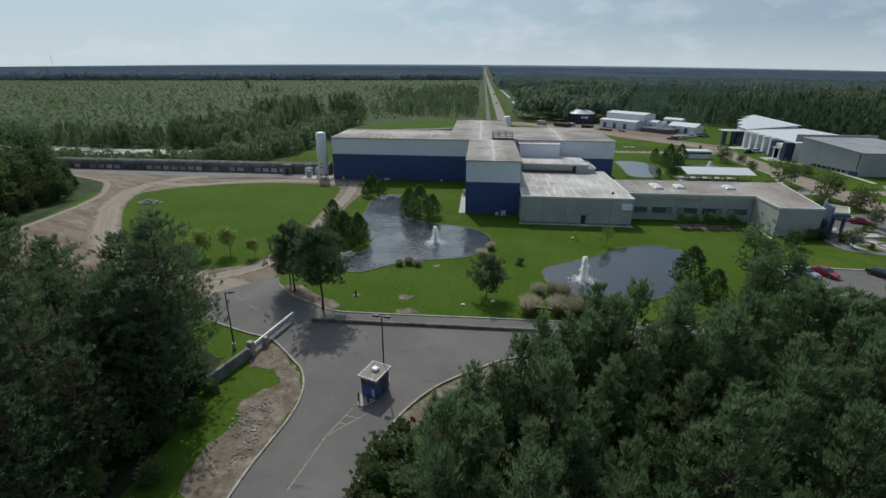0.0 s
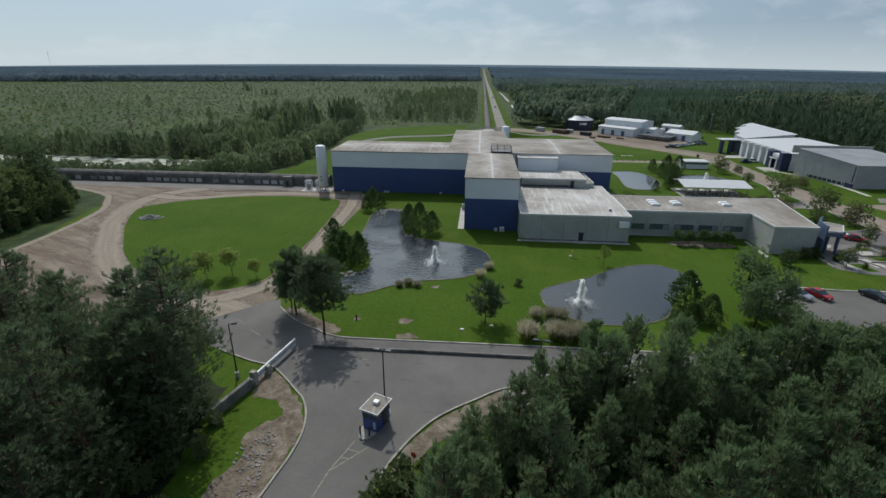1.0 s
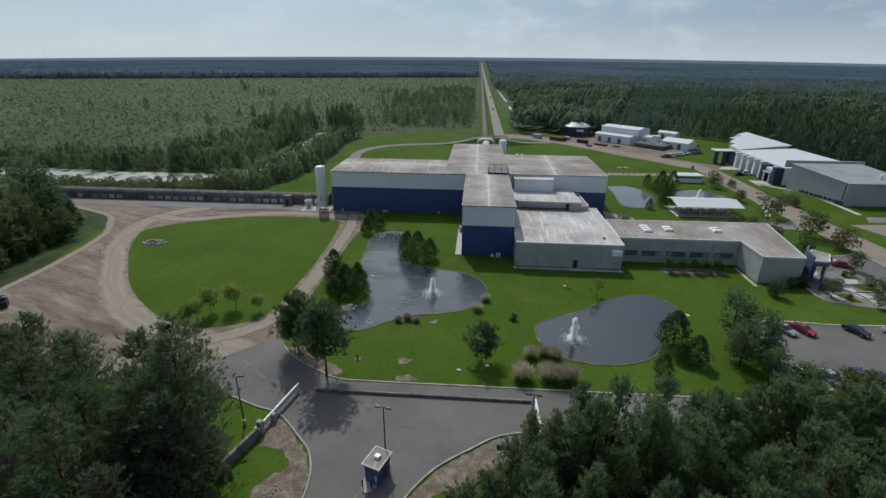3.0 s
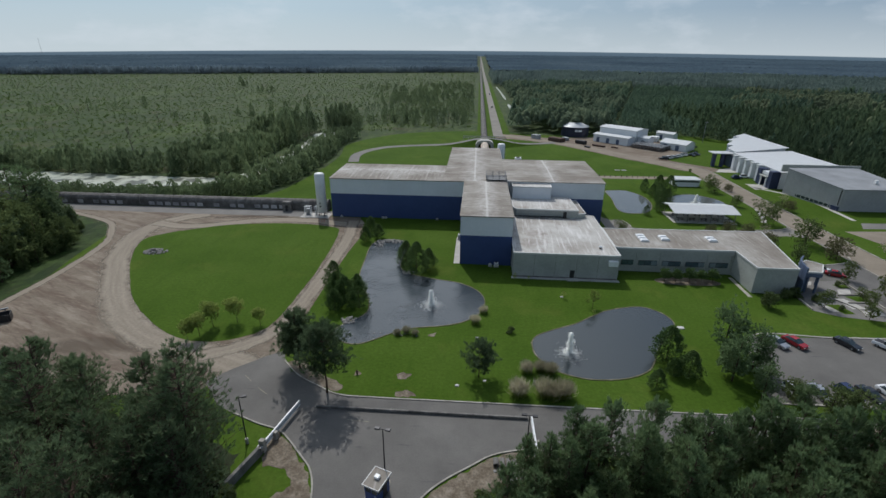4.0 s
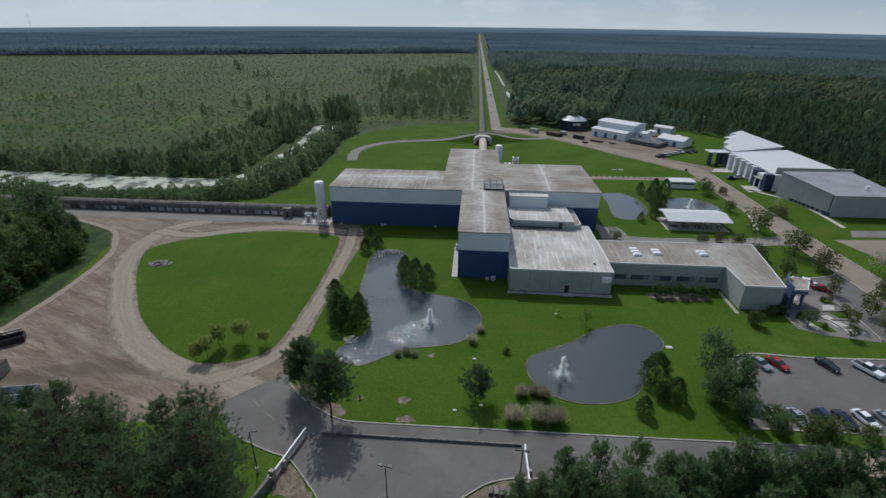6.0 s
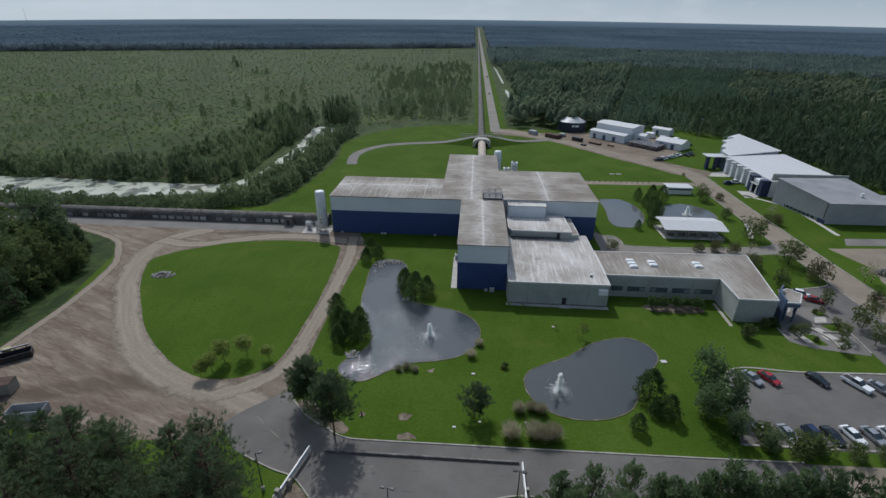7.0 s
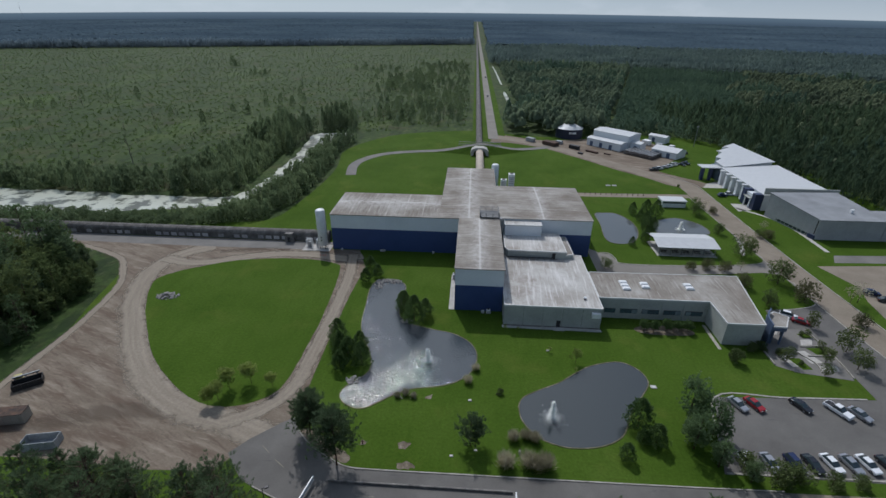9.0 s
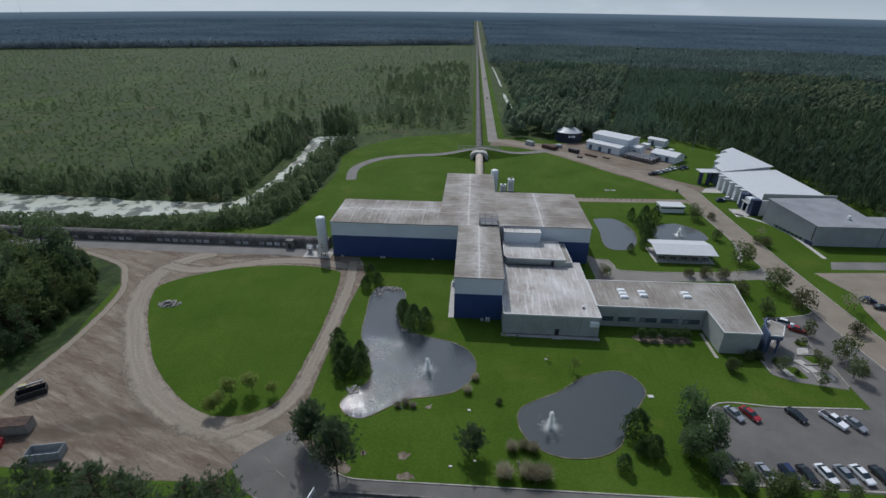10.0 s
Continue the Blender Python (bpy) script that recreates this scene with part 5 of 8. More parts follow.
def lump_template(r, rows=3, cols=7, sharp=1.0):
    """A ragged closed dome of one unit height and one unit radius."""
    v, t = [], []
    for i in range(rows):
        f = i / rows
        for j in range(cols):
            a = 2 * math.pi * (j + 0.5 * (i % 2)) / cols
            rad = (1 - f ** 2.2) * r.uniform(0.65, 1.12)
            v.append((math.cos(a) * rad, math.sin(a) * rad, max(0, f * r.uniform(0.8, 1.2)) if i else 0.0))
    v.append((r.normal(0, 0.12), r.normal(0, 0.12), 1.0))
    for i in range(rows - 1):
        for j in range(cols):
            a, b = i * cols + j, i * cols + (j + 1) % cols
            c, d = a + cols, b + cols
            t += [(a, b, c), (b, d, c)]
    for j in range(cols):
        t.append(((rows - 1) * cols + j, (rows - 1) * cols + (j + 1) % cols, len(v) - 1))
    return np.array(v), np.array(t)


def spray_template(r, n=60, base=0.15, conic=0.7, size=0.24):
    """A loose small tree of leaf blades of one unit height and about one unit radius."""
    z = base + (1 - base) * r.uniform(0, 1, n) ** 0.85
    rad = ((1 - (z - base) / (1 - base)) ** conic) * (1 - 0.5 * r.uniform(0, 1, n) ** 2)
    a = r.uniform(0, 2 * math.pi, n)
    pts = np.stack([np.cos(a) * rad, np.sin(a) * rad, z], 1)
    ways = np.stack([np.cos(a) * 0.8, np.sin(a) * 0.8, np.full(n, 0.7)], 1)
    return blades(pts, ways, 1, size * 1.5, size * 1.5, 0.5, r)


def stuff(name, label, category, mat, templates, rows, seed):
    """One object of many copies: rows of x, y, z, width, height."""
    r = np.random.default_rng(seed)
    vs, ts, at = [], [], 0
    rows = np.array(rows)
    pick = r.integers(0, len(templates), len(rows))
    for k, (tv, tt) in enumerate(templates):
        sel = rows[pick == k]
        if not len(sel):
            continue
        a = r.uniform(0, 2 * math.pi, len(sel))
        c, s = np.cos(a)[:, None], np.sin(a)[:, None]
        x = (tv[None, :, 0] * c - tv[None, :, 1] * s) * sel[:, 3:4] + sel[:, 0:1]
        y = (tv[None, :, 0] * s + tv[None, :, 1] * c) * sel[:, 3:4] + sel[:, 1:2]
        z = tv[None, :, 2] * sel[:, 4:5] + sel[:, 2:3]
        vs.append(np.stack([x, y, z], 2).reshape(-1, 3))
        off = at + np.arange(len(sel))[:, None, None] * len(tv)
        ts.append((tt[None] + off).reshape(-1, 3))
        at += len(sel) * len(tv)
    me = mesh_from(name, np.concatenate(vs), np.concatenate(ts))
    me.materials.append(mat)
    return tagged(new(name, me), label, category, kind="stuff")


def crown_template(r, n=3, blades_n=46):
    """A rounded tree top: several ragged domes with loose leaves on them; one unit high and about one unit in radius."""
    vs, ts, at = [], [], 0
    for k in range(n):
        v, t = lump_template(r, 3, 6)
        s = r.uniform(0.38, 0.62)
        a, d = r.uniform(0, 2 * math.pi), (0 if k == 0 else r.uniform(0.3, 0.62))
        z = 0.35 if k == 0 else r.uniform(0.05, 0.5)
        v = v * np.array([s, s, 0.62 if k == 0 else r.uniform(0.35, 0.5)]) + np.array([math.cos(a) * d, math.sin(a) * d, z])
        vs.append(v)
        ts.append(t + at)
        at += len(v)
    base = np.concatenate(vs)
    pick = base[r.integers(0, len(base), blades_n)]
    v, t = blades(pick + r.normal(0, 0.05, pick.shape), pick - np.array([0, 0, 0.3]), 1, 0.15, 0.13, 0.8, r)
    return np.concatenate([base, v]), np.concatenate([np.concatenate(ts), t + at])


crowns = [crown_template(rng) for _ in range(10)]
sprays = [spray_template(rng, 110, 0.12, 0.6, 0.12) for _ in range(8)]
pointed = [spray_template(rng, 96, 0.08, 0.75, 0.135) for _ in range(8)]
rounded = [spray_template(rng, 210, 0.08, 0.42, 0.125) for _ in range(8)]
tops = [spray_template(rng, 26, 0.12, 0.5, 0.3) for _ in range(12)]
low = [spray_template(rng, 18, 0.0, 0.5, 0.34) for _ in range(12)]


def polar(r0, r1, a0, a1, wide, deep, keep, r):
    """Plan places in rings round the camera, spaced by distance to fit its view; angles in degrees to the right of the
    far arm.
    """
    d = r0
    while d < r1:
        w = wide(d)
        n = int(radians(a1 - a0) * d / w)
        for a in np.radians(a0 + (np.arange(n) + r.uniform(0, 1, n)) * (a1 - a0) / max(n, 1)):
            q = d + r.uniform(-0.9, 0.9) * deep(d)
            x, y = q * math.sin(a), q * math.cos(a)
            if keep(x, y):
                yield x, y, q
        d += deep(d)


EDGE = [(28, 346), (45, 352), (60, 341), (92, 346), (130, 354), (152, 334), (166, 300), (169, 262), (171, 230), (178, 200), (184, 150)]


def east_woods(x, y):
    """East of the arm, behind the works yard and the halls."""
    if x < 27 or (x < 40 and 390 < y < 870):
        return False
    if y > 356:
        return True
    for (x0, y0), (x1, y1) in zip(EDGE, EDGE[1:]):
        if x0 <= x <= x1 and y > y0 + (y1 - y0) * (x - x0) / (x1 - x0):
            return True
    return x > 184 and y > 60


def ride(x, y):
    return abs(x - (112 + (y - 400) * 0.325)) < 2.6 and y < 1700


def field_end(x):
    """How far the open clearing reaches."""
    return 1080 + 0.42 * max(0, x + 1050)


wr = np.random.default_rng(70)
mixed_rows, oak_rows, pine_rows, near_rows, mid_rows = [], [], [], [], []
for x, y, d in polar(120, 820, 2.5, 46, lambda d: 5.0 + d * 0.002, lambda d: 5.4 + d * 0.002, lambda x, y: east_woods(x, y) and not ride(x, y), wr):
    plantation = 112 + (y - 400) * 0.325 < x < 225 + (y - 400) * 0.42 + 30 * noise.noise((x * 0.01, y * 0.01, 1)) and y > 320 or (x > 150 and y < 345 and wr.uniform() < 0.6)
    if x > 150 and y < 430 and wr.uniform() < 0.8:
        near_rows.append((x, y, 0, wr.uniform(3.4, 4.6), wr.uniform(11, 16)))
    elif plantation:
        pine_rows.append((x, y, 0, wr.uniform(3.4, 4.2), wr.uniform(9.0, 11.0)))
    elif noise.noise((x * 0.02, y * 0.02, 5)) > 0.25:
        pine_rows.append((x, y, 0, wr.uniform(3.6, 4.8), wr.uniform(12, 17)))
    else:
        h = wr.uniform(10, 14.5) * (1.18 if x < 112 + (y - 400) * 0.325 else 1.0) * (1 + 0.3 * noise.noise((x * 0.015, y * 0.015, 2)))
        (mixed_rows if x < 112 + (y - 400) * 0.325 else oak_rows).append((x, y, h * 0.3, wr.uniform(4.4, 6.2), h * 0.7))
stuff("mixed_woods", "mixed green woodland behind the works yard", "woodland", M["mixed_wood"], crowns, mixed_rows, 71)
stuff("hall_woods", "tall dark pines behind the halls", "woodland", M["hall_pine"], pointed, near_rows, 82)
stuff("oak_woods", "dull green broad-leaved woodland behind the halls", "woodland", M["oak_wood"], crowns, oak_rows, 81)
stuff("pine_woods", "green pine plantation in even rows, its colour paled with haze", "woodland", M["far_pine"], pointed, pine_rows, 72)
edge_rows = []
for x, y, d in [*polar(820, 1330, 1, 46, lambda d: 6.2, lambda d: 6.4, lambda x, y: x > 27 and not ride(x, y) and not (x < 40 and y < 870), wr),
                *polar(1180, 1760, -53, 0, lambda d: 6.0, lambda d: 7.0, lambda x, y: x < -4 and field_end(x) - 14 * wr.uniform() ** 2 < y < field_end(x) + 34, wr)]:
    stand = noise.noise((x * 0.0045, y * 0.003, 6))
    h = 12.5 + 4 * stand + wr.uniform(-2, 2.4)
    (mid_rows if x > 20 else edge_rows).append((x, y, 0.22 * h if x > 20 else 0.0, wr.uniform(3.2, 5.0), h * (0.78 if x > 20 else 1.05)))
stuff("mid_woods", "forest behind the plantation, its colour blued with haze", "woodland", M["mid_wood"], tops, mid_rows, 78)
stuff("edge_trees", "pines along the far edge of the clearing, tinted with blue haze", "woodland", M["hazed_pine"], tops, edge_rows, 80)


def canopy_mesh(r):
    """The closed canopy of the far forest: one rough sheet of tree tops, broken by the clearing and by the arm's ride."""
    span = np.radians(np.arange(-53, 48, 0.17))
    dist = [1060.0]
    while dist[-1] < 4960:
        dist.append(dist[-1] * 1.0072)
    vs, keep = [], []
    for d in dist:
        row, ok = [], []
        for a in span:
            q = d * (1 + r.uniform(-0.0034, 0.0034))
            b = a + r.uniform(-0.0013, 0.0013)
            x, y = q * math.sin(b), q * math.cos(b)
            h = 12.5 + 3.5 * noise.noise((x * 0.0022, y * 0.0014, 6)) + 2.6 * noise.noise((x * 0.03, y * 0.02, 2)) + r.normal(0, 0.9) + (r.uniform(1, 4) if r.uniform() < 0.05 else 0)
            row.append((x, y, rise(x, y) + h))
            if x > 15:
                ok.append(x > 27 + 0.002 * y and q > 1270)
            else:
                ok.append(x < -3 - 0.002 * y and y > field_end(x) + 26)
        vs += row
        keep.append(ok)
    n = len(span)
    keep = np.array(keep)
    whole = keep[:-1, :-1] & keep[1:, :-1] & keep[:-1, 1:] & keep[1:, 1:]
    i, j = np.nonzero(whole)
    a = i * n + j
    tris = np.concatenate([np.stack([a, a + 1, a + n], 1), np.stack([a + 1, a + n + 1, a + n], 1)])
    return np.array(vs), tris


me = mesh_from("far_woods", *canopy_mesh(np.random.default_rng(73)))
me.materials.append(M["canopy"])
tagged(new("far_woods", me), "forest stretching to the horizon, haze blue put into its colour", "woodland", kind="stuff")

# scrub of the clearing west of the arm
scrub_rows, sap_rows, snag_rows, bank_rows = [], [], [], []


def clearing(x, y):
    if x > -5 or y > field_end(x):
        return False
    if y > 362:
        return True
    return x < -115 and y > 206 or (x < -60 and y > 342) or (x < -95 and y > 335)


for x, y, d in polar(215, 1700, -51, 0, lambda d: 2.0 + d * 0.0052, lambda d: 2.3 + d * 0.0085, clearing, wr):
    g = noise.noise((x * 0.012, y * 0.012, 9))
    if wr.uniform() < 0.72 + 0.3 * g:
        s = wr.uniform(0.35, 1.0) ** 1.3 * 1.25 + d * 0.0007
        scrub_rows.append((x, y, -0.05, s, wr.uniform(0.5, 1.5)))
    q = wr.uniform()
    near_arm = x > -110 and y < 620
    if q < 0.02 + (0.07 if g > 0.2 else 0) + (0.16 if near_arm and y < 520 else 0):
        sap_rows.append((x, y, 0, wr.uniform(0.7, 1.7), wr.uniform(2.2, 5.5) + (2.5 if near_arm else 0)))
    elif q > 0.982:
        snag_rows.append((x, y, 0, wr.uniform(0.5, 0.9), wr.uniform(4, 9)))
for x, y, d in polar(205, 420, -50, -14, lambda d: 4.2, lambda d: 4.5, lambda x, y: (y > 203 and y < 224 + 16 * noise.noise((x * 0.02, 0, 4)) and x < -112) or (-142 < x < -112 and 203 < y < 342 and wr.uniform() < 0.75) or (342 < y < 366 and -112 < x < -30 and wr.uniform() < 0.7), wr):
    bank_rows.append((x, y, 0, wr.uniform(1.9, 3.1), wr.uniform(5, 10) * (1.7 if y > 285 else 1.25 if x > -150 else 1.0)))
for cx, cy, n, rad in ((-192, 403, 3, 6), (-207, 370, 5, 14), (-188, 441, 4, 10), (-177, 475, 3, 12), (-96, 583, 14, 24), (-69, 555, 16, 22), (-70, 640, 14, 30), (-74, 760, 16, 40), (-70, 815, 10, 26), (-166, 767, 6, 24), (-304, 669, 6, 20), (-371, 409, 4, 14), (-343, 454, 4, 16), (-379, 773, 3, 5), (-60, 440, 16, 26), (-45, 400, 14, 18), (-84, 380, 14, 18), (-30, 480, 14, 22)):
    for _ in range(n):
        bank_rows.append((cx + wr.normal(0, rad), cy + wr.normal(0, rad), 0, wr.uniform(1.5, 2.6) + cy * 0.001, wr.uniform(5, 10.5)))
bank_rows += [(-379, 773, 0, 5.0, 16), (-192, 403, 0, 2.0, 11)]
for x, y in scatter(wr, [(-8, 366), (-8, 900), (-60, 880), (-110, 640), (-70, 500), (-78, 372)], 210, 7.0):
    bank_rows.append((x, y, 0, wr.uniform(1.6, 2.9), wr.uniform(3.5, 9.5)))
bank_rows = [q for q in bank_rows if q[0] < -4]
stuff("scrub", "low olive scrub covering the old clearing", "scrub", M["scrub"], low, scrub_rows, 74)
stuff("bank_trees", "dark green trees along the marsh and in clumps on the clearing", "trees", M["bank_leaf"], rounded, bank_rows, 79)
stuff("saplings", "slender young trees scattered over the clearing", "saplings", M["mixed_wood"], sprays, sap_rows, 75)


def pole_template(r):
    bm = bmesh.new()
    tube(bm, (0, 0, 0), (r.normal(0, 0.05), r.normal(0, 0.05), 1), 0.16, 0.05, 5)
    for _ in range(3):
        z, a = r.uniform(0.4, 0.9), r.uniform(0, 6.28)
        tube(bm, (0, 0, z), (math.cos(a) * 0.9, math.sin(a) * 0.9, z + 0.12), 0.06, 0.02, 3, caps=False)
    bmesh.ops.triangulate(bm, faces=bm.faces)
    bm.verts.index_update()
    out = np.array([v.co[:] for v in bm.verts]), np.array([[v.index for v in f.verts] for f in bm.faces])
    bm.free()
    return out


stuff("dead_trunks", "bare grey dead trunks standing in the clearing", "dead trees", M["snag"], [pole_template(rng) for _ in range(4)], snag_rows, 76)

# thicket along the marsh and wood west of the yard
th_rows = []
for x, y in scatter(wr, [(-330, 172), (-200, 174), (-130, 178), (-101, 183), (-92, 200), (-90, 230), (-92, 280), (-84, 312), (-78, 318), (-83, 288), (-79, 256), (-78, 232), (-80, 197), (-86, 178), (-105, 170), (-170, 164), (-330, 160)], 620, 2.4):
    th_rows.append((x, y, 0, wr.uniform(1.7, 3.2), wr.uniform(2.8, 6.6) * (0.72 if x < -105 else 1.45 if y > 190 else 1.1)))
stuff("thicket", "tangled green thicket between the marsh and the lawn", "thicket", M["bank_leaf"], rounded, th_rows, 77)
WEST = "trees of the west wood"
w_a = leafy((-116, 118, 0), 10.5, 3.4, 0.6, 91, "dark green tree at the edge of the west wood", WEST, M["shrub"], n=620, per=4, size=0.54, cone=0.4)
w_b = leafy((-120, 108, 0), 12.0, 3.2, 0.8, 92, "dark green tree at the edge of the west wood", WEST, M["pine_darkened"], n=620, per=4, size=0.54, cone=0.6)
w_c = pine((-114, 96, 0), 12.5, 3.2, 0.08, 93, "young pine at the edge of the west wood", WEST, per=6, taper=0.6, tufts=6)
spread([w_a, w_b, w_a, w_c], scatter(wr, [(-115.8, 86), (-115.4, 104), (-116.6, 116), (-122, 125), (-127.4, 131), (-137, 137), (-150, 141.4), (-190, 147), (-215, 140), (-190, 100), (-150, 60), (-118, 62)], 105, 4.4), 94, 1.15, 1.65)
spread([w_a, w_b], [(-115.5, 98, 0.6), (-115.2, 92, 0.6), (-115.6, 108, 0.6), (-119, 120.5, 0.6), (-122.5, 127, 0.6), (-127.6, 134.6, 0.6), (-133, 139.5, 0.6), (-141, 142.6, 0.65), (-115.4, 113, 0.55)], 97)
spread([w_a], [(-116.4, 121, 0.4), (-119, 125.6, 0.4), (-122.5, 131, 0.4), (-115, 116, 0.4), (-147.5, 146, 0.5), (-114.5, 103, 0.4)], 95)


# a bare dead tree standing out of the clearing
dead = thing("dead_tree", "tall bare grey dead tree standing in the clearing", "tree", (-189, 249, 0))
dr = np.random.default_rng(96)
limbs = [((0, 0, 5 + 1.1 * i), (math.cos(i * 2.2) * (2.8 - 0.2 * i), math.sin(i * 2.2) * (2.8 - 0.2 * i), 7.4 + 1.3 * i)) for i in range(6)]
trunk_bm = wood_bm(14.5, 0.3, (), 0.03, dr)
part("trunk", trunk_bm, M["snag"], dead)
for a, b in limbs:
    part("limb", pipe(a, b, 0.16, 0.04, 5), M["snag"], dead)

# ---- beam arms ----


def arch_bm(length, half, wall_h, h, thick=0.0):
    """An arched concrete shell along x from its own corner."""
    bm = bmesh.new()
    prof = [(-half, 0.0), (-half, wall_h)] + [(half * math.cos(a), wall_h + (h - wall_h) * math.sin(a)) for a in np.linspace(math.pi, 0, 9)[1:-1]] + [(half, wall_h), (half, 0.0)]
    rows = [[bm.verts.new((x, y, z)) for y, z in prof] for x in (0, length)]
    for k in range(len(prof) - 1):
        bm.faces.new((rows[0][k], rows[0][k + 1], rows[1][k + 1], rows[1][k]))
    bm.faces.new(rows[0][::-1])
    bm.faces.new(rows[1])
    bmesh.ops.recalc_face_normals(bm, faces=bm.faces)
    return bm


M["shell"] = surface("dark_weathered_concrete", [(0.3, (0.085, 0.08, 0.074)), (0.55, (0.145, 0.137, 0.128)), (0.75, (0.225, 0.214, 0.20))], scale=0.5, fine=3.0, fine_amount=0.3, bump=0.15, bump_scale=8.0)
M["panel"] = surface("pale_worn_panel", [(0.3, (0.22, 0.21, 0.21)), (0.5, (0.40, 0.385, 0.385)), (0.7, (0.62, 0.59, 0.58))], scale=0.16, fine=3.0, fine_amount=0.3, bump=0.1)
arm = thing("beam_enclosure", "long dark arched concrete beam enclosure in segments", "beam enclosure", (0, 160.6, 0))
seg_mesh = None
for i in range(62):
    x = -52.0 - 3.05 * (i + 1)
    if seg_mesh is None:
        seg = part("segment", arch_bm(2.97, 2.1, 1.9, 3.6), M["shell"], arm)
        pan = part("panel", block(0.45, 2.55, -2.16, -2.09, 0.35, 1.65), M["panel"], seg, "pale panel")
        rib = part("joint_ring", arch_bm(0.16, 2.18, 1.95, 3.72), M["concrete_dark"], seg)
        seg_mesh = (seg.data, pan.data, rib.data)
    else:
        seg = new("segment", seg_mesh[0])
        seg.parent = arm
        if rng.uniform() < 0.8:
            pan = new("panel", seg_mesh[1])
            pan.parent, pan["label"] = seg, "pale panel"
        if rng.uniform() < 0.35:
            rib = new("joint_ring", seg_mesh[2])
            rib.parent = seg
    seg.location = (x, 0, 0)
hut = thing("door_housing", "grey concrete door housing beside the enclosure", "door housing", (-66.5, 157.6, 0))
part("body", block(-1.5, 1.5, -0.8, 0.9, 0, 3.4, bevel=0.06), M["concrete_dark"], hut)
d_ = part("door", block(-0.5, 0.5, -0.86, -0.8, 0.05, 2.15), M["dark_metal"], hut)
part("handle", block(0.32, 0.4, -0.92, -0.86, 1.0, 1.1), M["steel"], d_)

arm2 = thing("beam_enclosure", "long dark arched concrete beam enclosure beside the far road", "beam enclosure", (4.6, 0, 0))
bm = arch_bm(2.97, 2.1, 1.9, 3.6)
bmesh.ops.rotate(bm, verts=bm.verts, cent=(0, 0, 0), matrix=Matrix.Rotation(math.pi / 2, 3, "Z"))
seg = part("segment", bm, M["shell"], arm2)
seg.location = (0, 303, 0)
for i in range(1, 120):
    o = new("segment", seg.data)
    o.parent, o.location = arm2, (0, 303 + 3.05 * i, 0)
bm = bmesh.new()
for k in range(12):
    one = arch_bm(330, 2.1, 1.9, 3.6)
    bmesh.ops.translate(one, verts=one.verts, vec=(330 * k, 0, 0))
    me_ = bpy.data.meshes.new("run")
    one.to_mesh(me_)
    one.free()
    bm.from_mesh(me_)
    bpy.data.meshes.remove(me_)
bmesh.ops.rotate(bm, verts=bm.verts, cent=(0, 0, 0), matrix=Matrix.Rotation(math.pi / 2, 3, "Z"))
for v in bm.verts:
    v.co.z += rise(4.6, v.co.y + 669) + 0.3
tagged(part("far_segment", bm, M["shell"], arm2), kind="stuff").location = (0, 303 + 3.05 * 120, 0)
tube_thing = thing("beam_tube_cover", "pale tan round cover of the beam tube", "tube cover", (4.6, 0, 0))
bm = bmesh.new()
tube(bm, (0, 212.4, 2.1), (0, 290, 2.1), 2.25, 2.25, 20)
part("shell", bm, surface("tan_painted_steel", [(0.3, (0.34, 0.29, 0.235)), (0.7, (0.44, 0.385, 0.32))], scale=0.4, fine=3.0, fine_amount=0.12, rough=0.6, bump=0.0), tube_thing, smooth=True)
for i in range(9):
    part("band", pipe((0, 216 + 8.4 * i, 2.1), (0, 216.3 + 8.4 * i, 2.1), 2.32, 2.32, 20), M["steel"], tube_thing)
# portal in the bank
portal = thing("arch_portal", "round concrete portal where the arm passes under the drive", "portal", (4.6, 284.2, 0))
bm = bmesh.new()
outer = [(-5.4, 0.0), (-5.3, 2.4), (-4.4, 4.0), (-2.4, 4.9), (2.4, 4.9), (4.4, 4.0), (5.3, 2.4), (5.4, 0.0)]
inner = [(3.9 * math.cos(a), max(0.0, 0.3 + 3.8 * math.sin(a))) for a in np.linspace(0, math.pi, 8)]
ov = [[bm.verts.new((x, y, z)) for x, z in outer] for y in (0.0, 5.5)]
iv = [[bm.verts.new((x, y, z)) for x, z in reversed(inner)] for y in (0.0, 5.5)]
for row in (0, 1):
    for k in range(7):
        bm.faces.new((ov[row][k], ov[row][k + 1], iv[row][k + 1], iv[row][k]))
for k in range(7):
    bm.faces.new((ov[0][k], ov[0][k + 1], ov[1][k + 1], ov[1][k]))
    bm.faces.new((iv[0][k], iv[1][k], iv[1][k + 1], iv[0][k + 1]))
bmesh.ops.recalc_face_normals(bm, faces=bm.faces)
part("arch", bm, M["concrete"], portal)
# added dark plate in place of the shaded passage
part("shade_plate", block(-3.9, 3.9, 5.0, 5.4, 0, 4.1), M["dark_metal"], portal, "dark plate standing for the shade inside the portal")
for y_, n_ in ((292.4, 9), (298.6, 9)):
    rail = thing("bridge_rail", "low pale steel rail on the drive over the arm", "guard rail", (4.6, y_, 4.3))
    for i in range(n_):
        part("post", block(-13 + 26 * i / (n_ - 1) - 0.07, -13 + 26 * i / (n_ - 1) + 0.07, -0.07, 0.07, -0.8, 0.95), M["steel"], rail)
    part("rail", block(-13.2, 13.2, -0.1, 0.0, 0.55, 0.9), M["concrete"], rail)

# ---- tanks and plant ----


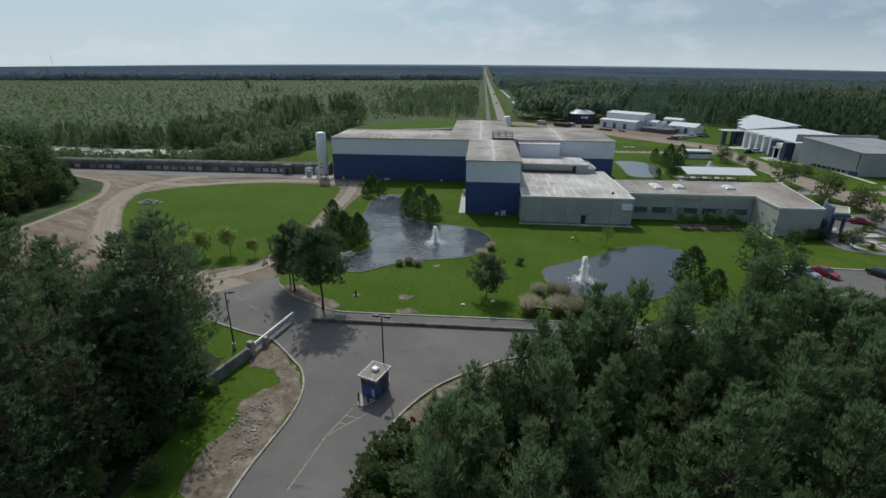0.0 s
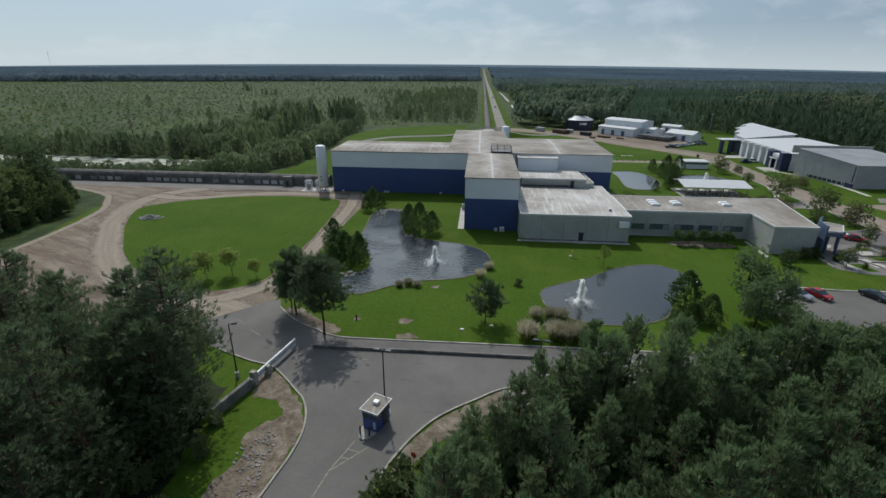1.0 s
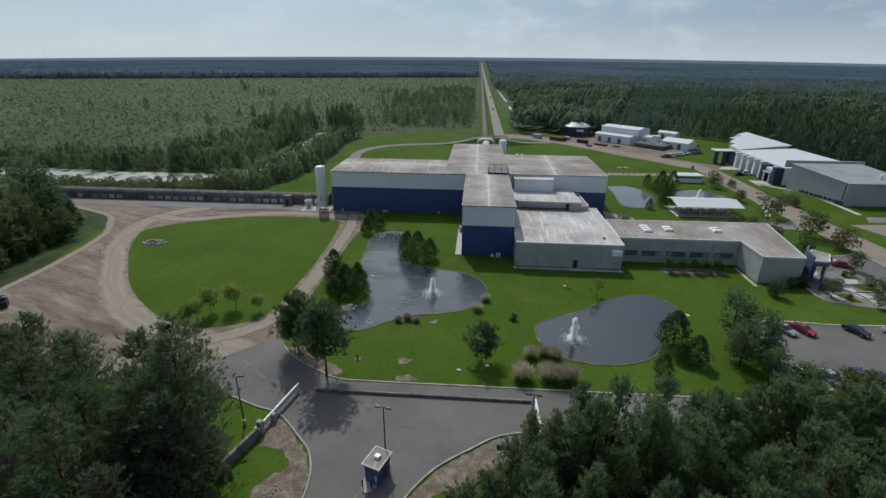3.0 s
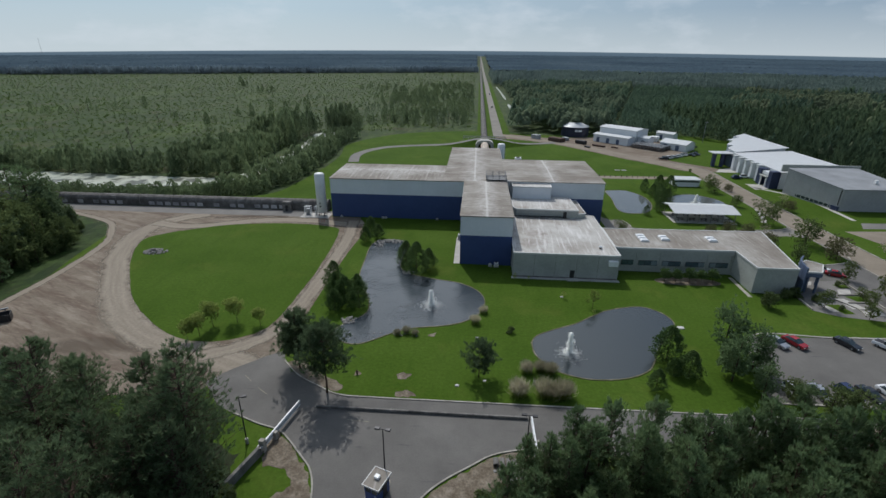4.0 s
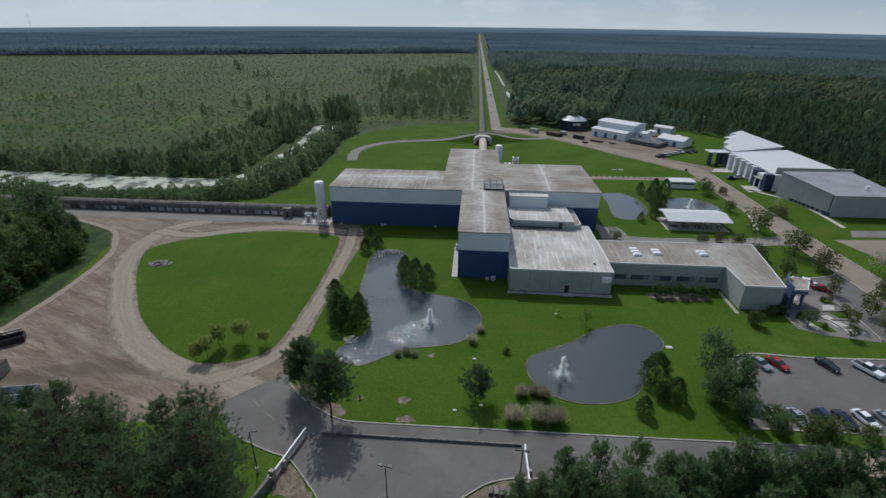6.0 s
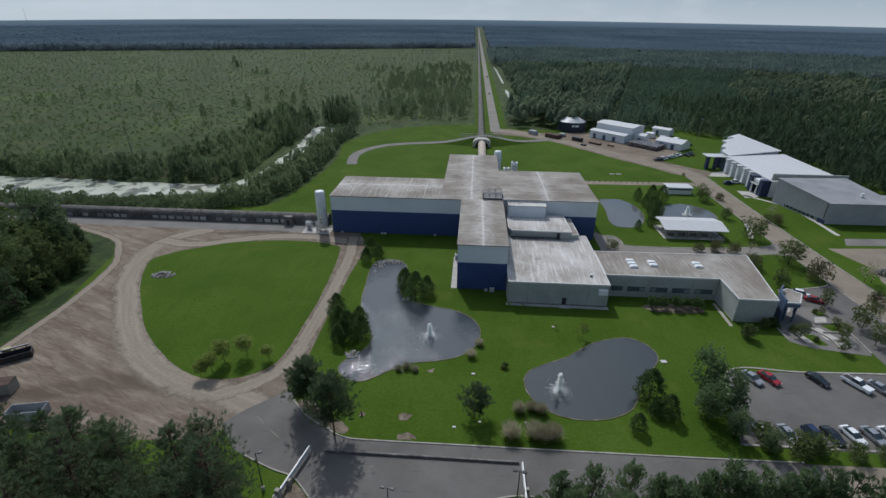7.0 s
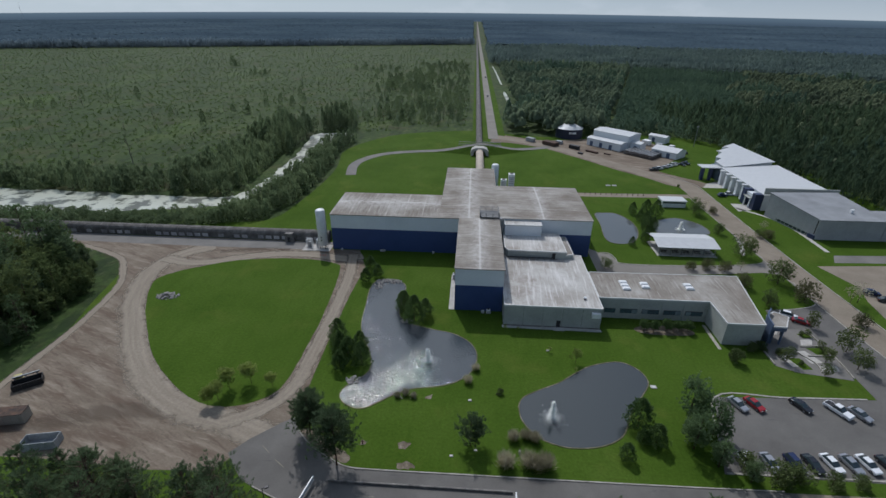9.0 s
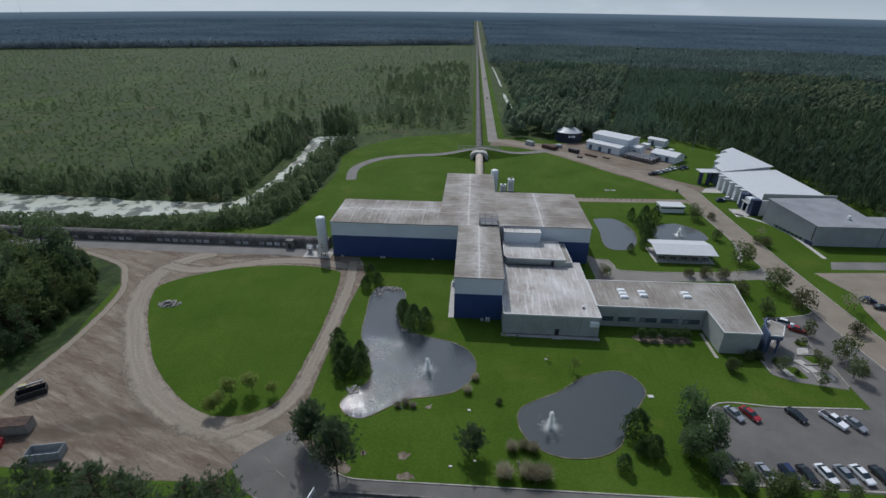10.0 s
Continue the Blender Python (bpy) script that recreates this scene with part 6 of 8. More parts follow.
def upright_tank(at, radius, h, label, legs=1.2):
    top = thing("storage_tank", label, "tank", at)
    bm = bmesh.new()
    prof = [(radius * 0.35, legs), (radius, legs + 0.5), (radius, h - 0.55), (radius * 0.86, h - 0.22), (radius * 0.5, h - 0.04), (0.02, h)]
    rows = [[bm.verts.new((r * math.cos(2 * math.pi * i / 24), r * math.sin(2 * math.pi * i / 24), z)) for i in range(24)] for r, z in prof]
    for a, b in zip(rows, rows[1:]):
        for i in range(24):
            bm.faces.new((a[i], a[(i + 1) % 24], b[(i + 1) % 24], b[i]))
    bm.faces.new(rows[0][::-1])
    part("shell", bm, M["white_paint"], top, "white painted steel shell", smooth=True)
    for a in (45, 135, 225, 315):
        c, s = math.cos(radians(a)) * radius * 0.75, math.sin(radians(a)) * radius * 0.75
        part("leg", pipe((c, s, 0.2), (c, s, legs + 0.6), 0.16, 0.16, 8), M["dark_metal"], top)
    part("base", block(-radius - 0.6, radius + 0.6, -radius - 0.6, radius + 0.6, 0, 0.22, bevel=0.03), M["concrete"], top)
    part("sign", block(-0.22, 0.22, -radius - 0.06, -radius + 0.1, h * 0.24, h * 0.24 + 0.5), M["dark_metal"], top, "small dark sign")
    part("sign", block(-0.22, 0.22, -radius - 0.06, -radius + 0.1, h * 0.32, h * 0.32 + 0.35), M["dark_metal"], top, "small dark sign")
    part("vent_pipe", pipe((radius + 0.12, 0, 0.2), (radius + 0.12, 0, h - 0.8), 0.07, 0.07, 6), M["steel"], top)
    return top


upright_tank((-52.3, 152.9, 0), 1.62, 15.2, "tall white cryogenic tank beside the blue wall")
upright_tank((10.9, 214.6, 0), 1.62, 15.4, "tall white cryogenic tank behind the roof")
for x, w, h in ((-57.6, 2.0, 3.0), (-54.6, 0.6, 3.2)):
    rk = thing("valve_rack", "white pipe rack by the cryogenic tank", "pipe rack", (x, 153.6, 0))
    for dx in (-w / 2, w / 2):
        for dy in (-0.6, 0.6):
            part("post", block(dx - 0.09, dx + 0.09, dy - 0.09, dy + 0.09, 0, h), M["white_paint"], rk)
    for dy in (-0.6, 0.6):
        part("beam", block(-w / 2 - 0.1, w / 2 + 0.1, dy - 0.1, dy + 0.1, h, h + 0.2), M["white_paint"], rk)
    part("manifold", block(-w * 0.3, w * 0.3, -0.4, 0.4, 0.1, h * 0.75, bevel=0.08), M["steel"], rk)
pad = tagged(part("tank_pad", block(-59.6, -49.6, 150.6, 155.4, 0.0, 0.14, bevel=0.03), M["concrete"]), "pale concrete pad under the tank", "pad", kind="structure")
for x in (-51.6, -50.6, -49.8):
    mk = thing("marker_post", "short red marker post by the gravel", "post", (x, 146.6, 0), group="marker posts")
    part("shaft", pipe((0, 0, 0), (0, 0, 1.0), 0.09, 0.09, 8), paint("red_paint", (0.35, 0.06, 0.04), 0.6), mk)


def chiller(at, w, d, h, label, turn=0.0):
    top = thing("chiller_unit", label, "plant unit", at, turn)
    part("casing", block(-w / 2, w / 2, -d / 2, d / 2, 0.25, h, bevel=0.06), M["white_paint"], top)
    part("base", block(-w / 2 - 0.1, w / 2 + 0.1, -d / 2 - 0.1, d / 2 + 0.1, 0, 0.25), M["concrete"], top)
    for i in range(4):
        part("louvre", block(-w * 0.38, w * 0.38, -d / 2 - 0.05, -d / 2 + 0.02, h * (0.25 + 0.15 * i), h * (0.25 + 0.15 * i) + h * 0.07), M["steel"], top)
    part("fan_guard", pipe((0, 0, h), (0, 0, h + 0.16), min(w, d) * 0.36, min(w, d) * 0.33, 14), M["dark_metal"], top)
    return top


chiller((16.2, 229.5, 0), 2.8, 2.6, 3.4, "small white chiller behind the laboratory")
chiller((20, 230, 0), 2.9, 3.0, 6.2, "tall white cooling tower behind the laboratory")
chiller((-4.3, 135.2, 0), 1.0, 1.4, 1.7, "grey air conditioner beside the blue wall")
chiller((6.2, 116.0, 0), 1.1, 0.8, 1.2, "small white air conditioner before the blue wall")
chiller((4.6, 116.1, 0), 0.7, 0.6, 0.8, "small white air conditioner before the blue wall")
for x in (-45.5, -31.2, -30.2, -12.6):
    chiller((x, 152.4, 0), 0.65, 0.5, 0.65, "small pale unit at the foot of the blue wall")
tagged(part("plant_pad", block(12, 24, 219, 226, 0.0, 0.12, bevel=0.02), M["concrete"]), "stained concrete pad behind the laboratory", "pad", kind="structure")

# steel platform and ducts on the roof
plat = thing("roof_platform", "galvanised steel platform on the roof junction", "platform", (6.7, 156.2, 13.75))
for dx in (-3.2, -1.1, 1.1, 3.2):
    for dy in (-3.0, 3.0):
        part("post", block(dx - 0.08, dx + 0.08, dy - 0.08, dy + 0.08, -0.1, 2.0), M["grey_steel"], plat)
for dy in (-3.0, 3.0):
    for z in (1.0, 1.5, 1.95):
        part("rail", block(-3.3, 3.3, dy - 0.06, dy + 0.06, z, z + 0.1), M["grey_steel"], plat)
for dx in (-3.2, 3.2):
    for z in (1.0, 1.5, 1.95):
        part("rail", block(dx - 0.06, dx + 0.06, -2.9, 2.9, z, z + 0.1), M["grey_steel"], plat)
part("deck", block(-3.3, 3.3, -3.1, 3.1, 0.4, 0.52), M["grey_steel"], plat)
for x, w in ((10.55, 0.45), (11.35, 0.35)):
    duct = thing("service_duct", "grey service duct up the wall beside the roof", "duct", (x, 0, 0))
    part("riser", block(-w / 2, w / 2, 152.0 - w, 152.0 + w, 6.7, 14.3, bevel=0.04), M["steel"], duct)
    part("run", block(-w / 2, w / 2, 139.2, 152.0 - w, 7.0, 7.0 + w, bevel=0.04), M["steel"], duct)
for i, y in enumerate((138.2, 137.7)):
    pr = thing("roof_pipe", "dark pipe run along the upper block", "pipe", (0, 0, 0))
    part("pipe", pipe((12.2, y, 7.0 + 0.25 * i), (27.5, y, 7.0 + 0.25 * i), 0.13, 0.13, 8), M["dark_metal"], pr)
for i in range(7):
    part("pipe_support", block(13 + 2.2 * i - 0.08, 13 + 2.2 * i + 0.08, 137.4, 138.4, 6.6, 7.2), M["steel"], offices)

# ---- office details ----
dr = part("door", block(24.45, 25.45, 110.28, 110.4, 0.1, 2.25), M["dark_metal"], offices, "dark steel service door")
part("door_frame", block(24.35, 24.45, 110.24, 110.4, 0.1, 2.35), M["concrete_dark"], dr)
part("door_frame", block(25.45, 25.55, 110.24, 110.4, 0.1, 2.35), M["concrete_dark"], dr)
part("handle", block(25.25, 25.33, 110.2, 110.28, 1.0, 1.1), M["steel"], dr)
part("step", block(23.6, 26.6, 108.8, 110.3, 0.0, 0.14), M["concrete"], offices)
part("vent_hood", block(33.4, 35.7, 109.4, 110.4, 4.0, 5.4, bevel=0.08), M["white_paint"], offices, "white metal vent hood")
ud = part("upper_door", block(26.6, 27.6, 138.3, 138.42, 6.65, 8.6), M["dark_metal"], offices, "dark roof door")
part("handle", block(27.4, 27.48, 138.22, 138.3, 7.5, 7.6), M["steel"], ud)
M["pane"] = paint("grey_green_glass", (0.07, 0.11, 0.12), 0.1, dirt=0.3, scale=1.5, spec=0.6)
M["pane_lit"] = paint("pane_with_pale_blind", (0.20, 0.25, 0.26), 0.25, dirt=0.2, scale=1.0, spec=0.5)
for x0, x1 in ((38.5, 41.5), (42.8, 47.5), (48.8, 53.4), (54.7, 59.3), (60.6, 65.2)):
    win = part("window", block(x0, x1, 116.12, 116.34, 1.85, 3.2), M["dark_metal"], offices, "dark ribbon window")
    n = max(2, round((x1 - x0) / 1.5))
    for k in range(n):
        a, b = x0 + (x1 - x0) * k / n + 0.05, x0 + (x1 - x0) * (k + 1) / n - 0.05
        part("pane", block(a, b, 116.07, 116.13, 1.92, 3.13), M["pane"] if (k * 3 + int(x0)) % 4 else M["pane_lit"], win)
    part("sill", block(x0 - 0.1, x1 + 0.1, 116.02, 116.3, 1.76, 1.85), M["grey_wall"], win)
for x in (37.8, 42.15, 48.15, 54.05, 59.95, 65.8):
    part("pilaster", block(x - 0.09, x + 0.09, 116.14, 116.3, 0, 6.3), M["grey_wall"], offices)
part("fascia", block(37, 66.2, 116.1, 116.3, 5.4, 6.3), M["grey_wall"], offices)
for x in (15.4, 20.6, 25.9, 31.1):
    part("wall_joint", block(x - 0.03, x + 0.03, 110.36, 110.41, 0.2, 6.3), M["concrete_dark"], offices)
part("plinth", block(10.3, 36, 110.3, 110.41, 0.0, 0.35), M["concrete_dark"], offices)


def skylight(x, y, n, label):
    top = thing("skylight", label, "skylight", (x, y, 6.58), group="roof skylights")
    for i in range(n):
        y0 = -0.9 * n + 1.8 * i
        c = part("curb", block(-1.15, 1.15, y0, y0 + 1.5, 0, 0.32), M["trim"], top)
        bm = bmesh.new()
        vs = slab(bm, -1.1, 1.1, y0 + 0.05, y0 + 1.45, 0.32, 0.62)
        for v in vs[4:]:
            v.co.x *= 0.75
            v.co.y = y0 + 0.75 + (v.co.y - y0 - 0.75) * 0.7
        part("dome", bm, M["white_paint"], c, "white plastic dome")
    return top


skylight(45.2, 123.2, 3, "triple white plastic skylight on the stained roof")
skylight(51, 123.6, 2, "double white plastic skylight on the stained roof")
skylight(63.4, 123.8, 2, "double white plastic skylight on the stained roof")
for x, y in ((32.3, 114.8),):
    rv = thing("roof_vent", "small white vent on the flat roof", "vent", (x, y, 6.58))
    part("stack", pipe((0, 0, 0), (0, 0, 0.5), 0.28, 0.28, 10), M["dark_metal"], rv)
    part("cap", pipe((0, 0, 0.5), (0, 0, 0.75), 0.5, 0.32, 10), M["white_paint"], rv)

# entrance porch with a bowed blue wall
porch = thing("entrance_porch", "blue steel entrance porch with a pale canopy", "porch")
bm = bmesh.new()
line = [Vector((77.2, 105.6)), Vector((77.5, 107.6)), Vector((78.2, 109.8)), Vector((79.3, 111.8)), Vector((80.8, 113.4))]
ribbon(bm, line, -0.15, 0.15, 0.0, 7.2)
bmesh.ops.recalc_face_normals(bm, faces=bm.faces)
M["blue_grey"] = paint("slate_blue_metal", (0.075, 0.105, 0.17), 0.5)
part("bowed_wall", bm, M["blue_grey"], porch, "slate blue bowed wall")
flat_roof(porch, [(78.1, 107.2), (81.6, 107.0), (84.8, 111.8), (82.4, 114.2), (79.6, 112.4)], 5.5, M["roof"], "pale canopy roof")
for x, y in ((81.4, 107.4), (83.1, 109.6), (84.3, 111.6), (79.2, 107.6)):
    part("column", pipe((x, y, 0), (x, y, 5.3), 0.26, 0.26, 12), M["blue_grey"], porch)
CANOPY = [Vector(p) for p in ((78.1, 107.1), (81.7, 106.9), (84.9, 111.8), (82.4, 114.3))]
for a, b in zip(CANOPY, CANOPY[1:]):
    bm = bmesh.new()
    ribbon(bm, [a, b], -0.1, 0.16, 4.35, 5.28)
    bmesh.ops.recalc_face_normals(bm, faces=bm.faces)
    part("fascia", bm, M["blue_grey"], porch, "deep slate blue fascia")
part("entrance_glass", block(79.4, 79.6, 107.6, 111.6, 0.06, 4.2), M["dark_glass"], porch, "dark entrance glass")
# entrance court: worn paving, pale slabs and low kerbs between planted beds
sheet("entrance_court", [(75.8, 98.5), (76, 105), (80, 112), (84.4, 114.3), (92.2, 114.8), (92.5, 101), (91.5, 94.2), (80, 96.2)], 0.058, M["asphalt_old"], "worn grey paving of the entrance court", "pavement", smooth=False)
for pts in ([(88.4, 109.8), (91.5, 110.1), (90.1, 107.6), (87.1, 107.3)], [(84.5, 104.7), (86.6, 104.9), (88.4, 100.4), (85.2, 99.9)], [(82.6, 113.6), (84.9, 113.8), (83.5, 111.7), (82, 111.4)], [(79.3, 102.8), (80.6, 103), (81.4, 98.6), (79.8, 98.2)], [(86.2, 99), (90.8, 99.4), (90.4, 97.4), (86, 97)]):
    sheet("paving_slab", pts, 0.075, M["concrete"], "pale concrete slab in the entrance court", "pavement", smooth=False)
for pts in ([(92.4, 114.6), (92.6, 109), (92.5, 101), (91.8, 95)], [(83, 106), (86.2, 100.2), (85.6, 96.6)], [(86.4, 106.6), (89.8, 106.9), (92.2, 107.2)], [(75.9, 98.8), (76, 104.6)], [(86.2, 102.8), (88.6, 103), (92.2, 103.2)]):
    kerb(pts, "low pale kerb round the court beds", 0.3, 0.32, steps=3)
for pts in ([(87.6, 106.2), (91.8, 106.6), (91.9, 103.7), (88.9, 103.4)], [(88.9, 112.4), (91.9, 112.6), (92, 110.8), (89.6, 110.4)], [(80.4, 101.6), (83.4, 101.8), (84.2, 97.6), (81.8, 97.4)]):
    sheet("planting_bed", pts, 0.08, M["lawn"], "small green bed in the entrance court", "flower bed", smooth=False)
kerb([(86.8, 123.4), (93.3, 124.3), (100.6, 126.2), (103.8, 128.3), (105.4, 130.8), (104.9, 136), (104.5, 141)], "pale concrete kerb round the tree island", 0.35, 0.15)
M["olive"] = leaf("olive_leaves", (0.078, 0.108, 0.036), (0.17, 0.21, 0.078), 0.45)
c_t = leafy((97.0, 105.4, 0), 7.4, 3.4, 1.6, 171, "olive-green shade tree beside the parking lane", "trees of the entrance court", M["olive"], n=420, size=0.36)
spread([c_t], [(94.8, 115.8, 0.66), (79, 100, 0.6), (88.9, 100.6, 0.62), (90.2, 105, 0.42), (85.4, 95.4, 0.5), (95.2, 98.6, 0.8), (91, 111.6, 0.3), (110.5, 106, 0.7), (110, 96, 0.6)], 172)
shr = leafy((66.6, 99.0, 0), 3.6, 2.2, 0.4, 173, "dense dark shrub on the lawn by the offices", "shrubs by the offices", M["shrub"], n=420, size=0.3, name="bush", category="bush")
spread([shr], [(72.6, 103.6, 0.7), (82.2, 99.2, 0.35), (89.6, 111.6, 0.4), (91, 104.6, 0.35)], 174)

# ---- gate house ----
FORE = -21.0
isl = tagged(part("island_kerb", block(0, 1, 0, 1, 0, 0.1), M["kerb"]), "rounded concrete island under the booth", "kerb", kind="structure")
bm = bmesh.new()
pts = [Vector((math.cos(a) * 1.12, math.sin(a) * 2.75 + (0.2 if math.sin(a) > 0 else -0.2))) for a in np.linspace(0, 2 * math.pi, 28)[:-1]]
lo, hi = [bm.verts.new((*p, 0)) for p in pts], [bm.verts.new((*(p * 0.985), 0.16)) for p in pts]
bm.faces.new(hi)
for i in range(len(pts)):
    bm.faces.new((lo[i], lo[(i + 1) % len(pts)], hi[(i + 1) % len(pts)], hi[i]))
bm.to_mesh(isl.data)
bm.free()
isl.matrix_world = pose(-11.3, 44.1, 0, 0, 0, FORE)
booth = thing("guard_booth", "small blue guard booth with a flat pale roof", "booth", (-11.1, 44.1, 0.16), FORE)
M["booth_blue"] = paint("bright_blue_panel", (0.04, 0.082, 0.25), 0.5)
for a in ((-0.95, 0.95, -1.35, -1.29), (-0.95, 0.95, 1.29, 1.35), (-0.95, -0.89, -1.29, 1.29), (0.89, 0.95, -1.29, 1.29)):
    part("wall", block(*a, 0, 1.55), M["booth_blue"], booth, "blue panel")
for a in ((-0.9, 0.9, -1.33, -1.3), (-0.9, 0.9, 1.3, 1.33), (-0.93, -0.9, -1.29, 1.29), (0.9, 0.93, -1.29, 1.29)):
    part("window", block(*a, 1.55, 2.2), M["dark_glass"], booth, "dark window glass")
for x, y in ((-0.92, -1.32), (0.92, -1.32), (-0.92, 1.32), (0.92, 1.32), (-0.92, 0.0), (0.92, 0.0), (0.0, -1.32)):
    part("post", block(x - 0.06, x + 0.06, y - 0.06, y + 0.06, 1.55, 2.25), M["booth_blue"], booth)
part("header", block(-0.97, 0.97, -1.37, 1.37, 2.25, 2.55), M["booth_blue"], booth)
rf = part("roof", block(-1.2, 1.2, -1.55, 1.55, 2.55, 2.72, bevel=0.03), M["roof"], booth, "stained pale roof")
for a in ((-1.23, 1.23, -1.58, -1.49), (-1.23, 1.23, 1.49, 1.58), (-1.23, -1.14, -1.49, 1.49), (1.14, 1.23, -1.49, 1.49)):
    part("roof_edge", block(*a, 2.56, 2.78), M["trim"], rf)
part("cooler", block(-0.35, 0.35, -0.2, 0.45, 2.72, 3.1, bevel=0.06), M["white_paint"], booth, "white roof cooler")
part("emblem", block(0.45, 0.75, -1.42, -1.36, 0.35, 1.35, bevel=0.02), paint("pale_emblem", (0.5, 0.52, 0.6), 0.5), booth, "pale plain emblem")
part("door", block(0.95, 0.99, -0.2, 0.7, 0.02, 2.1), M["dark_metal"], booth, "dark sliding door")
for x, y in ((-12.6, 42.2), (-11.5, 42.0), (-10.2, 46.2), (-11.0, 46.0)):
    bo = thing("bollard", "dark steel bollard on the booth island", "bollard", (x, y, 0.14), group="booth bollards")
    part("shaft", pipe((0, 0, 0), (0, 0, 1.1), 0.1, 0.1, 10), M["dark_metal"], bo)
    part("cap", pipe((0, 0, 1.1), (0, 0, 1.16), 0.11, 0.05, 10), M["dark_metal"], bo)


def lamp_post(at, h, heads, turn, label):
    top = thing("street_lamp", label, "street lamp", at, turn, group="lamps of the drive")
    part("foot", pipe((0, 0, 0), (0, 0, 0.9), 0.26, 0.24, 12), M["concrete"], top)
    part("pole", pipe((0, 0, 0.9), (0, 0, h), 0.1, 0.07, 10), M["dark_metal"], top)
    for s in heads:
        a = part("arm", block(min(0, 0.5 * s), max(0, 0.5 * s), -0.04, 0.04, h - 0.12, h - 0.02), M["dark_metal"], top)
        part("lamp_head", block(min(0.35 * s, 1.05 * s), max(0.35 * s, 1.05 * s), -0.22, 0.22, h - 0.16, h + 0.06, bevel=0.04), M["dark_metal"], a)
    return top


lamp_post((-10.6, 46.6, 0.1), 8.5, (-1, 1), -8, "double-headed dark street lamp behind the booth")
lamp_post((-31.6, 51.2, 0), 8.3, (1,), 20, "single dark street lamp beside the gate wall")
lamp_post((8.2, 51.0, 0), 8.2, (-1, 1), -8, "dark street lamp beside the swing barrier")
lamp_post((11.2, 67.8, 0), 1.6, (), 0, "short dark post by the pampas grass")


def gate(at, turn, label, run=8.0, wall=True):
    top = thing("crash_gate", label, "gate", at, turn)
    arm_ = part("boom", block(-0.12, 0.12, 0.2, run, 1.05, 1.45, bevel=0.03), M["white_paint"], top, "white steel boom")
    part("lower_beam", block(-0.09, 0.09, 0.4, run - 0.1, 0.5, 0.68), M["white_paint"], arm_)
    part("mesh_panel", block(-0.02, 0.02, 0.4, run - 0.15, 0.68, 1.05), M["pale_steel"], arm_, "pale sheet between the beams")
    for i in range(8):
        y = 0.6 + (run - 1.0) * i / 7
        part("strut", block(-0.05, 0.05, y - 0.05, y + 0.05, 0.66, 1.07), M["steel"], arm_)
    part("pier", block(-0.4, 0.4, -0.55, 0.15, 0, 2.05, bevel=0.06), M["kerb"], top)
    part("pier", block(-0.2, 0.6, 2.0, 2.6, 0, 1.35, bevel=0.06), M["kerb"], top)
    part("counterweight", block(-0.4, 0.4, -1.1, -0.5, 0.7, 1.4, bevel=0.05), M["steel"], top)
    return top


gate((-28.6, 50.2, 0), -12.5, "white swing barrier with concrete piers, closed back", 9.2)
gate((9.8, 51.3, 0), 0.5, "white swing barrier on the lawn side of the drive", 7.2)
gw = tagged(part("gate_wall", block(-0.25, 0.25, 0, 6.6, 0, 1.5, bevel=0.04), M["concrete_dark"]), "low weathered concrete wall beside the gate", "wall", kind="structure")
gw.matrix_world = pose(-30.6, 43.2, 0, 0, 0, -16.4)
median = tagged(part("median_barrier", block(-24, 9.3, 59.1, 59.45, 0, 0.5, bevel=0.06), M["concrete_dark"]), "long low weathered concrete barrier across the road", "barrier", kind="structure")
stop = thing("road_sign", "red octagonal sign on a thin post", "sign", (-5.95, 38.2, 0), 150)
part("post", pipe((0, 0, 0), (0, 0, 1.75), 0.04, 0.04, 8), M["steel"], stop)
bm = bmesh.new()
tube(bm, (0, -0.03, 1.5), (0, -0.06, 1.5), 0.38, 0.38, 8)
part("plate", bm, paint("red_sign_paint", (0.4, 0.03, 0.03), 0.5), stop, "red sign plate")
for i in range(4):
    cv = thing("culvert_pipe", "round concrete culvert pipe in the bank", "pipe", (4.1 + 0.86 * i, 49.7 - 0.04 * i, 0.3), group="culvert pipes")
    bm = bmesh.new()
    n = 16
    ro = [[bm.verts.new((r * math.cos(2 * math.pi * k / n), y, r * math.sin(2 * math.pi * k / n))) for k in range(n)] for r, y in ((0.38, 0), (0.38, 1.2), (0.3, 1.2), (0.3, 0))]
    for a, b in zip(ro, ro[1:] + ro[:1]):
        for k in range(n):
            bm.faces.new((a[k], a[(k + 1) % n], b[(k + 1) % n], b[k]))
    bmesh.ops.recalc_face_normals(bm, faces=bm.faces)
    part("pipe", bm, M["concrete_dark"], cv, smooth=False)
    # a dark disc plugs the pipe to paint its shaded depth
    part("inside", pipe((0, 0.5, 0), (0, 0.6, 0), 0.3, 0.3, 12), M["dark_metal"], cv, "dark disc standing for the shade in the pipe")
hy = thing("fire_hydrant", "small dark red hydrant on a bare patch", "hydrant", (-19.6, 68.1, 0))
part("barrel", pipe((0, 0, 0), (0, 0, 0.75), 0.16, 0.13, 10), M["rust"], hy)
part("bonnet", pipe((0, 0, 0.75), (0, 0, 0.95), 0.17, 0.04, 10), M["rust"], hy)
part("outlet", pipe((-0.28, 0, 0.5), (0.28, 0, 0.5), 0.08, 0.08, 8), M["rust"], hy)
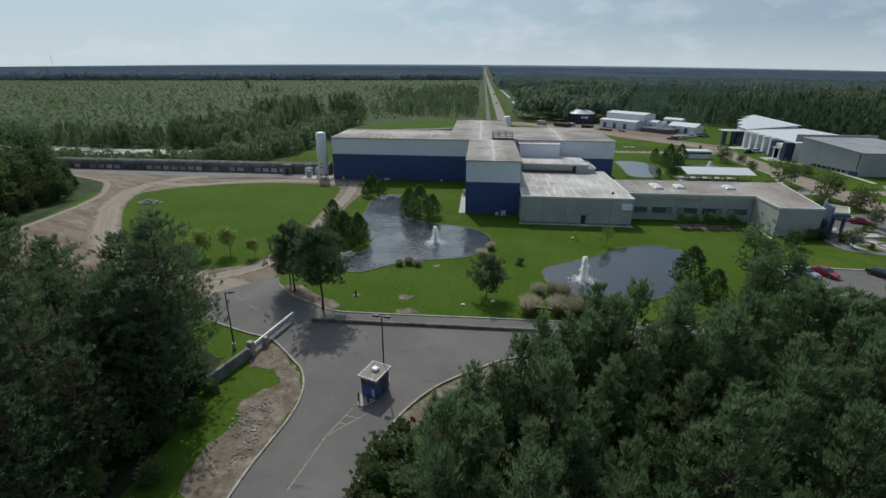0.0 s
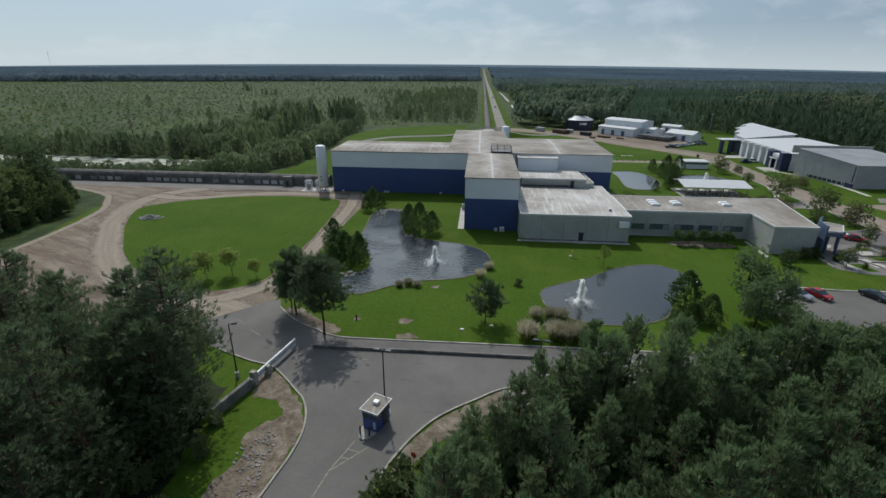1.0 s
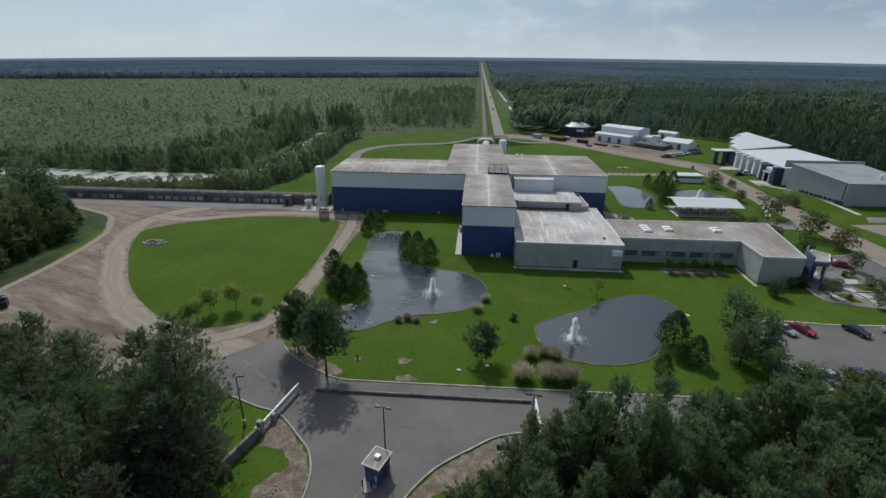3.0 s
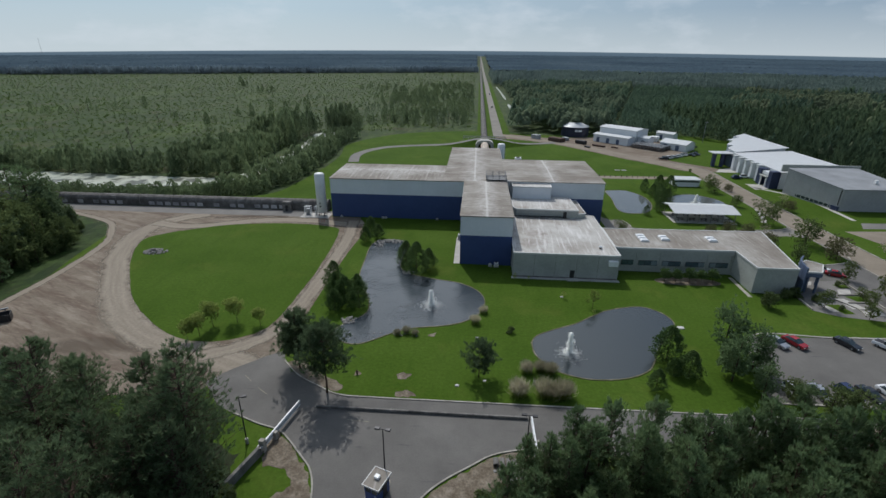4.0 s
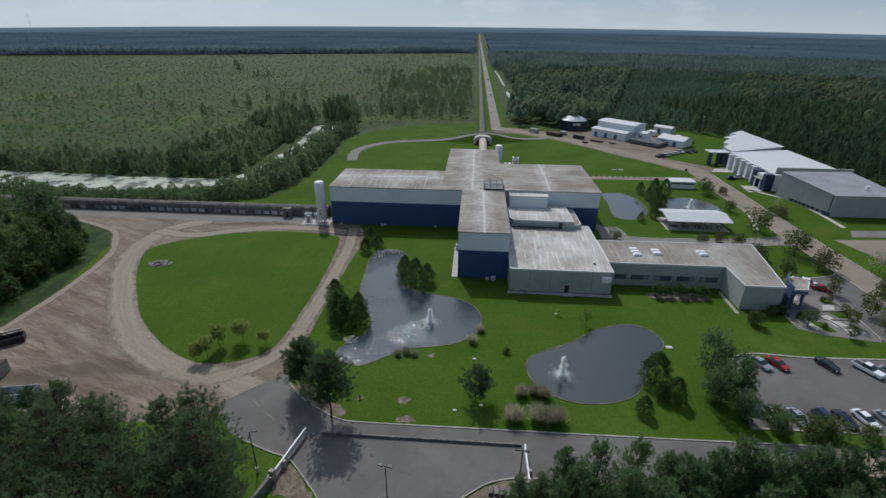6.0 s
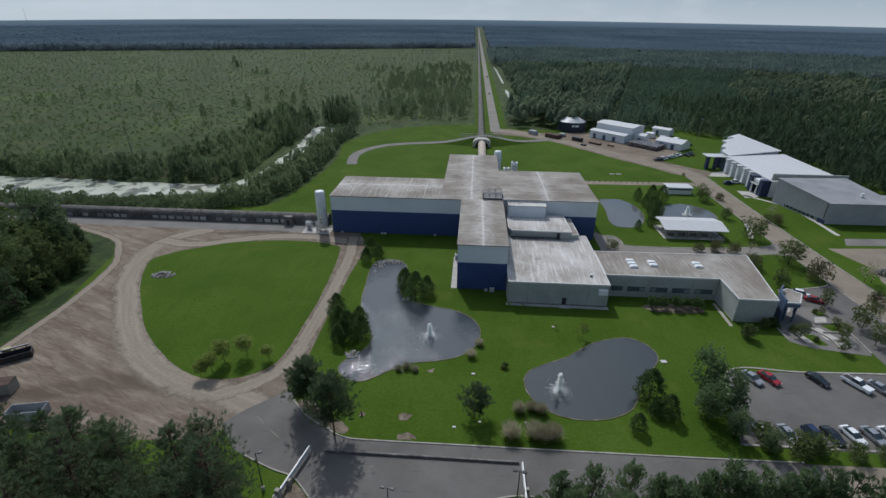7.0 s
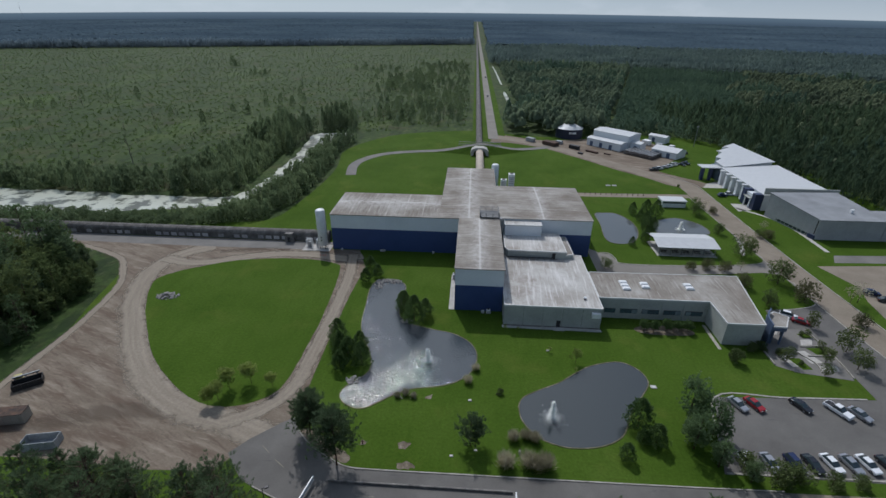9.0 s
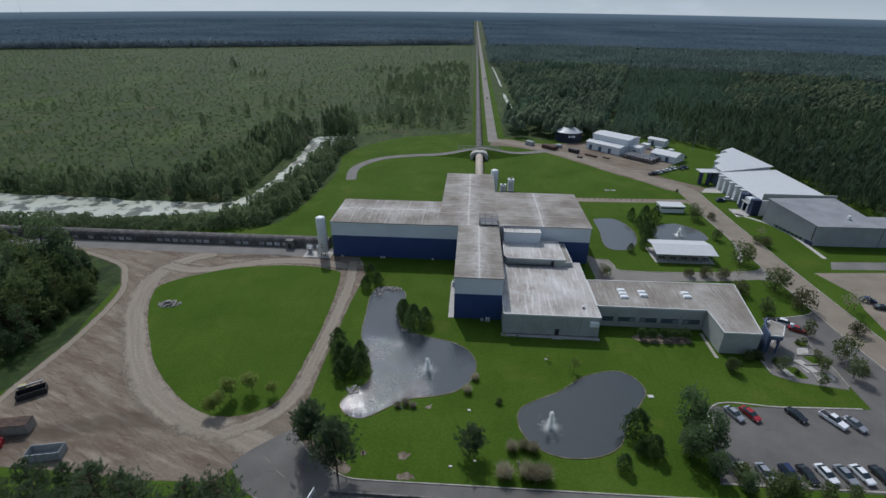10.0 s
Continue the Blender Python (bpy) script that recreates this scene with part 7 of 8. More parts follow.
for x, y, s in ((43.4, 88.6, 0.7), (-2.0, 66.4, 0.35), (1.4, 81.3, 0.4), (20.9, 100.1, 0.35), (2.7, 68.0, 0.3)):
    mh = thing("manhole_slab", "small pale concrete slab in the lawn", "slab", (x, y, 0.0))
    part("slab", block(-s, s, -s * 0.7, s * 0.7, 0, 0.16, bevel=0.03), M["concrete"], mh)
    part("lid", block(-s * 0.5, s * 0.5, -s * 0.4, s * 0.4, 0.16, 0.19), M["trim"], mh)

# faded paint on the drive
for a, b, w in (((-13.0, 41.2), (-14.6, 36.9), 0.13), ((-11.2, 40.5), (-14.5, 36.9), 0.13), ((-13.4, 39.9), (-12.1, 39.6), 0.12), ((-13.8, 38.7), (-12.9, 38.6), 0.12), ((-14.6, 36.9), (-16.0, 30), 0.14), ((-18.5, 57.0), (-15.0, 56.8), 0.12), ((-35.4, 63.2), (-33.2, 61.7), 0.12), ((-39, 66.2), (-37.2, 64.7), 0.12), ((16, 58.6), (18.5, 58.6), 0.12), ((22, 58.6), (24.5, 58.6), 0.12), ((28, 58.7), (30.5, 58.7), 0.12)):
    bm = bmesh.new()
    ribbon(bm, [Vector(a), Vector(b)], -w / 2, w / 2, 0.031, 0.036)
    bmesh.ops.recalc_face_normals(bm, faces=bm.faces)
    tagged(part("lane_marking", bm, M["marking"]), "faded yellowish line on the asphalt", "marking", kind="structure")

# ---- fountains ----
M["spray"] = leaf("white_water_spray", (0.85, 0.87, 0.88), (0.95, 0.96, 0.97), 0.6)


def fountain(at, h, spread_r, label):
    r = np.random.default_rng(int(at[0] * 10) % 1000 + 500)
    top = thing("fountain", label, "fountain", at, group="pond fountains")
    part("float", pipe((0, 0, 0), (0, 0, 0.12), 0.6, 0.5, 14), M["dark_metal"], top)
    n = 2400
    z = r.uniform(0, 1, n) ** 0.9
    rad = (0.24 + 0.36 * (1 - z)) * np.abs(r.normal(0, 0.7, n))
    a = r.uniform(0, 6.28, n)
    c = np.stack([np.cos(a) * rad, np.sin(a) * rad, z * h], 1)
    v, t = blades(c, np.tile([0, 0, 1.0], (n, 1)), 1, 0.34, 0.13, 0.35, r)
    me = mesh_from("jet", v, t)
    me.materials.append(M["spray"])
    tagged(new("jet", me), kind="stuff").parent = top
    n = 1300
    a, d = r.uniform(0, 6.28, n), spread_r * np.abs(r.normal(0, 0.55, n)) + 0.2
    c = np.stack([np.cos(a) * d, np.sin(a) * d, r.uniform(0.02, 0.12, n) + 0.7 * np.exp(-d) * r.uniform(0, 1, n)], 1)
    v, t = blades(c, np.tile([0, 0, 0.4], (n, 1)), 1, 0.17, 0.15, 0.9, r)
    me = mesh_from("splash", v, t)
    me.materials.append(M["spray"])
    tagged(new("splash", me), kind="stuff").parent = top


fountain((-9, 93.6, 0.06), 3.6, 2.2, "white fountain jet in the glittering pond")
fountain((18.7, 77.4, 0.06), 4.4, 2.0, "white fountain jet in the calm pond")
fountain((84.2, 181.2, 0.06), 3.2, 1.4, "white fountain jet in the far pond")

# ---- rocks ----


def rock_bm(s, r):
    bm = bmesh.new()
    bmesh.ops.create_icosphere(bm, subdivisions=1, radius=s)
    for v in bm.verts:
        v.co = Vector((v.co.x * r.uniform(0.7, 1.3), v.co.y * r.uniform(0.7, 1.3), v.co.z * r.uniform(0.4, 0.8)))
    return bm


def rocks(cx, cy, rx, ry, n, s, label, pile=0.0):
    r = np.random.default_rng(int(abs(cx) * 7 + abs(cy)))
    top = thing("rock_pile", label, "rocks", (cx, cy, 0))
    for _ in range(n):
        a, d = r.uniform(0, 6.28), math.sqrt(r.uniform(0, 1))
        o = part("rock", rock_bm(s * r.uniform(0.5, 1.3), r), M["rock"], top)
        o.location = (math.cos(a) * d * rx, math.sin(a) * d * ry, 0.08 + pile * (1 - d) * r.uniform(0.3, 1))
        o.rotation_euler = (0, 0, r.uniform(0, 6))


rocks(-89.4, 117.4, 3.4, 2.0, 90, 0.4, "heap of pale broken rocks on the oval lawn", 0.9)
rocks(-24.6, 131.2, 4.2, 1.5, 90, 0.36, "pale boulders at the pond head", 0.4)
rocks(-27.6, 128.4, 1.8, 2.2, 40, 0.3, "pale boulders at the pond head", 0.3)
rocks(-25.8, 85.8, 1.6, 1.4, 22, 0.4, "pale boulders under the pond trees", 0.2)
rocks(-16.6, 110.0, 1.6, 0.9, 14, 0.4, "pale boulders under the pond trees", 0.2)
rocks(6, 48.6, 2.6, 0.9, 40, 0.28, "pale rubble at the culvert pipes", 0.3)
rocks(-23.4, 38.6, 1.8, 3.2, 60, 0.16, "small pale stones on the soil bank", 0.05)
rocks(-22, 34, 0.8, 2.6, 30, 0.14, "small pale stones on the soil bank", 0.05)
rocks(-14.5, 81.3, 5, 0.5, 16, 0.18, "small pale stones along the pond bank", 0.03)

# ---- vehicles ----
M["car_white"] = paint("white_car_paint", (0.72, 0.73, 0.74), 0.25, dirt=0.04, spec=0.6)
M["car_silver"] = paint("silver_car_paint", (0.38, 0.39, 0.41), 0.28, 0.5, dirt=0.05, spec=0.6)
M["car_dark"] = paint("black_car_paint", (0.02, 0.022, 0.026), 0.22, dirt=0.05, spec=0.6)
M["car_red"] = paint("red_car_paint", (0.28, 0.02, 0.025), 0.25, dirt=0.05, spec=0.6)
M["car_blue"] = paint("dark_blue_car_paint", (0.02, 0.03, 0.08), 0.25, dirt=0.05, spec=0.6)
M["lamp_white"] = paint("clear_lamp_glass", (0.6, 0.6, 0.58), 0.1)
M["lamp_red"] = paint("red_lamp_glass", (0.3, 0.01, 0.01), 0.15)


def loft(sections):
    """A body from cross-sections along y: (y, half width, floor, shoulder, top half width, top)."""
    bm, prev = bmesh.new(), None
    for y, w, z0, z1, wt, z2 in sections:
        ring = [bm.verts.new((x, y, z)) for x, z in ((-w * 0.94, z0), (-w, (z0 + z1) / 2), (-w * 0.97, z1), (-wt, z2), (wt, z2), (w * 0.97, z1), (w, (z0 + z1) / 2), (w * 0.94, z0))]
        if prev:
            for k in range(8):
                bm.faces.new((prev[k], prev[(k + 1) % 8], ring[(k + 1) % 8], ring[k]))
        else:
            bm.faces.new(ring[::-1])
        prev = ring
    bm.faces.new(prev)
    bmesh.ops.recalc_face_normals(bm, faces=bm.faces)
    return bm


def car(at, turn, colour, shape, label):
    top = thing("car", label, "car", at, turn, group="parked cars")
    m = M[colour]
    if shape == "pickup":
        part("body", loft([(-2.7, 0.86, 0.45, 0.75, 0.8, 0.8), (-2.6, 0.95, 0.4, 0.9, 0.9, 1.05), (-1.1, 0.97, 0.38, 0.95, 0.92, 1.12), (2.6, 0.97, 0.4, 0.95, 0.93, 1.08), (2.7, 0.93, 0.45, 0.9, 0.9, 1.0)]), m, top)
        part("bed", block(-0.78, 0.78, 1.05, 2.55, 1.06, 1.1), M["dark_metal"], top, "dark load bed")
        cab = part("cabin", loft([(-1.15, 0.86, 1.05, 1.1, 0.8, 1.12), (-0.45, 0.86, 1.05, 1.3, 0.7, 1.82), (0.75, 0.86, 1.05, 1.3, 0.7, 1.84), (0.95, 0.86, 1.05, 1.2, 0.8, 1.15)]), M["dark_glass"], top, "dark windows")
        part("roof_panel", block(-0.68, 0.68, -0.42, 0.74, 1.83, 1.88, bevel=0.03), m, cab)
        ax, ln = (-1.75, 1.7), 2.7
    else:
        hi = 1.72 if shape == "suv" else 1.45
        part("body", loft([(-2.25, 0.75, 0.4, 0.62, 0.7, 0.68), (-2.1, 0.87, 0.28, 0.72, 0.8, 0.82), (-1.0, 0.9, 0.25, 0.82, 0.84, 0.95), (1.6, 0.9, 0.25, 0.85, 0.84, 0.98), (2.15, 0.86, 0.3, 0.8, 0.8, 0.94), (2.27, 0.78, 0.42, 0.7, 0.72, 0.75)]), m, top)
        back = 2.05 if shape == "suv" else 1.75
        cab = part("cabin", loft([(-1.15, 0.8, 0.88, 0.93, 0.75, 0.95), (-0.35, 0.82, 0.88, 1.12, 0.62, hi), (1.0 if shape != "suv" else 1.6, 0.82, 0.88, 1.12, 0.62, hi), (back, 0.78, 0.88, 0.95, 0.72, 0.97)]), M["dark_glass"], top, "dark windows")
        part("roof_panel", block(-0.6, 0.6, -0.32, 0.98 if shape != "suv" else 1.56, hi, hi + 0.04, bevel=0.02), m, cab)
        ax, ln = (-1.4, 1.35), 2.27
    for y in ax:
        for x in (-0.84, 0.84):
            w = part("wheel", pipe((x - 0.11, y, 0.33), (x + 0.11, y, 0.33), 0.33, 0.33, 14), M["rubber"], top)
            part("rim", pipe((x - 0.125, y, 0.33), (x + 0.125, y, 0.33), 0.2, 0.2, 10), M["steel"], w)
    for x in (-0.6, 0.6):
        part("headlight", block(x - 0.18, x + 0.18, -ln - 0.01, -ln + 0.14, 0.58, 0.72, bevel=0.02), M["lamp_white"], top, "clear headlight")
        part("tail_light", block(x - 0.16, x + 0.16, ln - 0.14, ln + 0.01, 0.66, 0.8, bevel=0.02), M["lamp_red"], top, "red tail light")
    return top


GZ = 0.03
w_sed = car((70.1, 69.4, GZ), 12, "car_white", "sedan", "white saloon car parked at the kerb")
s_sed = car((66.4, 69.0, GZ), 10, "car_dark", "sedan", "black saloon car parked at the kerb")
r_sed = car((93.2, 117.8, GZ), 60, "car_red", "sedan", "red saloon car by the entrance")
w_suv = car((91.4, 120.6, GZ), 60, "car_white", "suv", "white estate car by the entrance")
d_suv = car((63.0, 68.9, GZ), 10, "car_blue", "suv", "dark blue van parked at the kerb")
g_sed = car((73.7, 69.5, GZ), 12, "car_silver", "sedan", "silver saloon car parked at the kerb")
w_pick = car((80.6, 83.6, GZ), 28, "car_white", "pickup", "white pickup truck on the car park")
d_pick = car((101.2, 263.9, 0.04), 100, "car_dark", "pickup", "black pickup truck at the works yard")
for src, x, y, t in ((w_sed, 76.9, 69.7, 12), (s_sed, 80.6, 69.8, 10), (g_sed, 58.4, 68.8, 8), (w_suv, 54.2, 68.6, 8), (g_sed, 84, 70, 10), (s_sed, 73.4, 84.6, 25), (r_sed, 63.4, 84.2, 25), (g_sed, 59.8, 84, 25), (g_sed, 84.5, 82.8, 25),
                     (d_suv, 124.6, 135.3, 80), (s_sed, 126, 131.4, 80), (w_suv, 104.8, 266.2, 100), (g_sed, 108.4, 268.9, 100), (w_sed, 111.8, 271.6, 100), (w_pick, 115, 274.3, 100), (g_sed, 118, 276.8, 100), (d_suv, 119.8, 223.6, 95), (w_suv, 124, 225.6, 95), (s_sed, 121, 276, 20), (d_pick, 124, 278.5, 20), (d_pick, 132, 303, 60), (s_sed, 14.4, 520, 0), (d_suv, 15.2, 690, 0)):
    copy_thing(src, pose(x, y, 0.04 if y < 400 else 0.06, 0, 0, t))


def dumpster(at, turn, w, d, h, mat, label, lid=False):
    top = thing("skip_container", label, "skip", at, turn, group="containers in the yard")
    for nm, a in (("side", (-w / 2, w / 2, -d / 2, -d / 2 + 0.1)), ("side", (-w / 2, w / 2, d / 2 - 0.1, d / 2)), ("end", (-w / 2, -w / 2 + 0.1, -d / 2 + 0.1, d / 2 - 0.1)), ("end", (w / 2 - 0.1, w / 2, -d / 2 + 0.1, d / 2 - 0.1))):
        part(nm, block(*a, 0.12, h), mat, top)
    part("floor", block(-w / 2 + 0.02, w / 2 - 0.02, -d / 2 + 0.02, d / 2 - 0.02, 0.0, 0.2), mat, top)
    for i in range(5):
        x = -w / 2 + w * (i + 0.5) / 5
        part("stiffener", block(x - 0.08, x + 0.08, -d / 2 - 0.1, -d / 2, 0.12, h), mat, top)
        part("stiffener", block(x - 0.08, x + 0.08, d / 2, d / 2 + 0.1, 0.12, h), mat, top)
    if lid:
        part("lid", block(-w / 2 - 0.05, w / 2 + 0.05, -d / 2 - 0.05, d / 2 + 0.05, h, h + 0.12), M["rust"], top, "rusty brown lid")
    return top


M["pale_metal"] = paint("pale_grey_container_paint", (0.30, 0.32, 0.33), 0.5, dirt=0.25, scale=1.2)
dumpster((-81.6, 63.2, 0.03), 12, 6.2, 2.6, 1.9, M["pale_metal"], "open pale grey steel skip")
dumpster((-93.6, 68.6, 0.03), 12, 7.4, 2.6, 2.4, paint("tan_container_paint", (0.26, 0.24, 0.2), 0.6, dirt=0.2), "tan steel container with a rusty lid", True)
dumpster((-98.4, 78.8, 0.03), 38, 5.6, 2.4, 1.5, M["dark_metal"], "open dark steel skip with scrap")
dumpster((-94.6, 64.0, 0.03), 30, 4.6, 2.0, 1.2, M["car_red"], "open dark red skip with scrap")
ld = thing("machine_frame", "yellow and grey machine frame beside the skip", "machine", (-99.6, 80.2, 0.03), 38)
part("boom", block(-2.6, 2.4, -0.2, 0.2, 1.6, 1.9, bevel=0.03), M["steel"], ld)
part("body", block(-2.4, -0.9, 0.2, 1.3, 0.4, 1.7, bevel=0.1), paint("yellow_machine_paint", (0.4, 0.36, 0.14), 0.5), ld)
for x in (-2.2, -0.2, 1.8):
    part("leg", block(x - 0.1, x + 0.1, -0.1, 0.1, 0, 1.6), M["steel"], ld)

# ---- picnic shelter and sheds ----
shelter = thing("picnic_shelter", "open picnic shelter with a white metal roof", "shelter")
bm = bmesh.new()
for sgn, ya, yb in ((1, 156.8, 163.2), (-1, 163.2, 169.4)):
    za, zb = (3.3, 4.5) if sgn == 1 else (4.5, 3.3)
    v = [bm.verts.new(p) for p in ((66.8, ya, za), (88.4, ya, za), (88.4, yb, zb), (66.8, yb, zb), (66.8, ya, za + 0.16), (88.4, ya, za + 0.16), (88.4, yb, zb + 0.16), (66.8, yb, zb + 0.16))]
    for q in ((3, 2, 1, 0), (4, 5, 6, 7), (0, 1, 5, 4), (1, 2, 6, 5), (2, 3, 7, 6), (3, 0, 4, 7)):
        bm.faces.new([v[i] for i in q])
part("roof", bm, M["white_roof"], shelter, "white metal roof")
for i in range(6):
    for y in (157.8, 168.4):
        part("post", block(68 + 3.84 * i - 0.1, 68 + 3.84 * i + 0.1, y - 0.1, y + 0.1, 0, 3.45), M["steel"], shelter)
part("slab", block(67.2, 88, 157, 169.2, 0, 0.1), M["concrete"], shelter)
tb = thing("picnic_table", "dark picnic table under the shelter", "table", (70.4, 160, 0.1), group="picnic tables")
part("tabletop", block(-1.0, 1.0, -0.4, 0.4, 0.7, 0.76), M["dark_metal"], tb)
for y in (-0.75, 0.75):
    part("bench", block(-1.0, 1.0, y - 0.14, y + 0.14, 0.42, 0.47), M["dark_metal"], tb)
for x in (-0.7, 0.7):
    part("leg", block(x - 0.05, x + 0.05, -0.8, 0.8, 0, 0.08), M["dark_metal"], tb)
    part("upright", block(x - 0.05, x + 0.05, -0.1, 0.1, 0.08, 0.7), M["dark_metal"], tb)
for i in range(1, 10):
    copy_thing(tb, pose(70.4 + 3.9 * (i % 5), 160 + 5.2 * (i // 5), 0.1))
sh = thing("storage_shed", "long low white shed with a flat roof", "shed", (90.8, 209.2, 0))
part("wall", block(-5.2, 5.2, -2.8, 2.8, 0, 2.9, bevel=0.03), M["white_paint"], sh)
part("window_band", block(-5.0, 5.0, -2.84, -2.8, 1.9, 2.5), M["dark_glass"], sh, "dark window band")
part("roof", block(-5.5, 5.5, -3.2, 3.2, 2.9, 3.15, bevel=0.03), M["white_roof"], sh)


def gable_shed(at, turn, w, d, h, ridge, label, name="works_shed"):
    top = thing(name, label, "shed", at, turn)
    bm = bmesh.new()
    v = [bm.verts.new(p) for p in ((0, 0, 0), (w, 0, 0), (w, d, 0), (0, d, 0), (0, 0, h), (w, 0, h), (w, d, h), (0, d, h), (0, d / 2, ridge), (w, d / 2, ridge))]
    for q in ((3, 2, 1, 0), (0, 1, 5, 4), (2, 3, 7, 6), (1, 2, 6, 9, 5), (3, 0, 4, 8, 7), (4, 5, 9, 8), (6, 7, 8, 9)):
        bm.faces.new([v[i] for i in q])
    part("wall", bm, M["white_wall"], top)
    bm = bmesh.new()
    for ya, yb, za, zb in ((-0.4, d / 2, h - 0.05, ridge + 0.12), (d / 2, d + 0.4, ridge + 0.12, h - 0.05)):
        v = [bm.verts.new(p) for p in ((-0.4, ya, za), (w + 0.4, ya, za), (w + 0.4, yb, zb), (-0.4, yb, zb), (-0.4, ya, za + 0.15), (w + 0.4, ya, za + 0.15), (w + 0.4, yb, zb + 0.15), (-0.4, yb, zb + 0.15))]
        for q in ((3, 2, 1, 0), (4, 5, 6, 7), (0, 1, 5, 4), (1, 2, 6, 5), (2, 3, 7, 6), (3, 0, 4, 7)):
            bm.faces.new([v[i] for i in q])
    part("roof", bm, M["white_roof"], top, "white metal roof")
    for i in range(int(w // 7)):
        part("door", block(2.5 + 7 * i, 4.6 + 7 * i, -0.08, 0.0, 0, 3.0), M["blue_grey"], top, "grey roller door")
    return top


T = -46
U, V = Vector((math.cos(radians(T)), math.sin(radians(T)))), Vector((-math.sin(radians(T)), math.cos(radians(T))))
P0 = Vector((76, 321))
gable_shed((*P0, 0), T, 24.5, 8, 4.6, 5.2, "low white works shed before the tall hall")
q = P0 + V * 8.2 - U * 1.0
gable_shed((*q, 0), T, 26, 14, 8.4, 9.2, "tall white works hall with a shallow gable", "works_hall")
q = P0 + V * 10 + U * 25.4
gable_shed((*q, 0), T, 7, 7, 4.6, 5.4, "small white annex shed")
q = Vector((121, 336))
gable_shed((*q, 0), T, 12, 6, 4.0, 4.8, "small white store behind the works hall")
gable_shed((110.8, 298.6, 0), T, 15.6, 12, 3.8, 5.4, "white gabled store in the works yard")
wt = thing("water_tank", "dark blue round water tank with a white dome", "water tank", (68, 343, 0))
part("shell", pipe((0, 0, 0), (0, 0, 6.4), 9.2, 9.2, 40), paint("navy_tank_paint", (0.012, 0.018, 0.04), 0.5), wt, smooth=False)
bm = bmesh.new()
rows = [[bm.verts.new((r * math.cos(2 * math.pi * i / 40), r * math.sin(2 * math.pi * i / 40), z)) for i in range(40)] for r, z in ((9.35, 6.3), (9.35, 6.5), (7.2, 7.7), (4.0, 8.7), (0.4, 9.2))]
for a, b in zip(rows, rows[1:]):
    for i in range(40):
        bm.faces.new((a[i], a[(i + 1) % 40], b[(i + 1) % 40], b[i]))
bm.faces.new(rows[-1])
part("dome", bm, M["white_roof"], wt, "white dome")
for i, w in enumerate((0.5, 0.3, 0.6, 0.55)):
    a = radians(-97 + 7.5 * i)
    o = part("emblem_bar", block(-w, w, -0.06, 0.0, 3.6, 4.9), M["white_paint"], wt, "plain white bar")
    o.location, o.rotation_euler = (math.cos(a) * 9.2, math.sin(a) * 9.2, 0), (0, 0, a + math.pi / 2)
rack = thing("steel_stack", "stack of galvanised steel frames in the yard", "steel stack", (104.8, 296, 0.02), -46)
for i in range(9):
    for z in (0.3, 1.3, 2.2):
        part("frame", block(-9 + 2.1 * i, -8.1 + 2.1 * i, -6, 6, z, z + 0.35), M["steel"], rack)
for y in (-5.5, -2, 2, 5.5):
    for z in (0.0, 0.75, 1.75):
        part("bearer", block(-9.5, 9.5, y - 0.2, y + 0.2, z, z + 0.28), M["rust"], rack)
for x, y, w, d, h, mt, lb in ((39.4, 325.5, 6, 3, 2.6, "pale_metal", "grey container by the far road"), (51.6, 316.6, 10, 5, 2.4, "rust", "rusty red container in the works yard"), (58, 321, 4, 3, 2.0, "pale_metal", "pale equipment crate in the works yard"), (65.7, 308.6, 7, 2.6, 2.2, "dark_metal", "dark trailer in the works yard"), (75, 300.4, 8, 2.4, 1.0, "rust", "flat rusty trailer in the works yard"), (67.2, 296, 3, 2, 0.9, "dark_metal", "dark pallet load in the works yard"), (116, 324, 5, 4, 3.2, "white_paint", "white tank container in the yard"), (122, 318, 4, 3, 2.6, "pale_metal", "grey tank container in the yard"), (128, 312, 3, 3, 2.8, "white_paint", "white tank container in the yard"), (83.5, 296, 4, 1.6, 0.7, "rust", "low rusty stack in the yard")):
    bx = thing("yard_container", lb, "container", (x, y, 0.02), -46, group="works yard goods")
    part("body", block(-w / 2, w / 2, -d / 2, d / 2, 0.15, h, bevel=0.08), M[mt], bx)
    for sx in (-0.35, 0.35):
        part("skid", block(w * sx - 0.2, w * sx + 0.2, -d / 2 - 0.02, d / 2 + 0.02, 0, 0.15), M["dark_metal"], bx)
    for sx in (-0.5, -0.25, 0.0, 0.25, 0.5):
        part("rib", block(w * sx * 0.96 - 0.06, w * sx * 0.96 + 0.06, -d / 2 - 0.06, -d / 2, 0.2, h - 0.1), M[mt], bx)
ym = thing("yard_mast", "slim pale light mast in the works yard", "mast", (146, 322, 0))
part("pole", pipe((0, 0, 0), (0, 0, 13), 0.22, 0.14, 8), M["steel"], ym)
part("crown", block(-0.7, 0.7, -0.3, 0.3, 12.8, 13.2), M["steel"], ym)
mast = thing("radio_mast", "thin lattice mast on the horizon", "mast", (-3000, 3300, 30))
for dx, dy in ((-1.2, -0.8), (1.2, -0.8), (0, 1.2)):
    part("leg", pipe((dx, dy, 0), (dx * 0.4, dy * 0.4, 95), 0.28, 0.2, 5), M["steel"], mast)

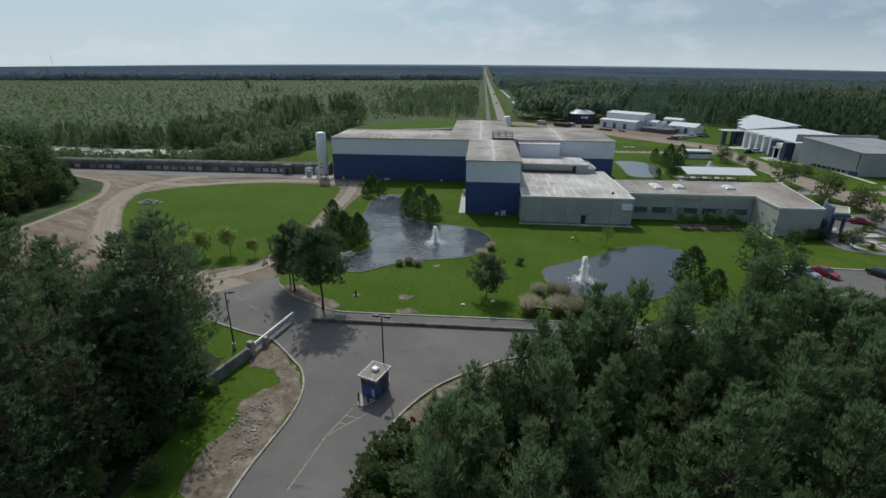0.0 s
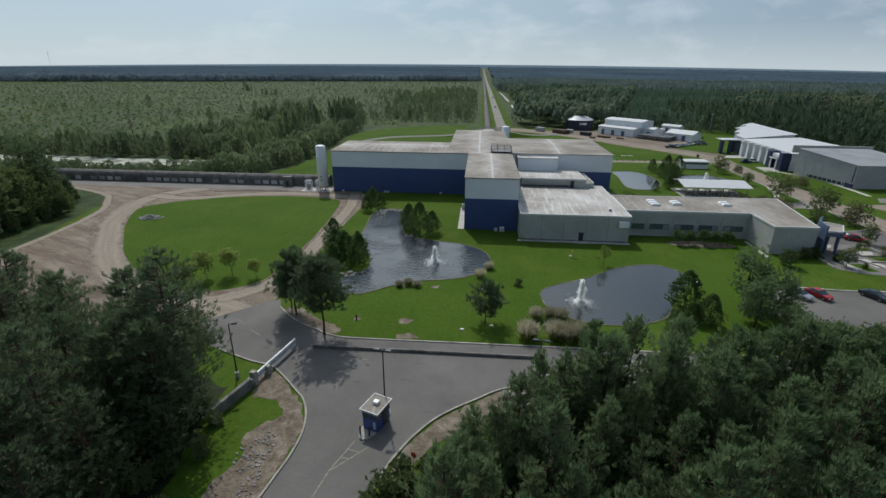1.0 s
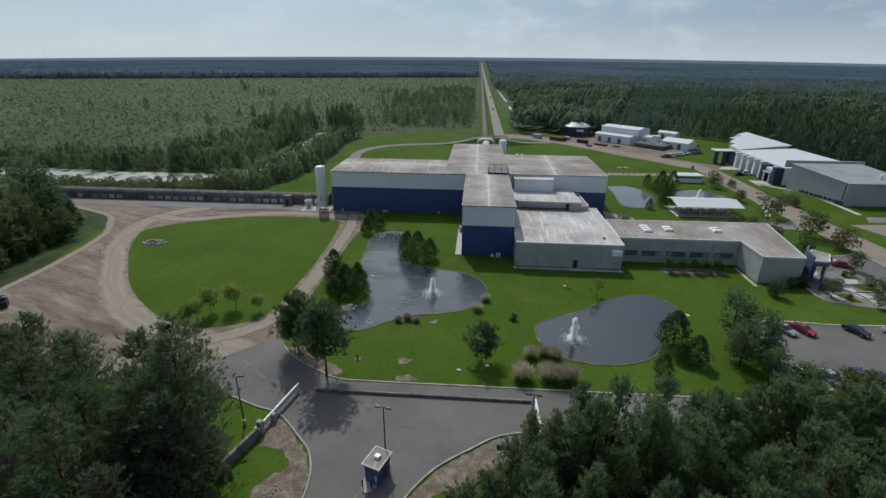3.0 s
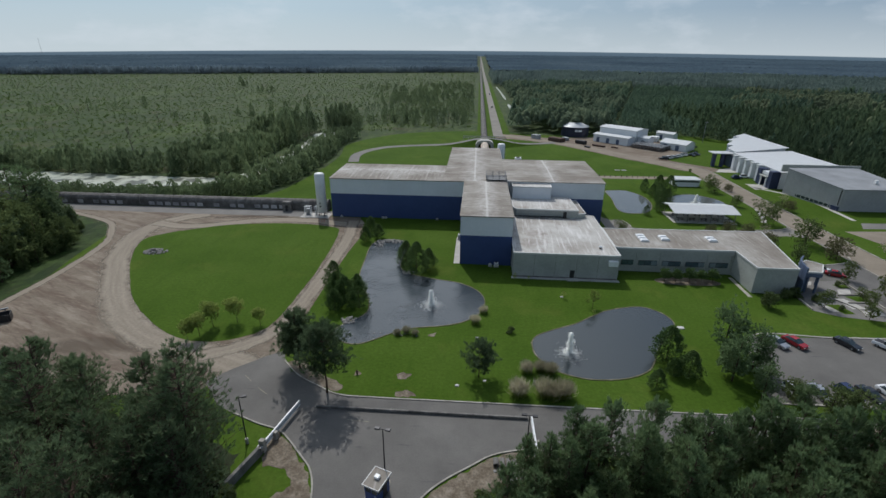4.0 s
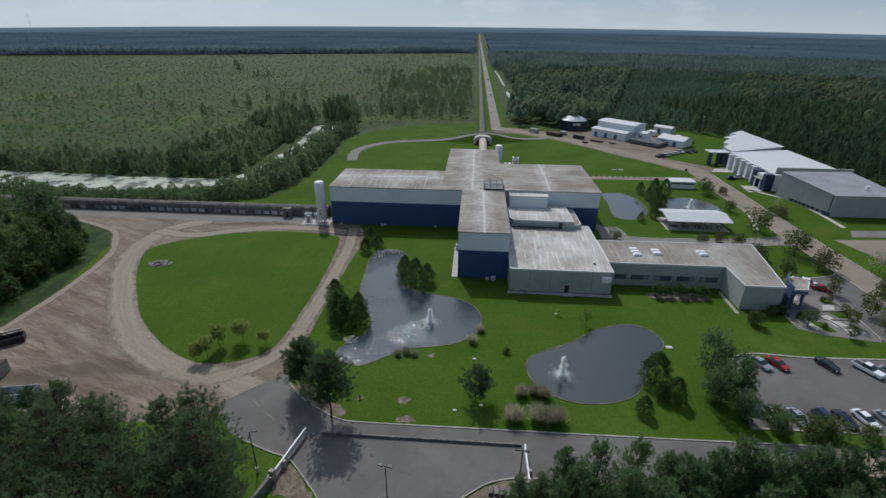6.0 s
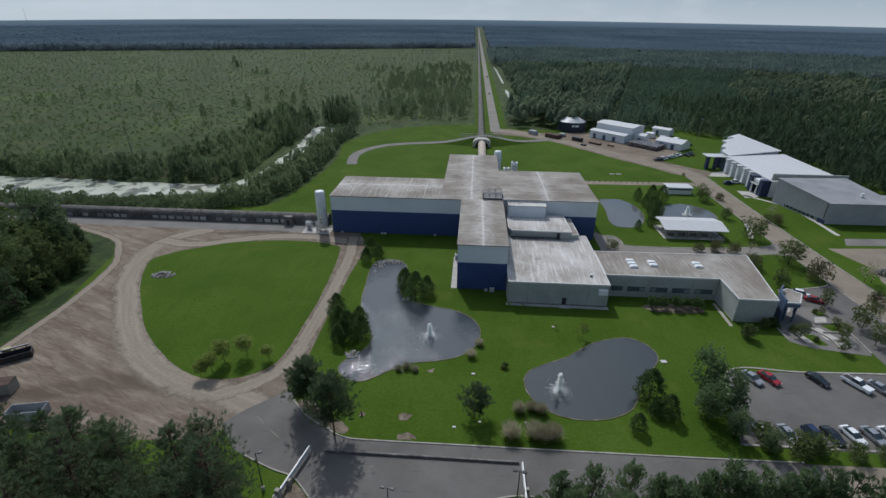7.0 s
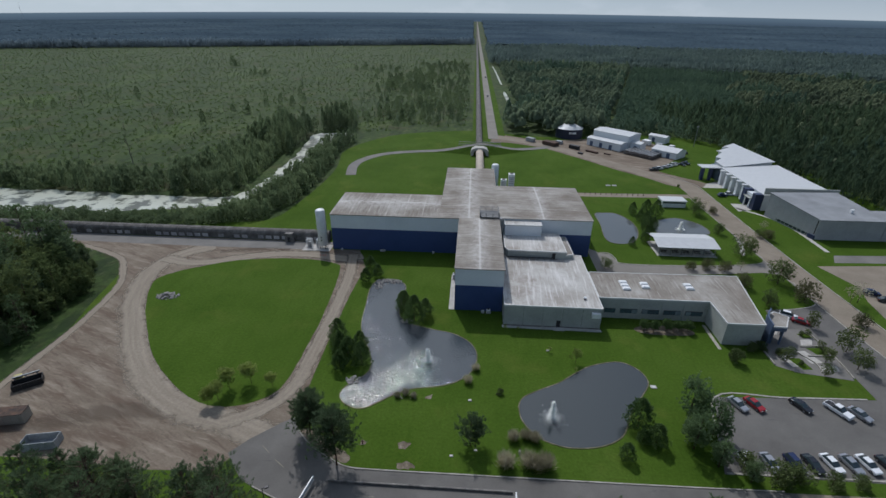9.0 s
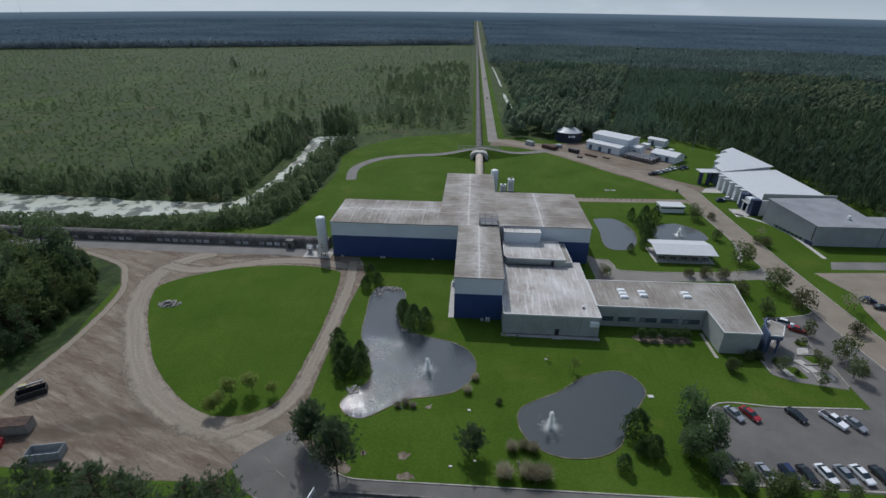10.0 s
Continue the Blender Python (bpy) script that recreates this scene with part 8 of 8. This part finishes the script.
# ---- hall details ----
for y0, h in ((206.2, 7.2), (214.6, 6.9)):
    part("entrance_tower", block(124.6, 128.1, y0, y0 + 2.6, 0, h, bevel=0.05), M["navy_wall"], hall, "blue entrance pier")
part("entrance_lintel", block(125.2, 128.1, 208.9, 214.5, 4.9, 6.2), M["white_wall"], hall)
part("entrance_glass", block(127.2, 127.4, 208.8, 214.6, 0, 4.9), M["dark_glass"], hall, "dark entrance glass")
for y in (209.6, 213.6):
    part("column", pipe((124.6, y, 0), (124.6, y, 4.3), 0.35, 0.35, 12), M["white_paint"], hall)
part("canopy", block(123.8, 128.1, 208.9, 214.5, 4.3, 4.6, bevel=0.03), M["grey_wall"], hall)
for i in range(5):
    y = 219.5 + 5.4 * i
    part("bay", block(126.2, 128.2, y, y + 1.9, 0, 6.9, bevel=0.05), M["white_wall"], hall, "pale wall bay")
    part("bay_cap", block(125.8, 128.6, y - 0.2, y + 2.1, 6.9, 7.3, bevel=0.03), M["white_roof"], hall)
    wn_ = part("window", block(128.0, 128.22, y + 2.1, y + 5.2, 0.6, 5.6), M["dark_glass"], hall, "tall dark window")
    part("frame", block(127.92, 128.04, y + 3.6, y + 3.7, 0.6, 5.6), M["trim"], wn_)
for x, y in ((120.4, 249.4), (121.8, 252.8), (124.2, 249), (127.4, 254.6)):
    part("pier", block(x - 0.7, x + 0.7, y - 0.7, y + 0.7, 0, 6.6, bevel=0.05), M["navy_wall"], hall, "blue pier")
part("porch_roof", block(119.2, 130, 248, 254.6, 6.6, 6.95, bevel=0.04), M["white_roof"], hall)
part("porch_wall", block(128.4, 130.6, 248.6, 258, 0, 6.5), M["blue_grey"], hall)


def along_west(y):
    """The grey hall's west wall line."""
    return 132.6 + (126.6 - 132.6) * (y - 176) / 24


def west_slab(y0, y1, z0, z1, out):
    bm = bmesh.new()
    ribbon(bm, [Vector((along_west(y0), y0)), Vector((along_west(y1), y1))], -0.05, out, z0, z1)
    bmesh.ops.recalc_face_normals(bm, faces=bm.faces)
    return bm


for i in range(6):
    part("panel_joint", west_slab(178 + 3.6 * i, 178.08 + 3.6 * i, 0.3, 8.2, 0.03), M["grey_wall"], grey_hall)
w_ = part("ribbon_window", west_slab(179.5, 194, 0.4, 1.4, 0.05), M["dark_glass"], grey_hall, "low dark ribbon window")
for i in range(8):
    part("mullion", west_slab(180 + 1.9 * i, 180.14 + 1.9 * i, 0.4, 1.4, 0.12), M["trim"], w_)
part("corner_slot", west_slab(176.6, 177.0, 2.0, 7.6, 0.05), M["dark_metal"], grey_hall)
part("blue_base", west_slab(176.0, 178.8, 0, 1.6, 0.5), M["navy_wall"], grey_hall)
for x, y in ((148, 183),):
    part("roof_vent", block(x - 0.5, x + 0.5, y - 0.5, y + 0.5, 8.8, 10.2, bevel=0.05), M["white_paint"], grey_hall)
sheet("parking_lot", [(119.7, 153.3), (152, 156), (160, 130), (118.5, 120), (120.5, 131), (124, 139)], 0.025, M["road_tan"], "pale tan parking lot beside the grey hall", "car park", smooth=False)
sheet("parking_lot", [(131, 162.3), (165, 164.5), (165, 158.4), (127.5, 156.4)], 0.03, M["asphalt_old"], "grey worn parking bays beside the grey hall", "car park", smooth=False)

# pale inspection slabs and short posts on the lawn behind the laboratory
for x, y in ((69.0, 234.9), (72.2, 235.2)):
    cover = thing("inspection_slab", "pale concrete inspection slab in the rear lawn", "slab", (x, y, 0), group="slabs in the lawn")
    part("slab", block(-1.1, 1.1, -0.7, 0.7, 0, 0.22, bevel=0.03), M["concrete"], cover)
    part("hatch", block(-0.4, 0.4, -0.35, 0.35, 0.22, 0.26), M["steel"], cover)
post = thing("bollard", "short dark wooden post beside the lane", "bollard", (54.7, 221.1, 0), group="posts beside the lane")
part("post", pipe((0, 0, 0), (0, 0, 0.95), 0.16, 0.14, 8), M["bark"], post)
part("cap", pipe((0, 0, 0.95), (0, 0, 1.02), 0.17, 0.15, 8), M["concrete_dark"], post)
for i in range(1, 12):
    copy_thing(post, pose(54.7 + 2.487 * i, 221.1 + -0.024 * i, 0))
